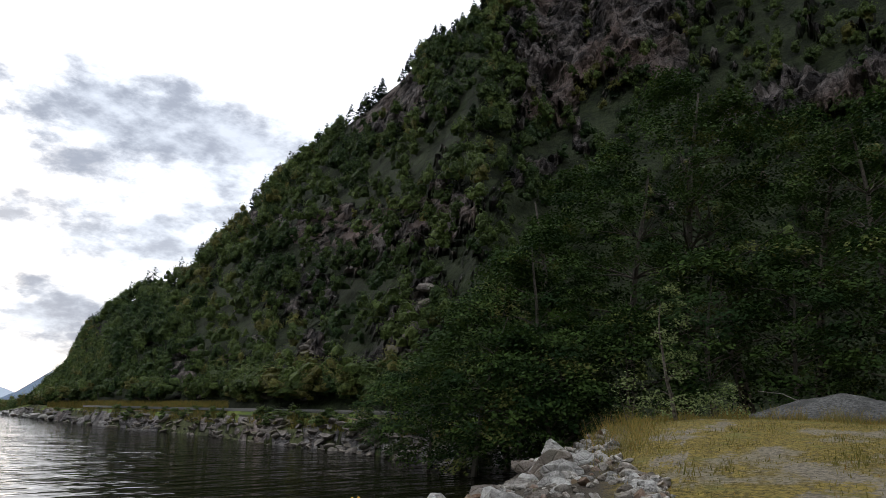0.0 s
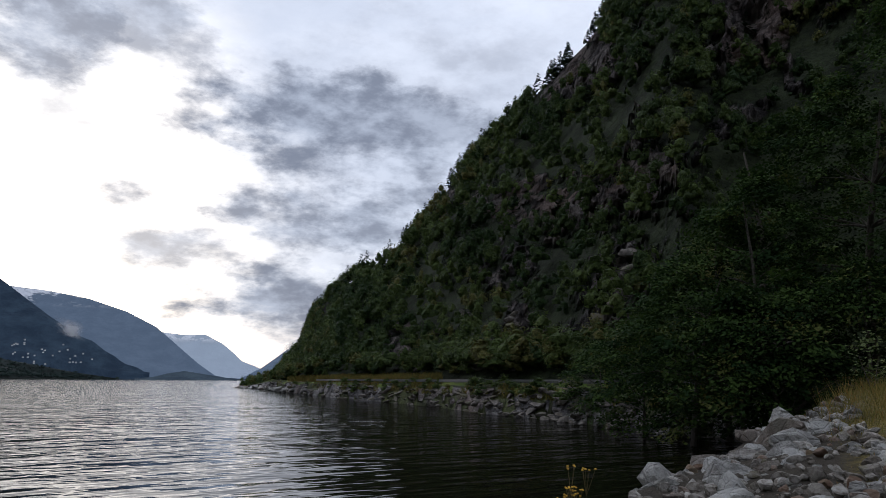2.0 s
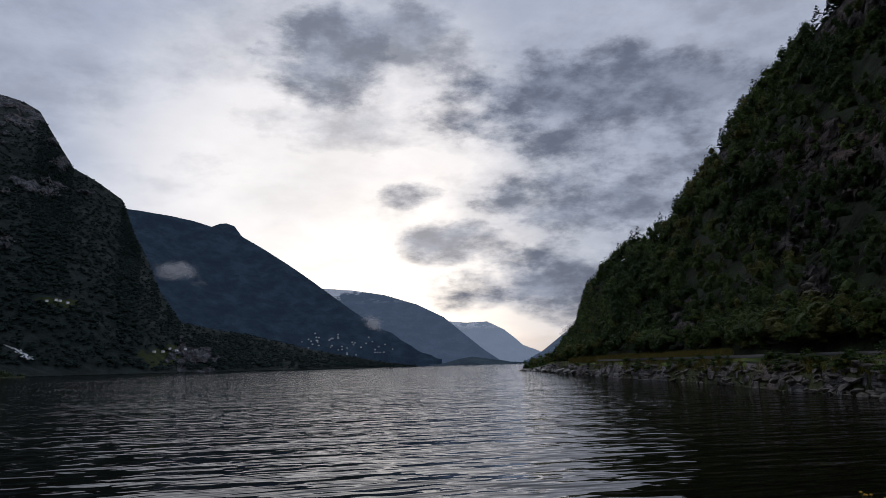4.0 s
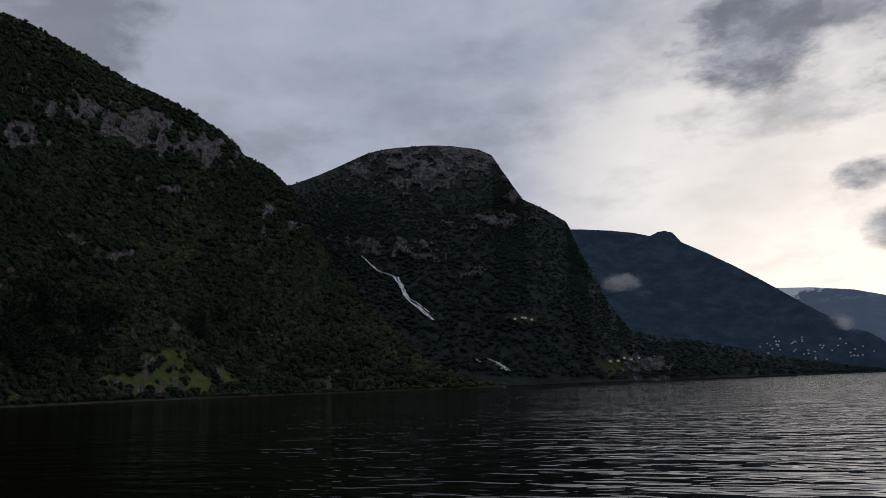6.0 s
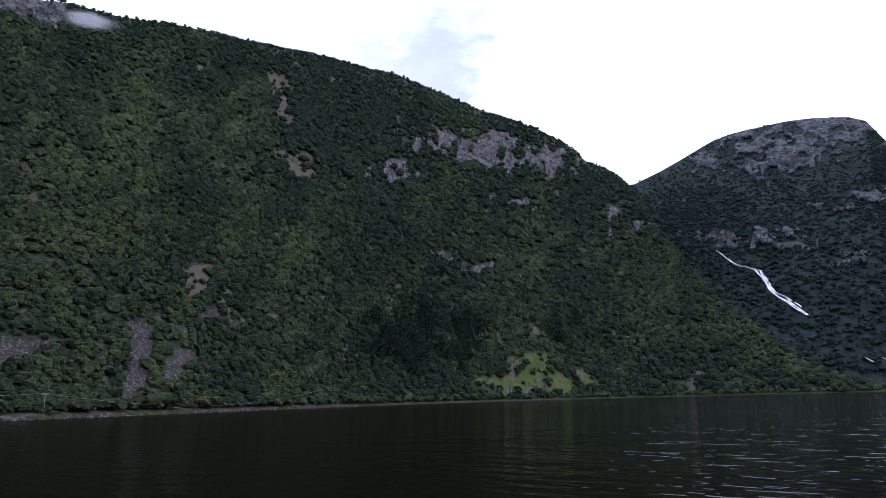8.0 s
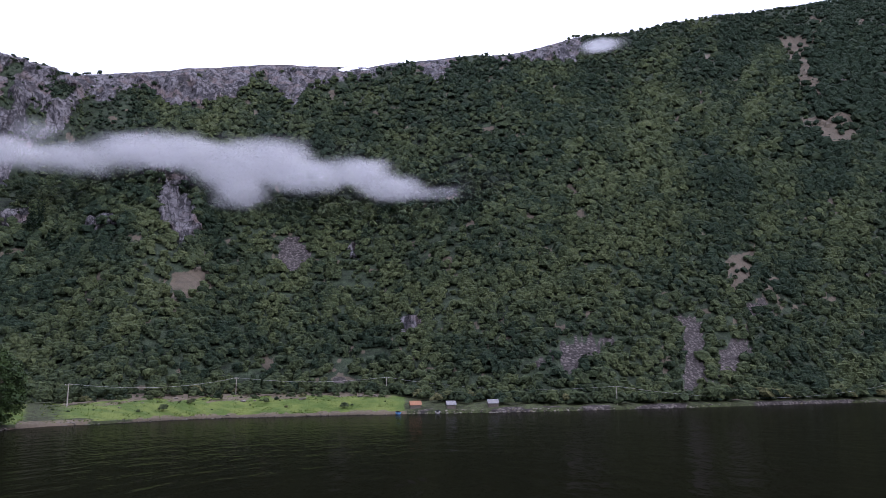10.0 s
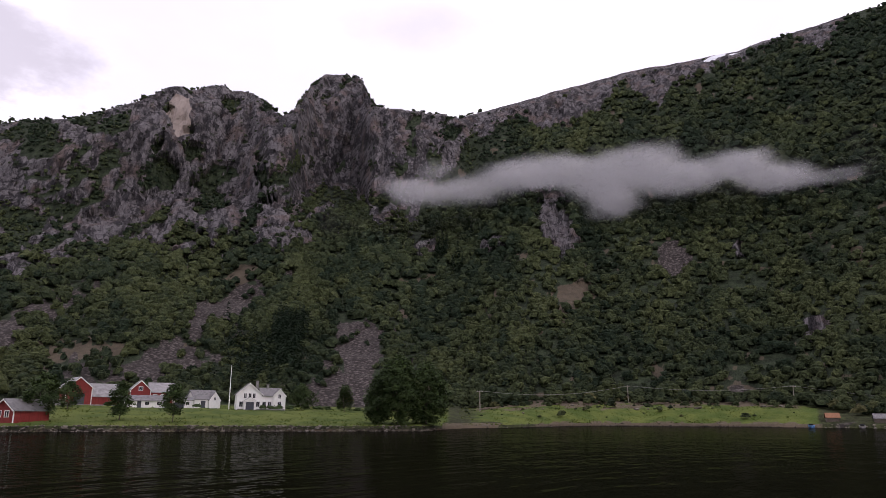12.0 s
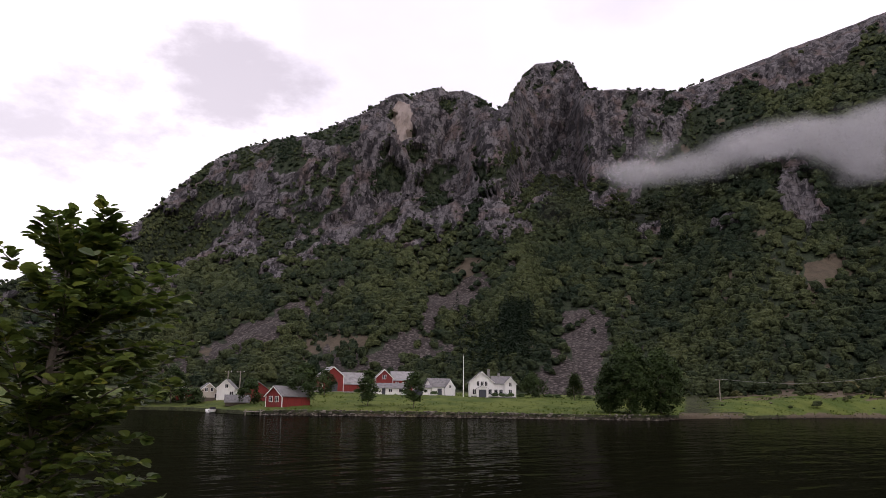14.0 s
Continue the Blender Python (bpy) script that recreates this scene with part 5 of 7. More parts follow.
def farm_masks(A, O):
    t = O / FLAT(A)
    n = fbm(A / 2.0, O / 9.0, 4, 111)
    field = np.interp(A, [28, 92.5, 93.5, 110, 116, 119.5, 121, 150, 153, 158, 178], [0, 0, 0.85, 0.8, 0.7, 0.3, 1, 1, 0.7, 0.5, 0.6])
    grass = field * sharp(O, 0.5, 1.4) * sharp(t + n * 0.25, 1.0, 0.75)
    sand = sharp(np.interp(A, [113.5, 118, 119.8, 121], [0, 1, 1, 0]) * sharp(O, 4.0, 1.2) + 0.35 * fbm(A / 0.8, O / 2, 4, 117), 0.4, 0.7)
    beach = np.interp(A, [40, 55, 90, 94], [0.5, 1, 1, 0]) * sharp(O, 6, 2)
    return {"grass": grass * (1 - sand), "pale": 0 * A, "earth": np.maximum(np.maximum(sand, np.interp(A, [93, 95, 117, 119], [0, 0.75, 0.75, 0]) * sharp(t + 0.5 * n, 0.5, 0.72)), np.interp(A, [92, 94, 112, 114], [0, 1, 1, 0]) * sharp(O + 1.2 * fbm(A / 0.6, O * 0, 3, 119), 2.2, 1.2), 0.5 * (1 - field) * sharp(n, 0.1, 0.3)), "scree": beach * sharp(n, -0.2, 0.1), "rock": 0.8 * sharp(O, 1.0, 0.3) * np.interp(A, [94, 96, 114, 115, 118, 121, 152, 153], [0, 0.8, 0.8, 0, 0, 1, 1, 0])}


M_FARM = mountain_material("farm_land", 1.0, (0.03, 0.026, 0.02), (0.09, 0.075, 0.055), (0.085, 0.068, 0.046), (0.042, 0.050, 0.019), 0.6, 0.62)
FRAC = np.concatenate([[-0.08, -0.01], np.linspace(0.0, 1.0, 26), [1.05]])


def farm_ground():
    az = np.arange(15, 178.1, 0.25)
    A, F = np.meshgrid(az, FRAC)
    W = np.maximum(FLAT(A), 14.0)
    O = np.where(F < 0, F * 40, F * W)
    # a sharp bank at the water's edge
    O[2:5] = np.array([0.2, 0.8, 1.6])[:, None]
    R, Z = SHORE(A) + O, farm_height(A, O)
    Z = Z + 0.25 * fbm(A * 3, O / 6, 3, 113) * (O > 1)
    a = np.radians(A)
    v = np.stack([-np.sin(a) * R, np.cos(a) * R, Z], -1)
    ob = mesh_of("ground", v.reshape(-1, 3), grid_quads(*A.shape)[:, ::-1], M_FARM, point={**farm_masks(A, O), "across": np.radians(A) * SHORE(A)}, smooth=True)
    return tagged(ob, "green farm meadow with a low stone bank at the shore", "meadow", kind="structure")


farm_ground()


def farm_spot(az, inland, sink=0.0):
    return heading(az, float(SHORE(az)) + inland, float(farm_height(np.array(az), np.array(float(inland)))) - sink)


def paint(name, colour, rough=0.6, vary=0.75, board=True):
    m, nt, b = plain(name, rough, 0.3)
    p = node(nt, "ShaderNodeTexCoord").outputs["Object"]
    f = fuzz(nt, squeezed(nt, p, 1, 1, 0.15), 5.0, 5.0, 0.6)
    nt.links.new(blend(nt, ramp(nt, f, 0.3, 0.75), colour, [c * vary for c in colour]), b.inputs["Base Color"])
    if board:
        wv = node(nt, "ShaderNodeTexWave", Vector=p, Scale=2.6)
        wv.bands_direction = "Z"
        bump(nt, b, wv.outputs["Fac"], 0.5, 0.02)
    return m


P_WHITE = paint("white_paint", (0.80, 0.80, 0.78), 0.6, 0.88)
P_RED = paint("barn_red", (0.23, 0.032, 0.028), 0.7, 0.65)
P_CREAM = paint("cream_paint", (0.50, 0.46, 0.39), 0.6, 0.85)
P_TRIM = paint("white_trim", (0.8, 0.8, 0.78), 0.5, 0.9, False)
P_SLATE = speckled("grey_slate", (0.09, 0.088, 0.088), (0.20, 0.195, 0.195), 1.6, 0.6, 0.4, 0.02)
P_TIN = speckled("pale_tin_roof", (0.17, 0.165, 0.165), (0.30, 0.295, 0.295), 1.2, 0.5, 0.4, 0.01)
P_STONE = speckled("grey_foundation", (0.15, 0.15, 0.15), (0.32, 0.31, 0.30), 2.0, 0.9, 0.2, 0.03)
P_POLE_DOOR = speckled("weathered_door", (0.06, 0.05, 0.04), (0.13, 0.11, 0.09), 8.0, 0.9, 0.2, 0.005)
P_DOOR = paint("dark_door", (0.05, 0.055, 0.07), 0.5, 0.8, False)


def glass():
    m, nt, b = plain("window_glass", 0.08, 0.5)
    b.inputs["Base Color"].default_value = (0.02, 0.022, 0.026, 1)
    return m


P_GLASS = glass()


def box(bm, x0, x1, y0, y1, z0, z1):
    v = [bm.verts.new((x, y, z)) for z in (z0, z1) for x, y in ((x0, y0), (x1, y0), (x1, y1), (x0, y1))]
    for f in ((3, 2, 1, 0), (4, 5, 6, 7), (0, 1, 5, 4), (1, 2, 6, 5), (2, 3, 7, 6), (3, 0, 4, 7)):
        bm.faces.new([v[i] for i in f])


def boxed(name, dims, material, parent, label="", bevel=0.0):
    bm = bmesh.new()
    box(bm, *dims)
    if bevel:
        bmesh.ops.bevel(bm, geom=bm.edges[:], offset=bevel, segments=1, affect="EDGES")
    return part(name, bm, material, parent, label)


def window(parent, x, z, w, h, y, wall="front"):
    """A framed window with panes on the wall at y (front) or x (side)."""
    def swap(d):
        return d if wall == "front" else (d[2], d[3], d[0], d[1], d[4], d[5])
    t = 0.09
    fr = bmesh.new()
    for d in ((x - w / 2 - t, x + w / 2 + t, y - 0.06, y + 0.03, z + h, z + h + t), (x - w / 2 - t, x + w / 2 + t, y - 0.07, y + 0.03, z - t, z),
              (x - w / 2 - t, x - w / 2, y - 0.06, y + 0.03, z, z + h), (x + w / 2, x + w / 2 + t, y - 0.06, y + 0.03, z, z + h), (x - 0.03, x + 0.03, y - 0.05, y + 0.03, z, z + h)):
        box(fr, *swap(d))
    fr = part("window", fr, P_TRIM, parent, "white-framed window")
    for k in (0, 1):
        bm = bmesh.new()
        box(bm, *swap((x - w / 2 + k * (w / 2 + 0.02), x - 0.02 + k * (w / 2), y - 0.02, y + 0.02, z, z + h)))
        part("pane", bm, P_GLASS, fr)


def gabled(parent, x0, x1, y0, y1, eave, ridge, along, wall, roof, over=0.35, trim=None):
    """A block with a gabled roof; along: the ridge runs along x or y. The front is at y0 (towards the fjord)."""
    bm = bmesh.new()
    if along == "y":
        xm = (x0 + x1) / 2
        pts = [(x0, y0, 0), (x1, y0, 0), (x1, y0, eave), (xm, y0, ridge), (x0, y0, eave)]
        rings = [[bm.verts.new(p) for p in pts], [bm.verts.new((p[0], y1, p[2])) for p in pts]]
    else:
        ym = (y0 + y1) / 2
        pts = [(x1, y0, 0), (x1, y1, 0), (x1, y1, eave), (x1, ym, ridge), (x1, y0, eave)]
        rings = [[bm.verts.new(p) for p in pts], [bm.verts.new((x0, p[1], p[2])) for p in pts]]
    bm.faces.new(rings[0])
    bm.faces.new(rings[1][::-1])
    for i in range(5):
        bm.faces.new((rings[0][i], rings[1][i], rings[1][(i + 1) % 5], rings[0][(i + 1) % 5]))
    bmesh.ops.recalc_face_normals(bm, faces=bm.faces)
    part("wall", bm, wall, parent)
    rf = bmesh.new()
    th = 0.14
    if along == "y":
        half, s = (x1 - x0) / 2, (ridge - eave) / ((x1 - x0) / 2)
        for sg in (-1, 1):
            xo = xm + sg * (half + over)
            zo = eave - s * over
            prof = [(xm, ridge + 0.02), (xo, zo + 0.02), (xo, zo + th), (xm, ridge + th + 0.04)]
            a, b = ([rf.verts.new((p[0], y, p[1])) for p in prof] for y in (y0 - over, y1 + over))
            for i in range(4):
                rf.faces.new((a[i], a[(i + 1) % 4], b[(i + 1) % 4], b[i]))
            rf.faces.new(a)
            rf.faces.new(b)
    else:
        half, s = (y1 - y0) / 2, (ridge - eave) / ((y1 - y0) / 2)
        for sg in (-1, 1):
            yo = ym + sg * (half + over)
            zo = eave - s * over
            prof = [(ym, ridge + 0.02), (yo, zo + 0.02), (yo, zo + th), (ym, ridge + th + 0.04)]
            a, b = ([rf.verts.new((x, p[0], p[1])) for p in prof] for x in (x0 - over, x1 + over))
            for i in range(4):
                rf.faces.new((a[i], a[(i + 1) % 4], b[(i + 1) % 4], b[i]))
            rf.faces.new(a)
            rf.faces.new(b)
    bmesh.ops.recalc_face_normals(rf, faces=rf.faces)
    part("roof", rf, roof, parent)
    if trim:
        tb = bmesh.new()
        if along == "y":
            for sg in (-1, 1):
                xo, zo = xm + sg * (half + over), eave - s * over
                q = [(xm, ridge + 0.10), (xo, zo + 0.10), (xo, zo - 0.12), (xm, ridge - 0.14)]
                a, b = ([tb.verts.new((p[0], y, p[1])) for p in q] for y in (y0 - over - 0.05, y0 - over - 0.003))
                for i in range(4):
                    tb.faces.new((a[i], a[(i + 1) % 4], b[(i + 1) % 4], b[i]))
                tb.faces.new(a)
                tb.faces.new(b)
            for x in (x0, x1):
                box(tb, x - 0.08, x + 0.08, y0 - 0.04, y0 + 0.1, 0, eave)
        else:
            for x in (x0, x1):
                box(tb, x - 0.08, x + 0.08, y0 - 0.04, y0 + 0.1, 0, eave)
            box(tb, x0 - over, x1 + over, y0 - over - 0.05, y0 - over - 0.003, eave - s * over - 0.1, eave - s * over + 0.1)
        bmesh.ops.recalc_face_normals(tb, faces=tb.faces)
        part("trim", tb, trim, parent, "white bargeboards and corner boards")


def house(name, az, inland, turn, label, sink=0.25, category="house"):
    """The root of a building whose front (-y) faces the viewpoint, turned a little."""
    ob = empty(name, farm_spot(az, inland, sink))
    ob.rotation_euler = (0, 0, radians(az + turn))
    return tagged(ob, label, category)


def chimney(parent, x, y, z0, z1):
    bm = bmesh.new()
    box(bm, x - 0.3, x + 0.3, y - 0.3, y + 0.3, z0, z1)
    box(bm, x - 0.36, x + 0.36, y - 0.36, y + 0.36, z1, z1 + 0.12)
    part("chimney", bm, P_STONE, parent, "grey chimney")


def farmhouse():
    h = house("farmhouse", 134.4, 48, 6, "white wooden farmhouse with grey slate roof on the lawn")
    boxed("foundation", (-5.5, 5.9, -0.15, 7.1, -0.6, 0.45), P_STONE, h)
    gabled(h, -5.6, 0.2, 0.0, 7.5, 4.1, 6.6, "y", P_WHITE, P_SLATE, 0.4, P_TRIM)
    gabled(h, 0.2, 5.2, 1.0, 6.6, 3.7, 5.5, "x", P_WHITE, P_SLATE, 0.3)
    gabled(h, 3.2, 6.0, 0.25, 6.9, 3.8, 5.3, "y", P_WHITE, P_SLATE, 0.3, P_TRIM)
    for x in (-3.7, -2.6, -1.6):
        window(h, x, 3.1, 0.62, 1.05, 0.0)
    for x in (-4.6, -0.6):
        window(h, x, 1.0, 0.8, 1.2, 0.0)
    for x in (1.0, 2.3):
        window(h, x, 1.0, 0.8, 1.2, 1.0)
    window(h, 4.6, 3.05, 0.6, 0.95, 0.25)
    window(h, 4.6, 1.0, 0.8, 1.2, 0.25)
    gabled(h, -4.0, -1.3, -1.5, 0.0, 2.3, 3.1, "y", P_WHITE, P_SLATE, 0.25, P_TRIM)
    door = boxed("door", (-3.6, -1.7, -1.56, -1.45, 0.25, 2.1), P_DOOR, h, "dark glazed porch door")
    boxed("handle", (-2.62, -2.55, -1.62, -1.56, 1.05, 1.25), M_STEEL, door)
    boxed("step", (-3.7, -1.6, -2.2, -1.5, -0.3, 0.25), P_STONE, h)
    chimney(h, -0.6, 4.0, 5.4, 7.3)
    chimney(h, 2.0, 3.8, 5.2, 6.4)


farmhouse()


def red_barn():
    b = house("barn", 146.6, 62, 14, "red wooden barn with a pale tin roof", category="barn")
    boxed("foundation", (-4.6, 9.0, -0.1, 8, -1.2, 0.5), P_STONE, b, "grey stone foundation wall")
    gabled(b, -4.2, 1.6, 0.0, 8.0, 4.6, 7.0, "y", P_RED, P_TIN, 0.3, P_TRIM)
    gabled(b, 1.6, 8.6, 1.2, 7.2, 2.6, 5.6, "x", P_RED, P_TIN, 0.3)
    boxed("barn_door", (-2.4, 0.0, -0.08, 0.02, 0.5, 3.0), P_DOOR, b, "dark barn door")
    boxed("wall", (-9.0, -4.4, -0.2, 0.2, -0.8, 1.6), P_STONE, b, "grey retaining wall")


def second_barn():
    b = house("barn", 142.4, 58, 6, "red barn with white trim behind a low white annex", category="barn")
    gabled(b, -4.2, 0.4, 0.0, 8.0, 4.4, 6.6, "y", P_RED, P_TIN, 0.3, P_TRIM)
    gabled(b, 0.4, 6.4, 0.8, 7.4, 3.9, 6.2, "x", P_RED, P_TIN, 0.3)
    window(b, -1.9, 4.2, 0.8, 0.9, 0.0)
    for x in (1.6, 3.4):
        window(b, x, 2.4, 0.8, 0.9, 0.8)
    c = house("annex", 142.6, 51, 4, "long low white shed with grey lean roof", category="shed")
    gabled(c, -5.2, 5.2, 0, 4.0, 1.9, 3.0, "x", P_WHITE, P_SLATE, 0.3)
    for x in (-3.2, 0.5, 3.2):
        window(c, x, 0.8, 0.9, 0.8, 0.0)
    boxed("door", (-1.7, -0.8, -0.06, 0.02, 0.1, 1.9), P_DOOR, c)


def white_sheds():
    c = house("outbuilding", 138.3, 56, 24, "white outbuilding with a steep grey roof", category="shed")
    gabled(c, -3.2, 3.0, 0, 5.5, 2.5, 4.6, "x", P_WHITE, P_SLATE, 0.3)
    gabled(c, 0.4, 3.2, -0.6, 5.0, 2.3, 4.2, "y", P_WHITE, P_SLATE, 0.2, P_TRIM)
    window(c, 1.8, 2.2, 0.5, 0.7, -0.6)
    boxed("door", (-1.6, -0.4, -0.07, 0.02, 0.1, 2.0), P_DOOR, c)
    g = house("garage", 140.0, 52, 0, "small white garage with a flat grey roof", category="garage")
    gabled(g, -2.4, 2.4, 0, 5, 2.1, 2.8, "x", P_WHITE, P_SLATE, 0.25)
    window(g, 1.2, 1.0, 0.7, 0.7, 0.0)
    boxed("garage_door", (-1.9, 0.3, -0.06, 0.02, 0.1, 1.9), P_DOOR, g)


def boathouse():
    b = house("boathouse", 151.4, 8.5, -48, "red boathouse with white windows and grey roof at the water", category="boathouse", sink=0.1)
    boxed("foundation", (-2.2, 2.2, 0.1, 7.5, -1.4, 0.3), P_STONE, b)
    gabled(b, -2.3, 2.3, 0, 7.6, 2.3, 4.1, "y", P_RED, P_SLATE, 0.3, P_TRIM)
    for x in (-0.85, 0.85):
        window(b, x, 1.15, 0.85, 1.0, 0.0)
    return b


def cottages():
    c = house("cottage", 156.2, 24, 6, "cream white cottage with a brown-grey gabled roof", category="house")
    gabled(c, -3.0, 3.0, 0, 6.0, 1.9, 4.4, "y", P_CREAM, P_SLATE, 0.4, P_TRIM)
    window(c, -0.6, 2.5, 0.6, 0.8, 0)
    window(c, 0.7, 2.5, 0.6, 0.8, 0)
    for x in (-2.0, 1.9):
        window(c, x, 0.9, 1.0, 1.0, 0)
    boxed("veranda", (-3.2, 3.2, -1.4, 0, 0, 1.0), P_POLE_DOOR, c, "dark wooden veranda parapet")
    d = house("cottage", 155.0, 30, -10, "white two-storey cottage beside the other", category="house")
    gabled(d, -2.0, 2.0, 0, 5, 3.0, 4.9, "y", P_WHITE, P_SLATE, 0.35, P_TRIM)
    window(d, 0.2, 3.0, 0.7, 0.8, 0)
    window(d, 1.4, 1.1, 0.8, 1.0, 0)
    e = house("shed", 158.0, 24, 0, "small red shed among trees", category="shed")
    gabled(e, -2, 2.2, 0, 4, 2.2, 3.6, "y", P_RED, P_SLATE, 0.3, P_TRIM)
    window(e, 0, 0.9, 0.8, 0.8, 0)
    f = house("shed", 154.1, 14, 0, "grey-roofed low shed near the jetty", category="shed")
    gabled(f, -2.4, 2.4, 0, 3.4, 0.9, 2.2, "x", P_POLE_DOOR, P_SLATE, 0.3)
    g = house("barn", 152.6, 26, 10, "small dark red outhouse behind the boathouse", category="barn")
    gabled(g, -2.2, 2.2, 0, 5, 2.8, 4.3, "y", P_RED, P_SLATE, 0.3)


red_barn()
second_barn()
white_sheds()
boathouse()
cottages()


def far_huts():
    specs = ((92.2, 3.5, 3.4, "small hut with an orange-brown roof on the far shore", paint("orange_roof", (0.26, 0.12, 0.06), 0.7, 0.7, False), P_DOOR),
             (89.4, 3.0, 2.8, "grey weathered boathouse on the far shore", P_SLATE, P_STONE), (86.1, 4.0, 3.2, "small weathered hut at the water", P_SLATE, P_DOOR))
    for az, inl, w, label, roof, wall in specs:
        c = house("hut", az, inl, 8, label, category="hut", sink=0.2)
        gabled(c, -w / 2, w / 2, 0, 3.0, 1.5, 2.6, "x", P_POLE_DOOR, roof, 0.25)
        boxed("door", (-0.4, 0.4, -0.06, 0.02, 0.1, 1.4), P_POLE_DOOR, c)


far_huts()


# poles and wires
P_POLE = speckled("pole_wood", (0.16, 0.14, 0.12), (0.34, 0.31, 0.27), 5.0, 0.9, 0.2, 0.01)


def tapered(h, r0, r1, sides=8):
    return limb_mesh([[(Vector((0, 0, -0.4)), r0), (Vector((0, 0, h * 0.5)), (r0 + r1) / 2), (Vector((0, 0, h)), r1)]], sides)


def utility_pole(az, inland, h, turn=0.0):
    ob = empty("utility_pole", farm_spot(az, inland))
    ob.rotation_euler = (0, 0, radians(az + turn))
    tagged(ob, "weathered wooden utility pole with a crossarm", "utility pole", group="poles along the far shore")
    part("pole", tapered(h, 0.16, 0.11), P_POLE, ob)
    boxed("crossarm", (-0.9, 0.9, -0.06, 0.06, h - 0.35, h - 0.22), P_POLE, ob)
    for x in (-0.8, 0.0, 0.8):
        part("insulator", limb_mesh([[(Vector((x, 0, h - 0.22)), 0.05), (Vector((x, 0, h - 0.02)), 0.035)]], 6), P_TRIM, ob, "white insulator")
    return ob.location + Vector((0, 0, h))


TOPS = [utility_pole(57.4, 7, 8.5), utility_pole(76.6, 4, 6.3), utility_pole(94.5, 36, 6.0), utility_pole(106.0, 40, 6.0), utility_pole(117.4, 42, 6.0)]
utility_pole(154.0, 34, 6.5)
utility_pole(154.9, 38, 6.5)
M_WIRE = speckled("wire", (0.20, 0.20, 0.19), (0.32, 0.32, 0.30), 2.0, 0.6, 0.3, 0.001)
for p, q in zip(TOPS, TOPS[1:]):
    n, sag = 22, 0.03 * (q - p).length
    path = [(p.lerp(q, i / n) - Vector((0, 0, sag * 4 * (i / n) * (1 - i / n))), 0.055) for i in range(n + 1)]
    bm = limb_mesh([path], 4)
    me = bpy.data.meshes.new("power_line")
    bm.to_mesh(me)
    bm.free()
    me.materials.append(M_WIRE)
    tagged(new("power_line", me), "sagging grey overhead wire between two poles", "power line")

flag = tagged(empty("flagpole", farm_spot(136.7, 47)), "tall white flagpole beside the farmhouse", "flagpole")
part("pole", tapered(10.3, 0.13, 0.06), P_TRIM, flag)
bm = bmesh.new()
bmesh.ops.create_icosphere(bm, subdivisions=2, radius=0.14, matrix=Matrix.Translation((0, 0, 10.4)))
part("knob", bm, P_TIN, flag)


def boat(az, out, label, colour, length=4.5, turn=70):
    root = empty("boat", heading(az, float(SHORE(az)) + out, 0.05))
    root.rotation_euler = (0, 0, radians(az + turn))
    tagged(root, label, "boat")
    n, bm = 13, bmesh.new()
    rings = []
    for i in range(n):
        t = i / (n - 1)
        w = 0.9 * math.sin(math.pi * (0.12 + 0.88 * min(1, t * 1.02))) ** 0.6 * (1 if t < 0.5 else (1 - (t - 0.5) ** 2 * 2.2))
        w = max(w, 0.03)
        x = (t - 0.5) * length
        up = 0.55 + 0.3 * t * t
        rings.append([bm.verts.new(p) for p in ((x, -w, up), (x, -w * 0.85, 0.1), (x, 0, -0.2), (x, w * 0.85, 0.1), (x, w, up), (x, w * 0.85, up), (x, 0, 0.15), (x, -w * 0.85, up))])
    for a, b in zip(rings, rings[1:]):
        for k in range(8):
            bm.faces.new((a[k], a[(k + 1) % 8], b[(k + 1) % 8], b[k]))
    bm.faces.new(rings[0])
    bm.faces.new(rings[-1][::-1])
    bmesh.ops.recalc_face_normals(bm, faces=bm.faces)
    part("hull", bm, colour, root)
    boxed("windscreen", (0.2, 0.9, -0.55, 0.55, 0.6, 1.05), P_GLASS, root, "dark windscreen", 0.08)
    boxed("seat", (-1.2, -0.8, -0.7, 0.7, 0.25, 0.42), P_POLE, root)


boat(155.9, -1.5, "small white motorboat moored at the shore", P_TRIM)
boat(93.6, -0.5, "small blue rowing boat pulled up at the water's edge", paint("blue_boat", (0.08, 0.22, 0.45), 0.5, 0.8, False), 3.6, 100)
boat(90.5, 0.2, "pale upturned dinghy on the far shore", P_TIN, 2.4, 95)


def jetty():
    j = tagged(empty("jetty", farm_spot(152.9, -1.0)), "short dark wooden jetty with posts", "jetty")
    j.location.z = 0
    j.rotation_euler = (0, 0, radians(152.9))
    for k in range(12):
        boxed("plank", (-1.6 + k * 0.27, -1.6 + k * 0.27 + 0.24, -3.2, 1.6, 0.62, 0.70), P_POLE, j)
    for x in (-1.3, 1.3):
        for y in (-3.0, 0.8):
            part("post", limb_mesh([[(Vector((x, y, -1)), 0.12), (Vector((x, y, 1.0)), 0.11)]], 7), P_POLE, j)


jetty()

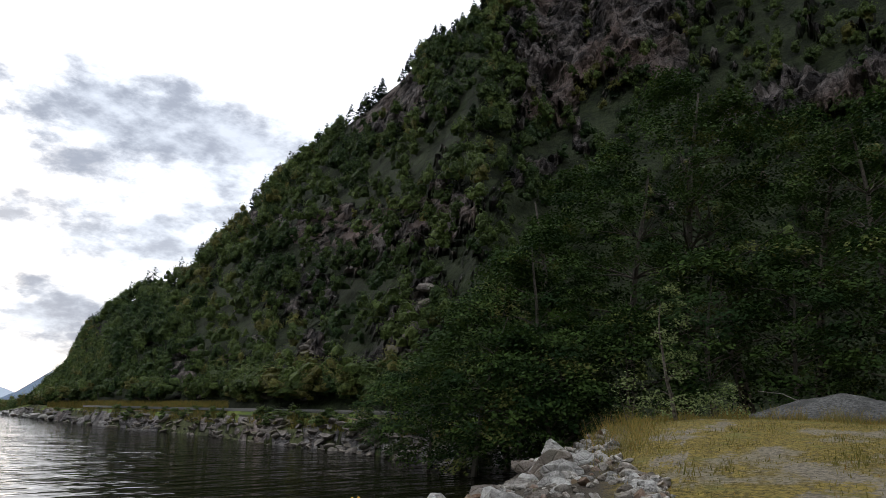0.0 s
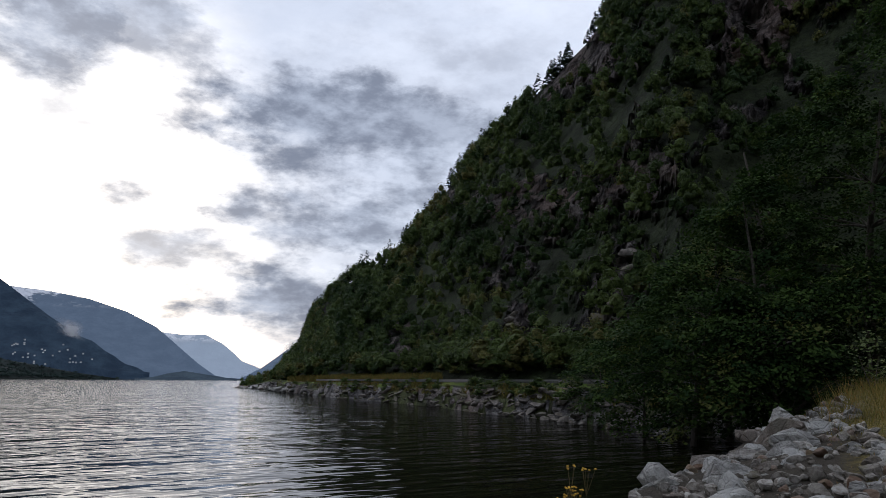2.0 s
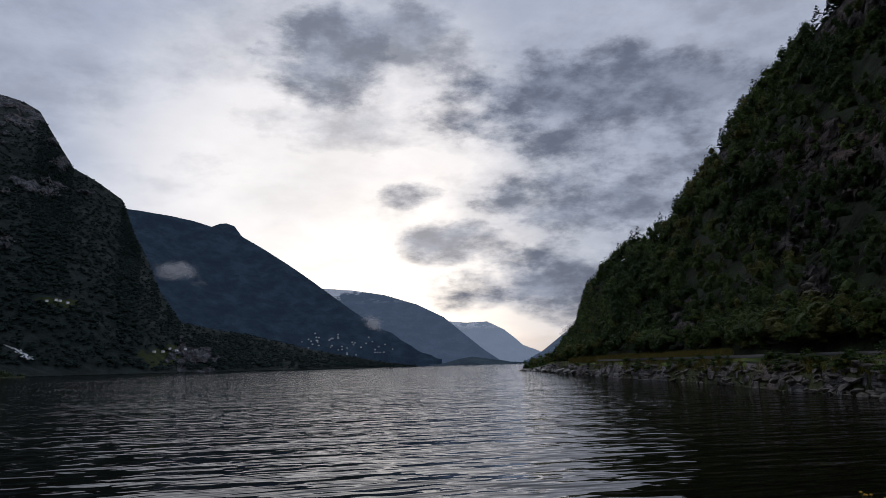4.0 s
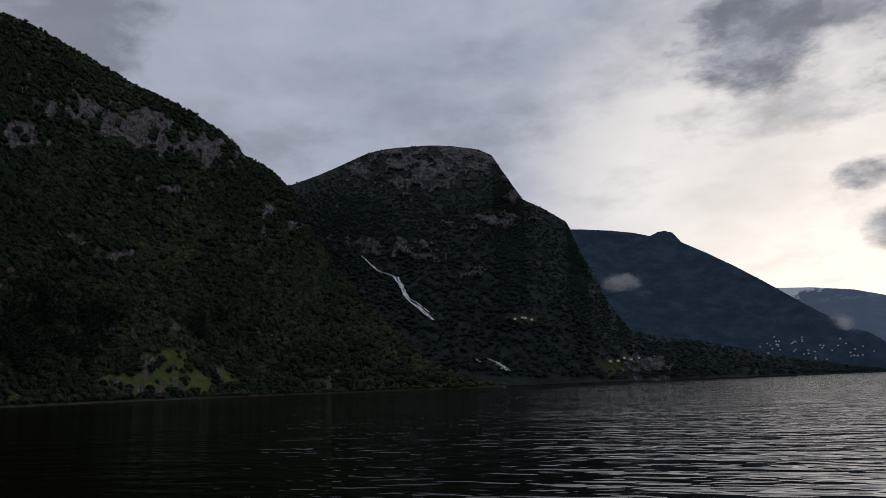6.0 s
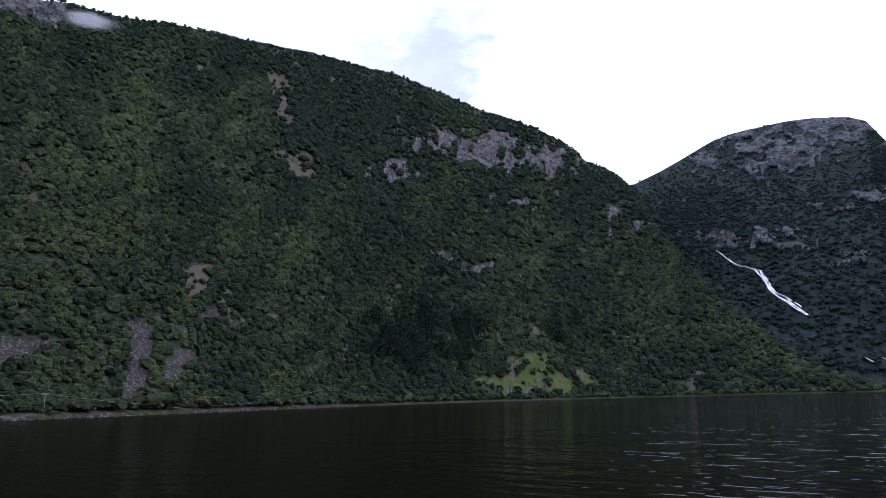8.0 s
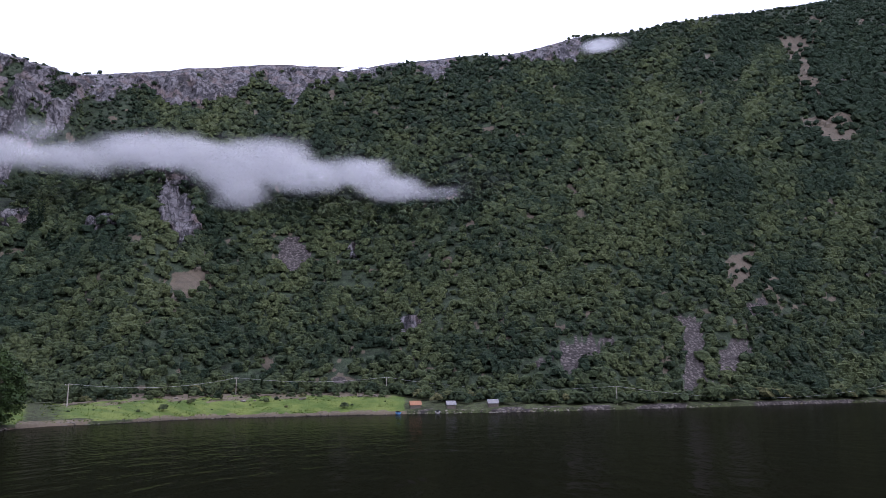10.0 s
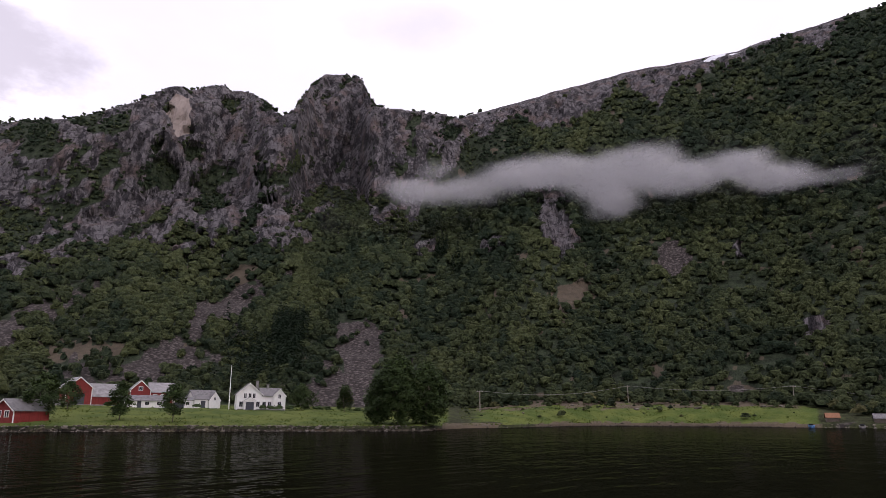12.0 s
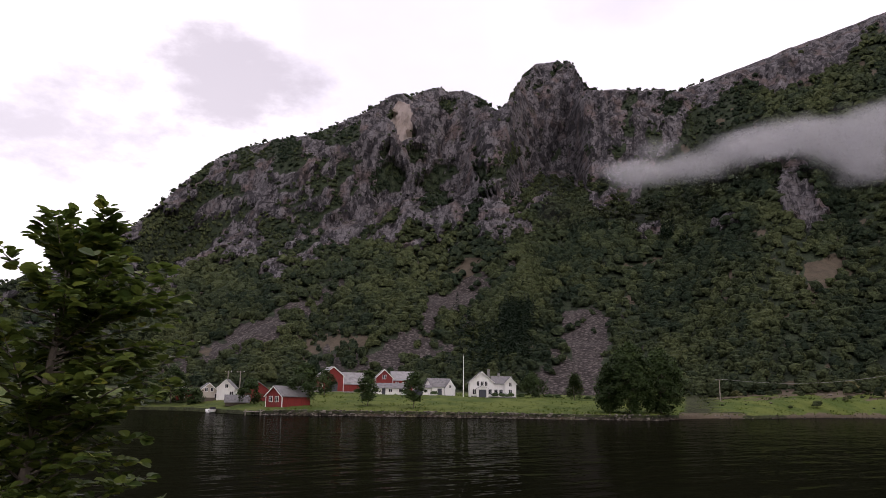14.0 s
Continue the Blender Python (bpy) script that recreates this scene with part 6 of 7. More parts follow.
# trees about the farm
L_FARM = leaf_material("leaves_farm", (0.03, 0.055, 0.015), (0.075, 0.115, 0.03), (0.13, 0.14, 0.04), 0.2, 0.65, 0.2)
FARM_TREES = [(144.2, 12, 6.6, 1.9, 900, "small round apple tree on the lawn", 0.22), (140.6, 9, 6.6, 2.1, 1000, "small round-crowned tree on the lawn by the shore", 0.25),
              (149.2, 13, 8.0, 3.6, 1500, "spreading tree beside the red boathouse", 0.2), (123.8, 5, 13.0, 4.8, 7000, "big dark broadleaf tree on the point", 0.06),
              (121.6, 5, 12.0, 4.4, 6000, "big dark broadleaf tree by the gravel landing", 0.06), (125.3, 7, 9.0, 3.0, 3000, "dark tree at the edge of the big clump", 0.08),
              (131.3, 52, 6.0, 3.2, 1300, "rounded green bush tree beside the farmhouse", 0.05), (128.0, 46, 6.0, 2.0, 900, "olive green tree before the scree", 0.1),
              (158.8, 14, 8.5, 4.2, 2200, "dark tree overhanging the shore", 0.05), (160.5, 10, 8.5, 4.6, 2200, "dark tree overhanging the shore", 0.05),
              (153.2, 16, 5.0, 2.4, 900, "bushy tree next to the boathouse", 0.1), (147.6, 40, 5.5, 2.4, 800, "tree beside the red barn", 0.15),
              (157.2, 12, 3.6, 2.0, 600, "hedge bush before the cottage", 0.02)]
for k, (a, inl, h, sp, n, label, lo) in enumerate(FARM_TREES):
    alder(farm_spot(a, inl, 0.1), h, sp, int(n * 3.2), 400 + k, L_FARM, label, leaf=0.22, name="tree", low=lo, clump=0.8, tint=(0.25, 0.25), flat=0.48)
hedge_rng = np.random.default_rng(55)
spots, hs = [], []
for k in range(900):
    a = 17 + 105 * hedge_rng.random()
    inl = float(FLAT(a)) * (0.35 + 0.75 * hedge_rng.random()) if a < 92 else float(FLAT(a)) * (0.8 + 0.35 * hedge_rng.random())
    p = farm_spot(a, inl, 0.2)
    spots.append(p[:])
    hs.append((1.5 + 4.0 * hedge_rng.random() ** 1.5) * (1.0 if a > 70 else 1.5))
for k in range(130):
    a = 94.5 + 24.5 * hedge_rng.random()
    inl = float(FLAT(a)) * (0.12 + 0.85 * hedge_rng.random() ** 0.6)
    spots.append(farm_spot(a, inl, 0.15)[:])
    hs.append(0.7 + 2.6 * hedge_rng.random() ** 2)
hs = np.array(hs)
tagged(woods("shore_bushes", np.array(spots), hs, hs * 1.4, TPL_MID, L_FAR, np.clip(0.5 + 0.25 * hedge_rng.normal(size=1030), 0, 1), hedge_rng), "bushes and young trees along the far shore", "bushes", kind="stuff")
bush_spots = [farm_spot(a, i, 0.1)[:] for a, i in ((132.2, 46), (133.0, 46), (133.6, 46), (134.2, 46.3), (141.0, 50), (139.0, 50.5), (145.0, 48), (127.0, 44), (126.2, 43), (130, 50), (129.3, 49))]
tagged(woods("hedge", np.array(bush_spots), np.full(11, 1.6), np.full(11, 3.0), TPL_MID, L_FARM, np.full(11, 0.2), hedge_rng), "clipped dark green bushes in front of the houses", "hedge", kind="stuff")


# loose stones along the far water's edge
def shore_stones():
    q = random.Random(41)
    V, F, base = [], [], 0
    for k in range(900):
        a = q.uniform(120.5, 153) if k < 520 else q.uniform(56, 119)
        o = q.uniform(-0.5, 1.3)
        p = farm_spot(a, o)
        size = q.uniform(0.25, 0.9) * (1.0 if a > 90 else 1.6)
        co, tri = SHAPES[q.randrange(12)]
        turn = np.array(Euler((q.uniform(-0.4, 0.4), q.uniform(-0.4, 0.4), q.uniform(0, 6.3))).to_matrix())
        V.append((co * [size * 1.3, size, size * 0.7]) @ turn.T + np.array([p.x, p.y, max(p.z, -0.05)]))
        F.append(tri + base)
        base += len(co)
    tagged(mesh_of("shore_stones", np.concatenate(V), np.concatenate(F), M_DARK_STONE), "dark weathered stones along the meadow's edge", "stones", kind="stuff")


shore_stones()

# boulders lying in the rough pasture
pr = random.Random(31)
for a, inl, size in ((105.4, 17, 2.6), (101.0, 20, 3.0), (104.6, 19, 1.5), (107.8, 24, 1.6), (98.2, 24, 1.8), (97.3, 27, 1.5), (96.6, 24, 2.0), (96.0, 29, 1.4), (95.4, 26, 1.7), (112.5, 26, 1.4), (110.2, 30, 1.7), (114.0, 20, 1.2)):
    ob = new("boulder", DARK_STONES[pr.randrange(12)])
    ob.matrix_basis = Matrix.Translation(farm_spot(a, inl) + Vector((0, 0, 0.12 * size))) @ pose(0, 0, 0, pr.uniform(-8, 8), pr.uniform(-8, 8), pr.uniform(0, 360)) @ Matrix.Diagonal((size, size * 0.8, size * 0.62, 1))
    tagged(ob, "grey weathered boulder lying in the rough pasture", "boulder", group="boulders in the pasture")

# short grass on the meadows
L_LAWN = leaf_material("meadow_grass", (0.058, 0.092, 0.016), (0.105, 0.135, 0.026), (0.17, 0.17, 0.04), 0.3, 0.8, 0.1)


def meadow_tufts():
    rng = np.random.default_rng(58)
    n = 22000
    a = np.where(rng.random(n) < 0.5, 94 + 25 * rng.random(n), 120 + 33 * rng.random(n))
    o = 1.4 + (FLAT(a) * 0.75) * rng.random(n) ** 1.4
    z = farm_height(a, o)
    r = SHORE(a) + o
    keep = fbm(a / 1.5, o / 4.0, 4, 99) + 0.25 * rng.normal(size=n) > -0.15
    a, r, z = a[keep], r[keep], z[keep]
    n = len(a)
    c = np.stack([-np.sin(np.radians(a)) * r, np.cos(np.radians(a)) * r, z - 0.05], 1)
    b = rng.random(n) * 2 * np.pi
    u = np.stack([np.cos(b), np.sin(b), 0 * b], 1) * (0.10 + 0.12 * rng.random(n))[:, None]
    h = (0.06 + 0.2 * rng.random(n) ** 2) * (1 + 1.2 * sharp(fbm(a / 0.9, r / 3.0, 3, 98), 0.15, 0.4))
    tip = c + np.stack([0.2 * rng.normal(size=n), 0.2 * rng.normal(size=n), h], 1)
    v = np.stack([c - u, c + u, tip], 1).reshape(-1, 3)
    tagged(mesh_of("meadow_tufts", v, np.arange(3 * n).reshape(n, 3), L_LAWN, face={"tint": np.clip(0.45 + 0.3 * rng.normal(size=n), 0, 1)}), "short green and yellowed meadow grass by the shore", "grass", kind="stuff")


meadow_tufts()

# ---------------------------------------------------------------- mist, waterfall, far houses
M_MIST = mist_material("mist", 0.6)


def mist_bank(curve_el, half, lo, hi, dist, layers, label, step=0.5, depth=14.0):
    """Low cloud hanging before the slope: a few soft billowing layers."""
    az = np.arange(lo, hi + step / 2, step)
    v = np.linspace(-1, 1, 15)
    A, V = np.meshgrid(az, v)
    verts, quads, dens, base = [], [], [], 0
    for k in range(layers):
        R = dist(A) + depth * k - depth * 0.8 * (1 - V * V) + 5 * fbm(A / 2, V * 1.5, 3, 120 + k)
        EL = curve_el(A + 0.4 * k) + half(A) * V * 1.35 + 0.25 * fbm(A / 1.5, V, 3, 130 + k)
        Z = EYE + R * np.tan(np.radians(EL))
        a = np.radians(A)
        verts.append(np.stack([-np.sin(a) * R, np.cos(a) * R, Z], -1).reshape(-1, 3))
        quads.append(grid_quads(*A.shape) + base)
        base += A.size
        w = (0.12 if hi - lo > 20 else 0.5) * (hi - lo)
        end = sharp(A, lo, lo + w) * sharp(A, hi, hi - w)
        dens.append(((1 - V * V) ** 1.3 * end).ravel())
    ob = mesh_of("mist", np.concatenate(verts), np.concatenate(quads), M_MIST, point={"thickness": np.concatenate(dens)}, smooth=True)
    return tagged(ob, label, "mist", kind="stuff")


# the large bank: rounded puffs that run into one another
PUFFS = [(122.8, 17.8, 2.9, 1.52, 1), (120.9, 19.5, 2.0, 0.8, 0.6), (118.5, 17.8, 3.5, 1.26, 0.9), (114.2, 18.8, 3.6, 1.44, 1), (110.9, 19.1, 3.6, 1.61, 1), (107.1, 18.4, 3.8, 2.45, 1), (106.3, 16.5, 2.0, 1.7, 0.95), (103.8, 19.2, 3.5, 1.99, 1), (100.9, 17.9, 3.4, 1.49, 1), (96.6, 18.4, 2.6, 1.37, 1), (94.3, 17.2, 2.7, 1.19, 0.9), (90.8, 16.7, 2.9, 0.75, 0.55)]


def large_mist():
    az, el = np.arange(84, 131, 0.25), np.arange(12.0, 22.6, 0.25)
    A, E = np.meshgrid(az, el)
    verts, quads, dens, base = [], [], [], 0
    for k in range(5):
        D = 0 * A
        aw = A + 1.3 * fbm(A / 2.2, E / 1.4, 4, 140 + k) + 0.15 * (k - 2)
        ew = E + 0.8 * fbm(A / 2.2, E / 1.4, 4, 150 + k) + 0.05 * (k - 2)
        for a, e, ra, re, w in PUFFS:
            q = np.clip(1 - np.hypot((aw - a) / (1.35 * ra), (ew - e) / (1.1 * re)), 0, 1)
            D = 1 - (1 - D) * (1 - w * sharp(q, 0, 0.75))
        R = np.interp(A, [86, 100, 112, 129], [425, 435, 462, 480]) + 10 * k - 16 * D + 5 * fbm(A / 2, E / 1.5, 3, 120 + k)
        a = np.radians(A)
        verts.append(np.stack([-np.sin(a) * R, np.cos(a) * R, EYE + R * np.tan(np.radians(E))], -1).reshape(-1, 3))
        quads.append(grid_quads(*A.shape) + base)
        base += A.size
        dens.append(D.ravel())
    ob = mesh_of("mist", np.concatenate(verts), np.concatenate(quads), mist_material("mist_bank", 0.4, 1.4, 0.05, 1.45), point={"thickness": np.concatenate(dens)}, smooth=True)
    tagged(ob, "white mist bank drifting across the mountainside", "mist", kind="stuff")


large_mist()
mist_bank(curve_of([(73, 27.3), (79, 27.3)]), lambda a: 0.45 + 0 * a, 73.4, 78.6, lambda a: 760 + 0 * a, 3, "small wisp of mist on the ridge", 0.25)
mist_bank(curve_of([(3, 6.6), (5, 7.6), (7.6, 7.4)]), lambda a: 0.65 + 0 * a, 3.0, 8.0, lambda a: 2400 + 0 * a, 3, "wisp of mist before the blue mountain", 0.2, 30)
mist_bank(curve_of([(-10.4, 3.3), (-8.4, 3.6)]), lambda a: 0.5 + 0 * a, -10.6, -8.4, lambda a: 2800 + 0 * a, 3, "small white cloud against the far mountain", 0.1, 30)
mist_bank(curve_of([(-27, 3.2), (-25.2, 2.7), (-24.3, 2.2)]), lambda a: 0.35 + 0 * a, -27, -24, lambda a: 3800 + 0 * a, 3, "white cloud on the far ridge", 0.1, 30)


def foam():
    m, nt, b = plain("falling_water", 0.7, 0.3)
    p = place(nt)
    f = fuzz(nt, squeezed(nt, p, 1, 1, 0.25), 0.12, 5.0, 0.65)
    nt.links.new(blend(nt, ramp(nt, f, 0.3, 0.6), (0.35, 0.37, 0.38), (0.85, 0.87, 0.88)), b.inputs["Base Color"])
    return m


M_FOAM = foam()


def waterfall(points, width, strands, seed, label):
    """Braided white water down the rock: several thin ribbons that follow the slope."""
    root = tagged(empty("waterfall", DOME.locate(*points[-1])), label, "waterfall")
    rng = random.Random(seed)
    path = [DOME.locate(a, e) for a, e in points]
    for k in range(strands):
        t0 = 0.0 if k < 2 else rng.uniform(0.1, 0.55)
        t1 = 1.0 if k < 2 else rng.uniform(t0 + 0.25, 1.0)
        n = 40
        bm = bmesh.new()
        rows = []
        for i in range(n + 1):
            t = t0 + (t1 - t0) * i / n
            x = t * (len(path) - 1)
            j = min(int(x), len(path) - 2)
            p = path[j].lerp(path[j + 1], x - j)
            toward = Vector((-p.x, -p.y, 0)).normalized()
            side = Vector((-toward.y, toward.x, 0))
            w = width * (0.15 + 0.45 * t) * max(0.08, 0.45 + 0.9 * noise.noise(Vector((i * 0.7, k * 3.1, seed)))) * (1.0 if k < 2 else 0.6)
            shift = width * (0.12 + 1.1 * t) * 0.7 * (1.3 * noise.noise(Vector((i * 0.22, k * 7.7, seed + 2))) + (k - strands / 2) * 0.22)
            c = p + toward * 16 + side * shift + Vector((0, 0, 6))
            rows.append([bm.verts.new(c - side * w / 2), bm.verts.new(c + toward * w * 0.3), bm.verts.new(c + side * w / 2)])
        for a, b in zip(rows, rows[1:]):
            for q in (0, 1):
                bm.faces.new((a[q], a[q + 1], b[q + 1], b[q]))
        ob = part("strand", bm, M_FOAM, root)
        ob.matrix_parent_inverse = Matrix.Translation(root.location).inverted()


waterfall([(26.2, 10.25), (24.9, 9.1), (23.4, 8.5), (22.5, 6.9), (20.35, 4.75)], 12.0, 7, 1, "long white waterfall braiding down the mountainside")
waterfall([(16.4, 1.8), (15.6, 1.4), (14.6, 0.6)], 11.0, 5, 2, "short white cascade near the shore")
waterfall([(17.3, 1.7), (16.9, 1.45)], 7.0, 2, 3, "small white cascade beside the other")


def far_house_mesh():
    bm = bmesh.new()
    w, d, e, r = 5.0, 4.0, 4.5, 7.5
    box(bm, -w, w, -d, d, -3, e)
    return bm


def far_houses():
    bm = far_house_mesh()
    wall = bpy.data.meshes.new("wall")
    bm.to_mesh(wall)
    bm.free()
    wall.materials.append(P_WHITE)
    bm = bmesh.new()
    a, b = ([bm.verts.new((x, y, z)) for y, z in ((-4.6, 4.2), (0, 7.6), (4.6, 4.2))] for x in (-5.5, 5.5))
    for f in ((a[0], a[1], b[1], b[0]), (a[1], a[2], b[2], b[1]), (a[2], a[0], b[0], b[2]), a[::-1], b):
        bm.faces.new(f)
    bmesh.ops.recalc_face_normals(bm, faces=bm.faces)
    roof = bpy.data.meshes.new("roof")
    bm.to_mesh(roof)
    bm.free()
    roof.materials.append(P_SLATE)
    q = random.Random(21)
    places = [(BLUE, -3.5 - 8.0 * q.random(), 0.7 + 1.6 * q.random(), 0.5) for _ in range(46)]
    places += [(BLUE, -7.0 + 2.2 * q.random(), 2.0 + 0.6 * q.random(), 0.55) for _ in range(10)]
    places += [(DOME, a, e, 0.5) for a, e in ((13.4, 4.95), (13.1, 5.0), (12.7, 4.9), (14.0, 4.9), (5.2, 1.5), (5.7, 1.6), (6.2, 1.45), (4.6, 1.6), (6.8, 1.4))]
    for sl, a, e, s in places:
        if sl is BLUE and e > np.interp(a, [-12, -9.5, -3], [0.9, 2.4, 4]):
            continue
        p = sl.locate(a, e)
        root = empty("house", p + Vector((-p.x, -p.y, 0)).normalized() * 14)
        root.matrix_basis = Matrix.Translation(root.location) @ pose(0, 0, 0, 0, 0, a + q.uniform(-40, 40)) @ Matrix.Diagonal((s, s, s, 1))
        tagged(root, "distant white house in a hillside village", "house", group="village across the fjord")
        for nm, me in (("wall", wall), ("roof", roof)):
            o = new(nm, me)
            o.parent = root


far_houses()

# broken rock standing out of the near slope
br = random.Random(15)
for a, e, s, n in ((-42.8, 4.6, 2.6, 3), (-41.5, 3.0, 2.2, 3), (-51.8, 9.0, 2.0, 6), (-52.8, 8.0, 1.8, 5), (-49.7, 4.6, 1.8, 5), (-39.8, 1.6, 1.6, 2), (-33.6, 3.4, 2.4, 3)):
    for k in range(n):
        p = NEAR.locate(a + br.gauss(0, 0.7) * (n > 1), e + br.gauss(0, 0.55))
        q = s * br.uniform(0.5, 1.1)
        ob = new("boulder", DARK_STONES[br.randrange(12)])
        ob.matrix_basis = Matrix.Translation(p + Vector((-p.x, -p.y, 0)).normalized() * (0.3 + 0.25 * q)) @ pose(0, 0, 0, br.uniform(-15, 25), br.uniform(-15, 25), br.uniform(0, 360)) @ Matrix.Diagonal((q * 1.35, q * 1.1, q * 0.62, 1))
        tagged(ob, "broken grey boulder lying on the wooded slope", "boulder", group="boulders on the slope")


# ---------------------------------------------------------------- grass, weeds and flowers on the bank
L_GRASS = leaf_material("dry_grass", (0.09, 0.10, 0.022), (0.28, 0.225, 0.06), (0.34, 0.20, 0.06), 0.25, 0.7, 0.15)


def blades(name, spots, heights, lean, width, tint, label, seed):
    rng = np.random.default_rng(seed)
    n = len(spots)
    a = rng.random(n) * 2 * np.pi
    u = np.stack([np.cos(a), np.sin(a), 0 * a], 1) * width[:, None]
    b = rng.random(n) * 2 * np.pi
    tip = spots + np.stack([np.cos(b) * lean * heights, np.sin(b) * lean * heights, heights], 1)
    v = np.stack([spots - u, spots + u, tip], 1).reshape(-1, 3)
    return tagged(mesh_of(name, v, np.arange(3 * n).reshape(n, 3), L_GRASS, face={"tint": tint}), label, "grass", kind="stuff")


def polar_xyz(a, r, z):
    return np.stack([-np.sin(np.radians(a)) * r, np.cos(np.radians(a)) * r, z], 1)


def bank_grass():
    rng = np.random.default_rng(91)
    n = 34000
    a = -94 + 31.5 * rng.random(n)
    r = 6 + 26 * rng.random(n) ** 0.8
    xy = polar_xyz(a, r, 0 * a)
    keep = (fbm(xy[:, 0] / 1.8, xy[:, 1] / 1.8, 5, 75) + 0.3 * rng.normal(size=n) > -0.05) & ((a < -65.5 + 2.2 * fbm(r / 3, r * 0, 3, 41) + 0.8 * rng.normal(size=n)) | (r > 22))
    a, r = a[keep], r[keep]
    h = (0.02 + 0.06 * rng.random(len(a)) ** 2) * (1 + 1.6 * sharp(fbm(a / 2, r / 2, 3, 78), 0.1, 0.4))
    sp = polar_xyz(a, r, bank_z(a, r) - 0.02)
    blades("grass", sp, h, 0.35, 0.006 + 0.010 * rng.random(len(a)), np.clip(0.55 + 0.25 * rng.normal(size=len(a)), 0, 1), "short yellow-green grass on the bank", 92)
    # tall tufts at the rim, below the sapling and by the stones
    n = 7000
    a = np.concatenate([rng.normal(-66.6, 1.9, 2000), -66 - 20 * rng.random(n - 2000) ** 1.0])
    r = np.concatenate([15 + 11 * rng.random(2000) ** 0.6, 25.5 + 3.5 * rng.random(n - 2000)])
    h = np.concatenate([0.10 + 0.40 * rng.random(2000), 0.10 + 0.36 * rng.random(n - 2000)]) * (0.35 + 1.1 * sharp(fbm(a / 1.2, r / 1.5, 3, 47), -0.15, 0.35))
    sp = polar_xyz(a, r, bank_z(a, r) - 0.02)
    blades("tall_grass", sp, h, 0.45, 0.005 + 0.006 * rng.random(n), np.clip(0.7 + 0.25 * rng.normal(size=n), 0, 1), "tall straw-coloured grass at the edge of the bank", 93)
    # meadow strip behind the shore road
    n = 22000
    a = -37 + 12.0 * rng.random(n)
    r = N_SHORE(a) + 11.5 + 6 * rng.random(n)
    z = np.interp(r - N_SHORE(a), [11, 12, 13.5, 18], [2.75, 2.9, 3.2, 3.7])
    blades("meadow_grass", polar_xyz(a, r, z), 0.5 + 0.7 * rng.random(n), 0.3, np.full(n, 0.06), np.clip(0.62 + 0.25 * rng.normal(size=n), 0, 1), "yellowed meadow strip behind the road", 94)
    n = 9000
    a = -60 + 36 * rng.random(n)
    r = N_SHORE(a) + 2.2 + 3 * rng.random(n)
    keep = fbm(a / 1.2, r / 3, 3, 79) > 0.05
    a, r = a[keep], r[keep]
    z = np.interp(r - N_SHORE(a), [0.6, 2.2, 4.0, 5.0], [0.5, 1.5, 2.4, 2.7])
    blades("verge_grass", polar_xyz(a, r, z), 0.3 + 0.5 * rng.random(len(a)), 0.4, np.full(len(a), 0.04), np.clip(0.45 + 0.3 * rng.normal(size=len(a)), 0, 1), "green and yellow weeds on the embankment", 95)
    # green bushes between the stones of the embankment
    n = 90
    a = -59 + 34 * rng.random(n)
    r = N_SHORE(a) + 1.5 + 3.2 * rng.random(n)
    z = np.interp(r - N_SHORE(a), [0.6, 2.2, 4.0, 5.0], [0.4, 1.4, 2.3, 2.6])
    h = 0.7 + 1.1 * rng.random(n)
    tagged(woods("verge_bushes", polar_xyz(a, r, z - 0.15), h, h * 1.5, TPL_NEAR, L_NEAR, np.clip(0.6 + 0.25 * rng.normal(size=n), 0, 1), rng), "small green bushes on the rocky embankment", "bushes", kind="stuff")
    # roadside trees at the foot of the slope
    n = 330
    a = -58 + 33 * rng.random(n)
    r = N_SHORE(a) + 13.5 + 7 * rng.random(n)
    keep = ~((a > -37) & (a < -27.5) & (r < N_SHORE(a) + 18.5))
    a, r = a[keep], r[keep]
    h = 2.2 + 3.6 * rng.random(len(a))
    tagged(woods("roadside_trees", polar_xyz(a, r, 3.1 + 0.1 * (r - N_SHORE(a) - 13)), h, h * 1.15, TPL_NEAR, L_NEAR, np.clip(0.72 + 0.22 * rng.normal(size=len(a)), 0, 1), rng), "light green young trees along the road", "trees", kind="stuff")


bank_grass()


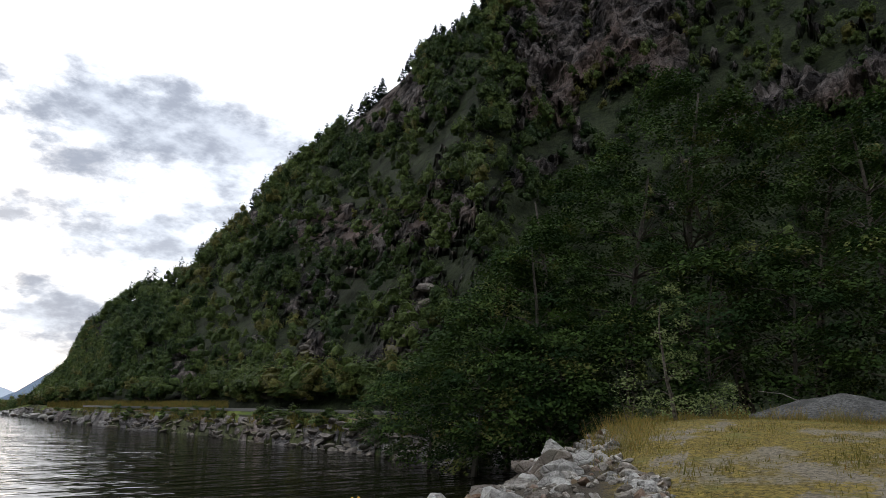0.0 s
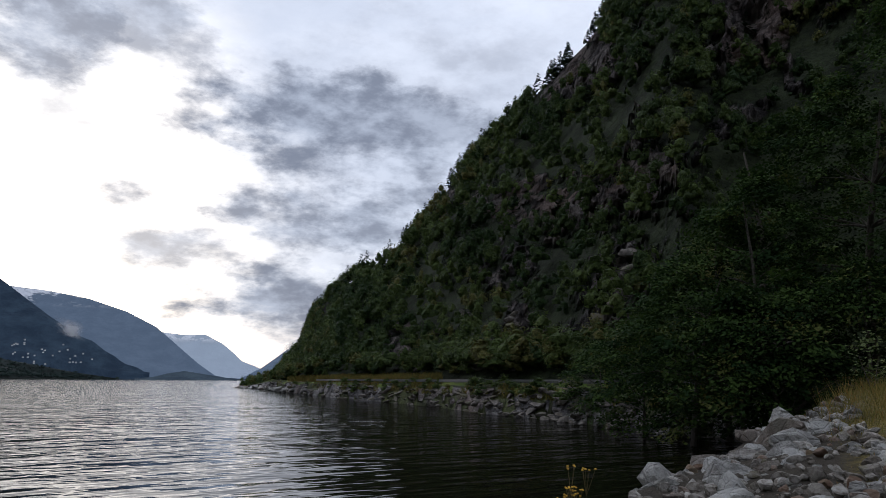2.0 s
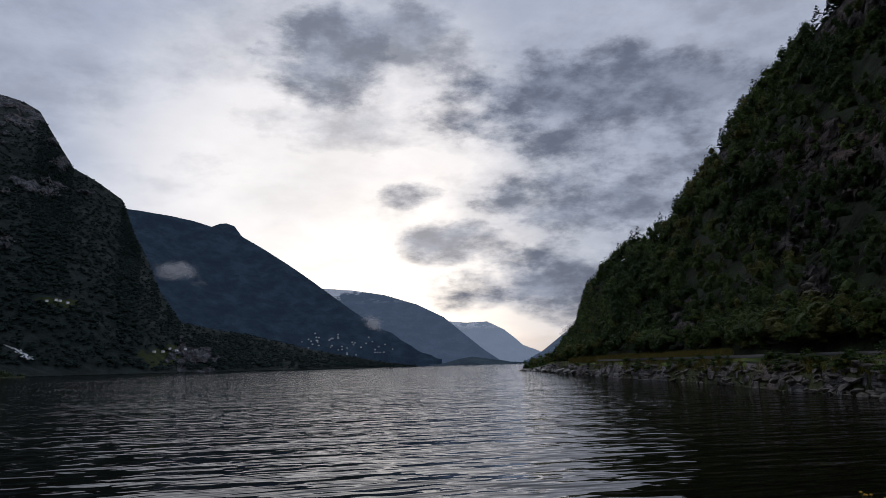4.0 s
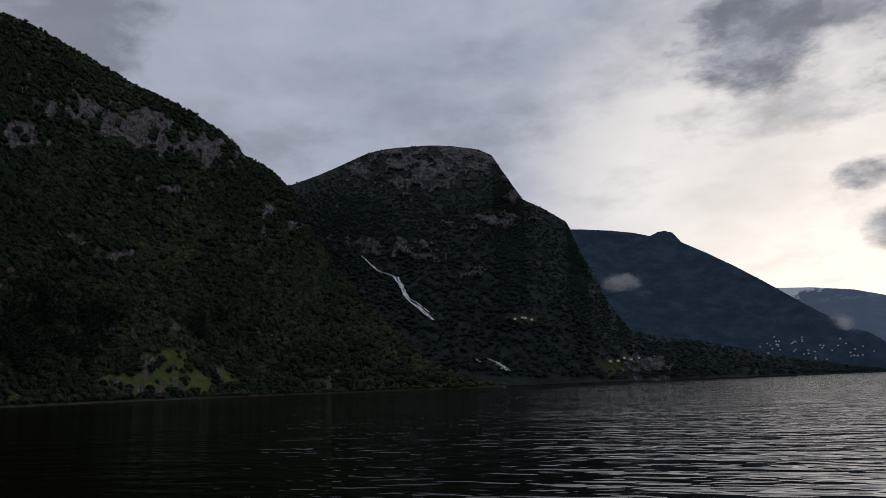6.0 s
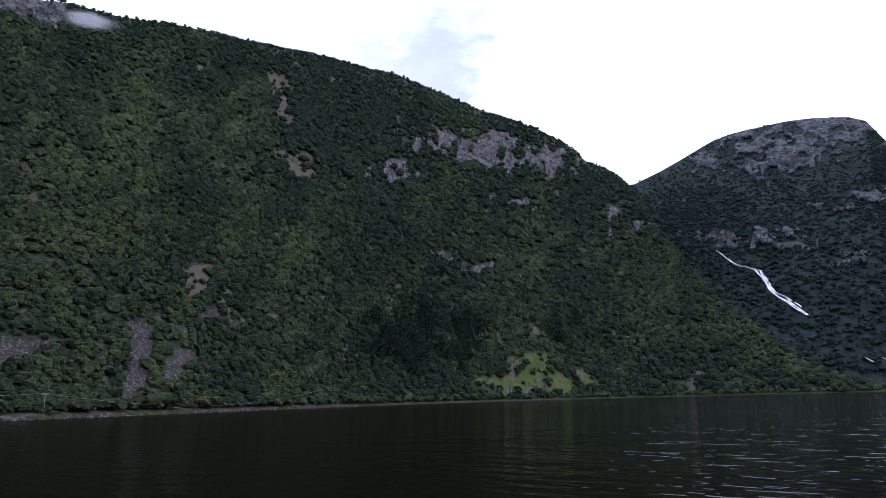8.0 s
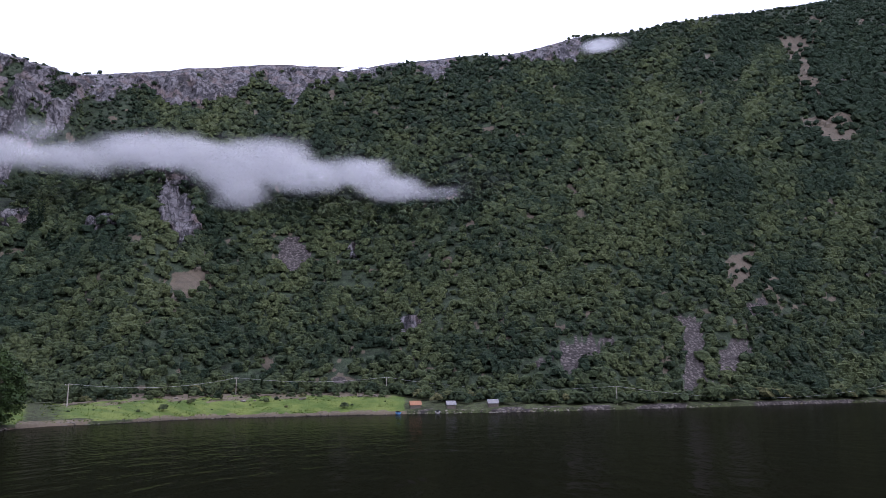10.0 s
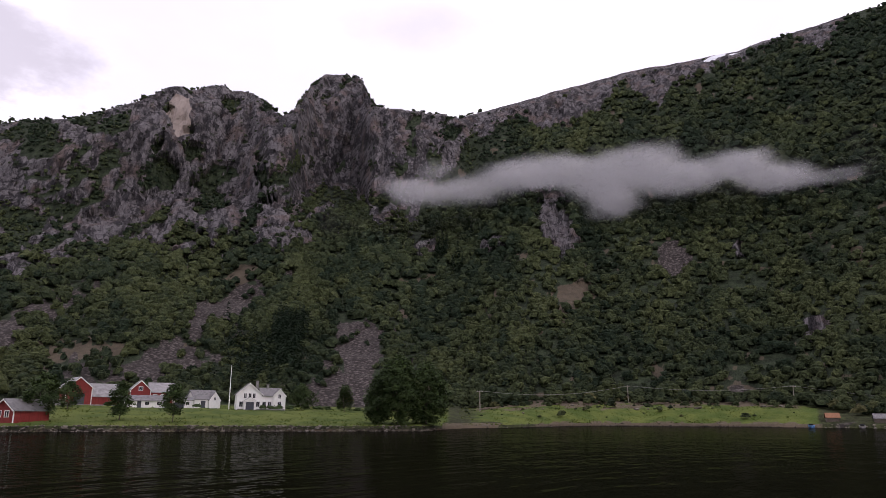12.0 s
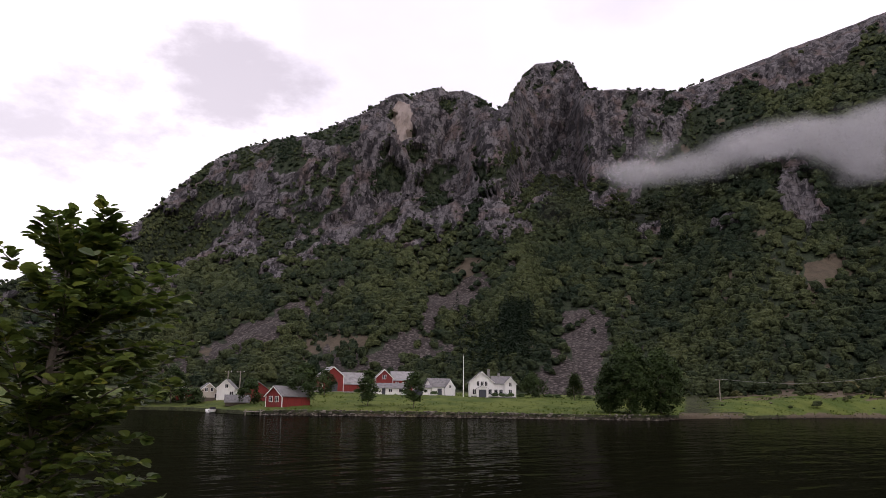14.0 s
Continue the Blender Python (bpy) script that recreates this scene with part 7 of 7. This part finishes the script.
def flower_plant(a, r, h, seed):
    """Tansy: upright stems with flat heads of yellow buttons."""
    rng = random.Random(seed)
    root = tagged(empty("wildflower", heading(a, r, float(bank_z(a, r)))), "dry weed with yellow button flowers at the water's edge", "wildflower", group="weeds by the water")
    stems, heads = [], bmesh.new()
    for k in range(5):
        p = grown(rng, (rng.uniform(-0.06, 0.06), rng.uniform(-0.06, 0.06), 0), (rng.gauss(0, 0.16), rng.gauss(0, 0.16), 1), h * rng.uniform(0.75, 1.05), 0.004, 5, 0, 0.06)
        stems.append(p)
        for _ in range(5):
            c = p[-1][0] + Vector((rng.gauss(0, 0.03), rng.gauss(0, 0.03), rng.uniform(-0.01, 0.02)))
            bmesh.ops.create_icosphere(heads, subdivisions=1, radius=0.011, matrix=Matrix.Translation(c) @ Matrix.Diagonal((1, 1, 0.6, 1)))
            stems.append([(p[-2][0], 0.002), (c, 0.0015)])
    part("stem", limb_mesh(stems, 4), M_STEM, root)
    part("flower_head", heads, M_FLOWER, root, "yellow-orange button flowers")["kind"] = "stuff"
    v, q = [], []
    nr = np.random.default_rng(seed)
    pts = np.array([s[nr.integers(1, 4)][0][:] for s in stems[::6] for _ in range(9)]) + nr.normal(size=(9 * len(stems[::6]), 3)) * 0.03
    v, q = leaf_cloud(pts, nr.normal(size=pts.shape) + [0, 0, 0.7], 0.03 + 0.03 * nr.random(len(pts)), nr, 0.3)
    lf = mesh_of("foliage", v, q, L_GRASS, face={"tint": np.full(len(pts), 0.15)})
    lf.parent = root


M_STEM = speckled("weed_stem", (0.08, 0.07, 0.03), (0.18, 0.14, 0.06), 30.0, 0.8, 0.2, 0.001)
M_FLOWER = speckled("flower_yellow", (0.55, 0.30, 0.03), (0.75, 0.48, 0.06), 60.0, 0.7, 0.2, 0.001)
rr = random.Random(77)
for k in range(14):
    a = rr.uniform(-47.5, -42)
    flower_plant(a, rr.uniform(4.6, 5.8), rr.uniform(0.75, 1.0) * (1.0 if a < -43.5 else 0.8), 500 + k)


# ---------------------------------------------------------------- the alder beside the viewpoint
def leaf_shape(size, fold=0.25):
    """A rounded alder leaf with a short stalk, folded along its midrib."""
    out = [(0.0, 0.0), (0.16, 0.24), (0.5, 0.42), (0.84, 0.32), (1.0, 0.05), (1.0, -0.05), (0.84, -0.32), (0.5, -0.42), (0.16, -0.24)]
    v = [(x * size, y * size, abs(y) * fold * size - 0.12 * x * x * size) for x, y in out]
    v += [(0.5 * size, 0, -0.03 * size), (-0.22 * size, 0, 0.02 * size)]
    f = [(0, 1, 9), (1, 2, 9), (2, 3, 9), (3, 4, 9), (4, 5, 9), (5, 6, 9), (6, 7, 9), (7, 8, 9), (8, 0, 9)]
    return np.array(v), np.array(f)


def near_leaf_material():
    m, nt, b = plain("alder_leaf", 0.45, 0.35)
    one = node(nt, "ShaderNodeObjectInfo").outputs["Random"]
    isl = node(nt, "ShaderNodeNewGeometry").outputs["Random Per Island"]
    t = calc(nt, "FRACT", calc(nt, "ADD", one, isl))
    p = place(nt)
    c = blend(nt, t, (0.038, 0.070, 0.016), (0.15, 0.20, 0.038))
    c = blend(nt, ramp(nt, t, 0.9, 1.0), c, (0.26, 0.28, 0.05))
    c = blend(nt, calc(nt, "MULTIPLY", ramp(nt, fuzz(nt, p, 60.0, 4.0), 0.5, 0.7), 0.35), c, (0.05, 0.07, 0.02))
    nt.links.new(c, b.inputs["Base Color"])
    bump(nt, b, fuzz(nt, p, 120.0, 3.0), 0.3, 0.002)
    tr = node(nt, "ShaderNodeBsdfTranslucent", Color=c)
    mix = node(nt, "ShaderNodeMixShader", i0=0.45, i1=b.outputs[0], i2=tr.outputs[0])
    nt.links.new(mix.outputs[0], nt.nodes["Material Output"].inputs["Surface"])
    return m


def near_alder():
    mat = near_leaf_material()
    rng = random.Random(64)
    base = heading(169.6, 4.15, 0.55)
    root = tagged(empty("alder_tree", base), "young alder with rounded green leaves beside the water", "tree")
    root.rotation_euler = (0, 0, radians(168))
    # local x runs to the viewer's right, y away
    paths, shoots = [], []
    trunk = [(Vector((-0.10, 0, -0.2)), 0.045), (Vector((-0.02, 0, 0.8)), 0.04), (Vector((0.06, 0.02, 1.6)), 0.034), (Vector((0.14, 0, 2.3)), 0.027), (Vector((0.20, -0.03, 2.9)), 0.018), (Vector((0.24, 0, 3.35)), 0.007)]
    second = [(Vector((-0.12, 0.1, -0.2)), 0.04), (Vector((-0.25, 0.12, 0.9)), 0.034), (Vector((-0.38, 0.1, 1.8)), 0.026), (Vector((-0.48, 0.05, 2.6)), 0.016), (Vector((-0.52, 0.0, 3.2)), 0.007)]
    third = [(Vector((-0.2, -0.1, -0.2)), 0.035), (Vector((-0.6, -0.1, 1.0)), 0.028), (Vector((-0.95, -0.1, 2.0)), 0.02), (Vector((-1.1, 0, 2.9)), 0.008)]
    paths += [trunk, second, third]
    for stem, n in ((trunk, 165), (second, 175), (third, 125)):
        for k in range(n):
            t = 0.30 + 0.70 * (k + rng.random()) / n
            x = t * (len(stem) - 1)
            j = min(int(x), len(stem) - 2)
            p = stem[j][0].lerp(stem[j + 1][0], x - j)
            a = rng.uniform(0, 6.28)
            reach = (1.1 - 0.6 * t) * rng.uniform(0.55, 1.1) * min(1.0, 0.35 + 1.1 * t)
            up = rng.uniform(0.15, 0.75)
            if stem is trunk and k % 3:
                a = rng.gauss(0.0, 0.9)
            if t > 0.9:
                up, reach = 1.5, rng.uniform(0.25, 0.42)
            sh = grown(rng, p, (math.cos(a), math.sin(a), up), reach, 0.007, 7, 0.01, 0.10)
            paths.append(sh)
            shoots.append(sh)
    wood = part("trunk", limb_mesh(paths, 6), M_BARK, root, "slim grey-brown stems and twigs")
    lv, lf = leaf_shape(1.0)
    me = bpy.data.meshes.new("leaf")
    me.from_pydata([tuple(0.066 * v) for v in lv], [], [tuple(int(i) for i in f) for f in lf])
    me.materials.append(mat)
    V, F, count = [], [], 0
    for sh in shoots:
        for k in range(48):
            t = 0.12 + 0.88 * (k + rng.random()) / 48
            x = t * 7
            j = min(int(x), 6)
            p = sh[j][0].lerp(sh[j + 1][0], x - j)
            d = (sh[j + 1][0] - sh[j][0]).normalized()
            a = rng.uniform(0, 6.28)
            out = (d * 0.5 + Vector((math.cos(a), math.sin(a), rng.uniform(-0.25, 0.35)))).normalized()
            up = Vector((rng.gauss(0, 0.35), rng.gauss(0, 0.35), 1)).normalized()
            side = up.cross(out).normalized()
            m = Matrix((out, side, out.cross(side))).transposed().to_4x4()
            s = rng.uniform(0.65, 1.25)
            pos = p + out * 0.018
            if count % 36 == 0 and count // 36 < 290:
                ob = new("leaf", me)
                ob.parent = root
                ob.matrix_basis = Matrix.Translation(pos) @ m @ Matrix.Diagonal((s, s, s, 1))
            else:
                mm = np.array(m.to_3x3())
                V.append((lv * 0.066 * s) @ mm.T + np.array(pos))
                F.append(lf + (len(V) - 1) * len(lv))
            count += 1
    ob = mesh_of("foliage", np.concatenate(V), np.concatenate(F), mat)
    ob.parent = root
    tagged(ob, "rounded dark and yellow-green leaves")
    ob["kind"] = "stuff"


near_alder()


# a thin pole lying against the bushes by the gravel mound
lying = tagged(empty("fallen_pole", heading(-78.6, 31.5, 4.2)), "thin bare pole leaning in the bushes by the mound", "pole")
a0, a1 = heading(-77.0, 31.5, 4.45) - lying.location, heading(-80.2, 30.8, 4.15) - lying.location
part("pole", limb_mesh([[(a0, 0.010), ((a0 + a1) / 2 + Vector((0, 0, 0.03)), 0.013), (a1 - Vector((0, 0, 0.25)), 0.016)]], 6), P_POLE, lying)
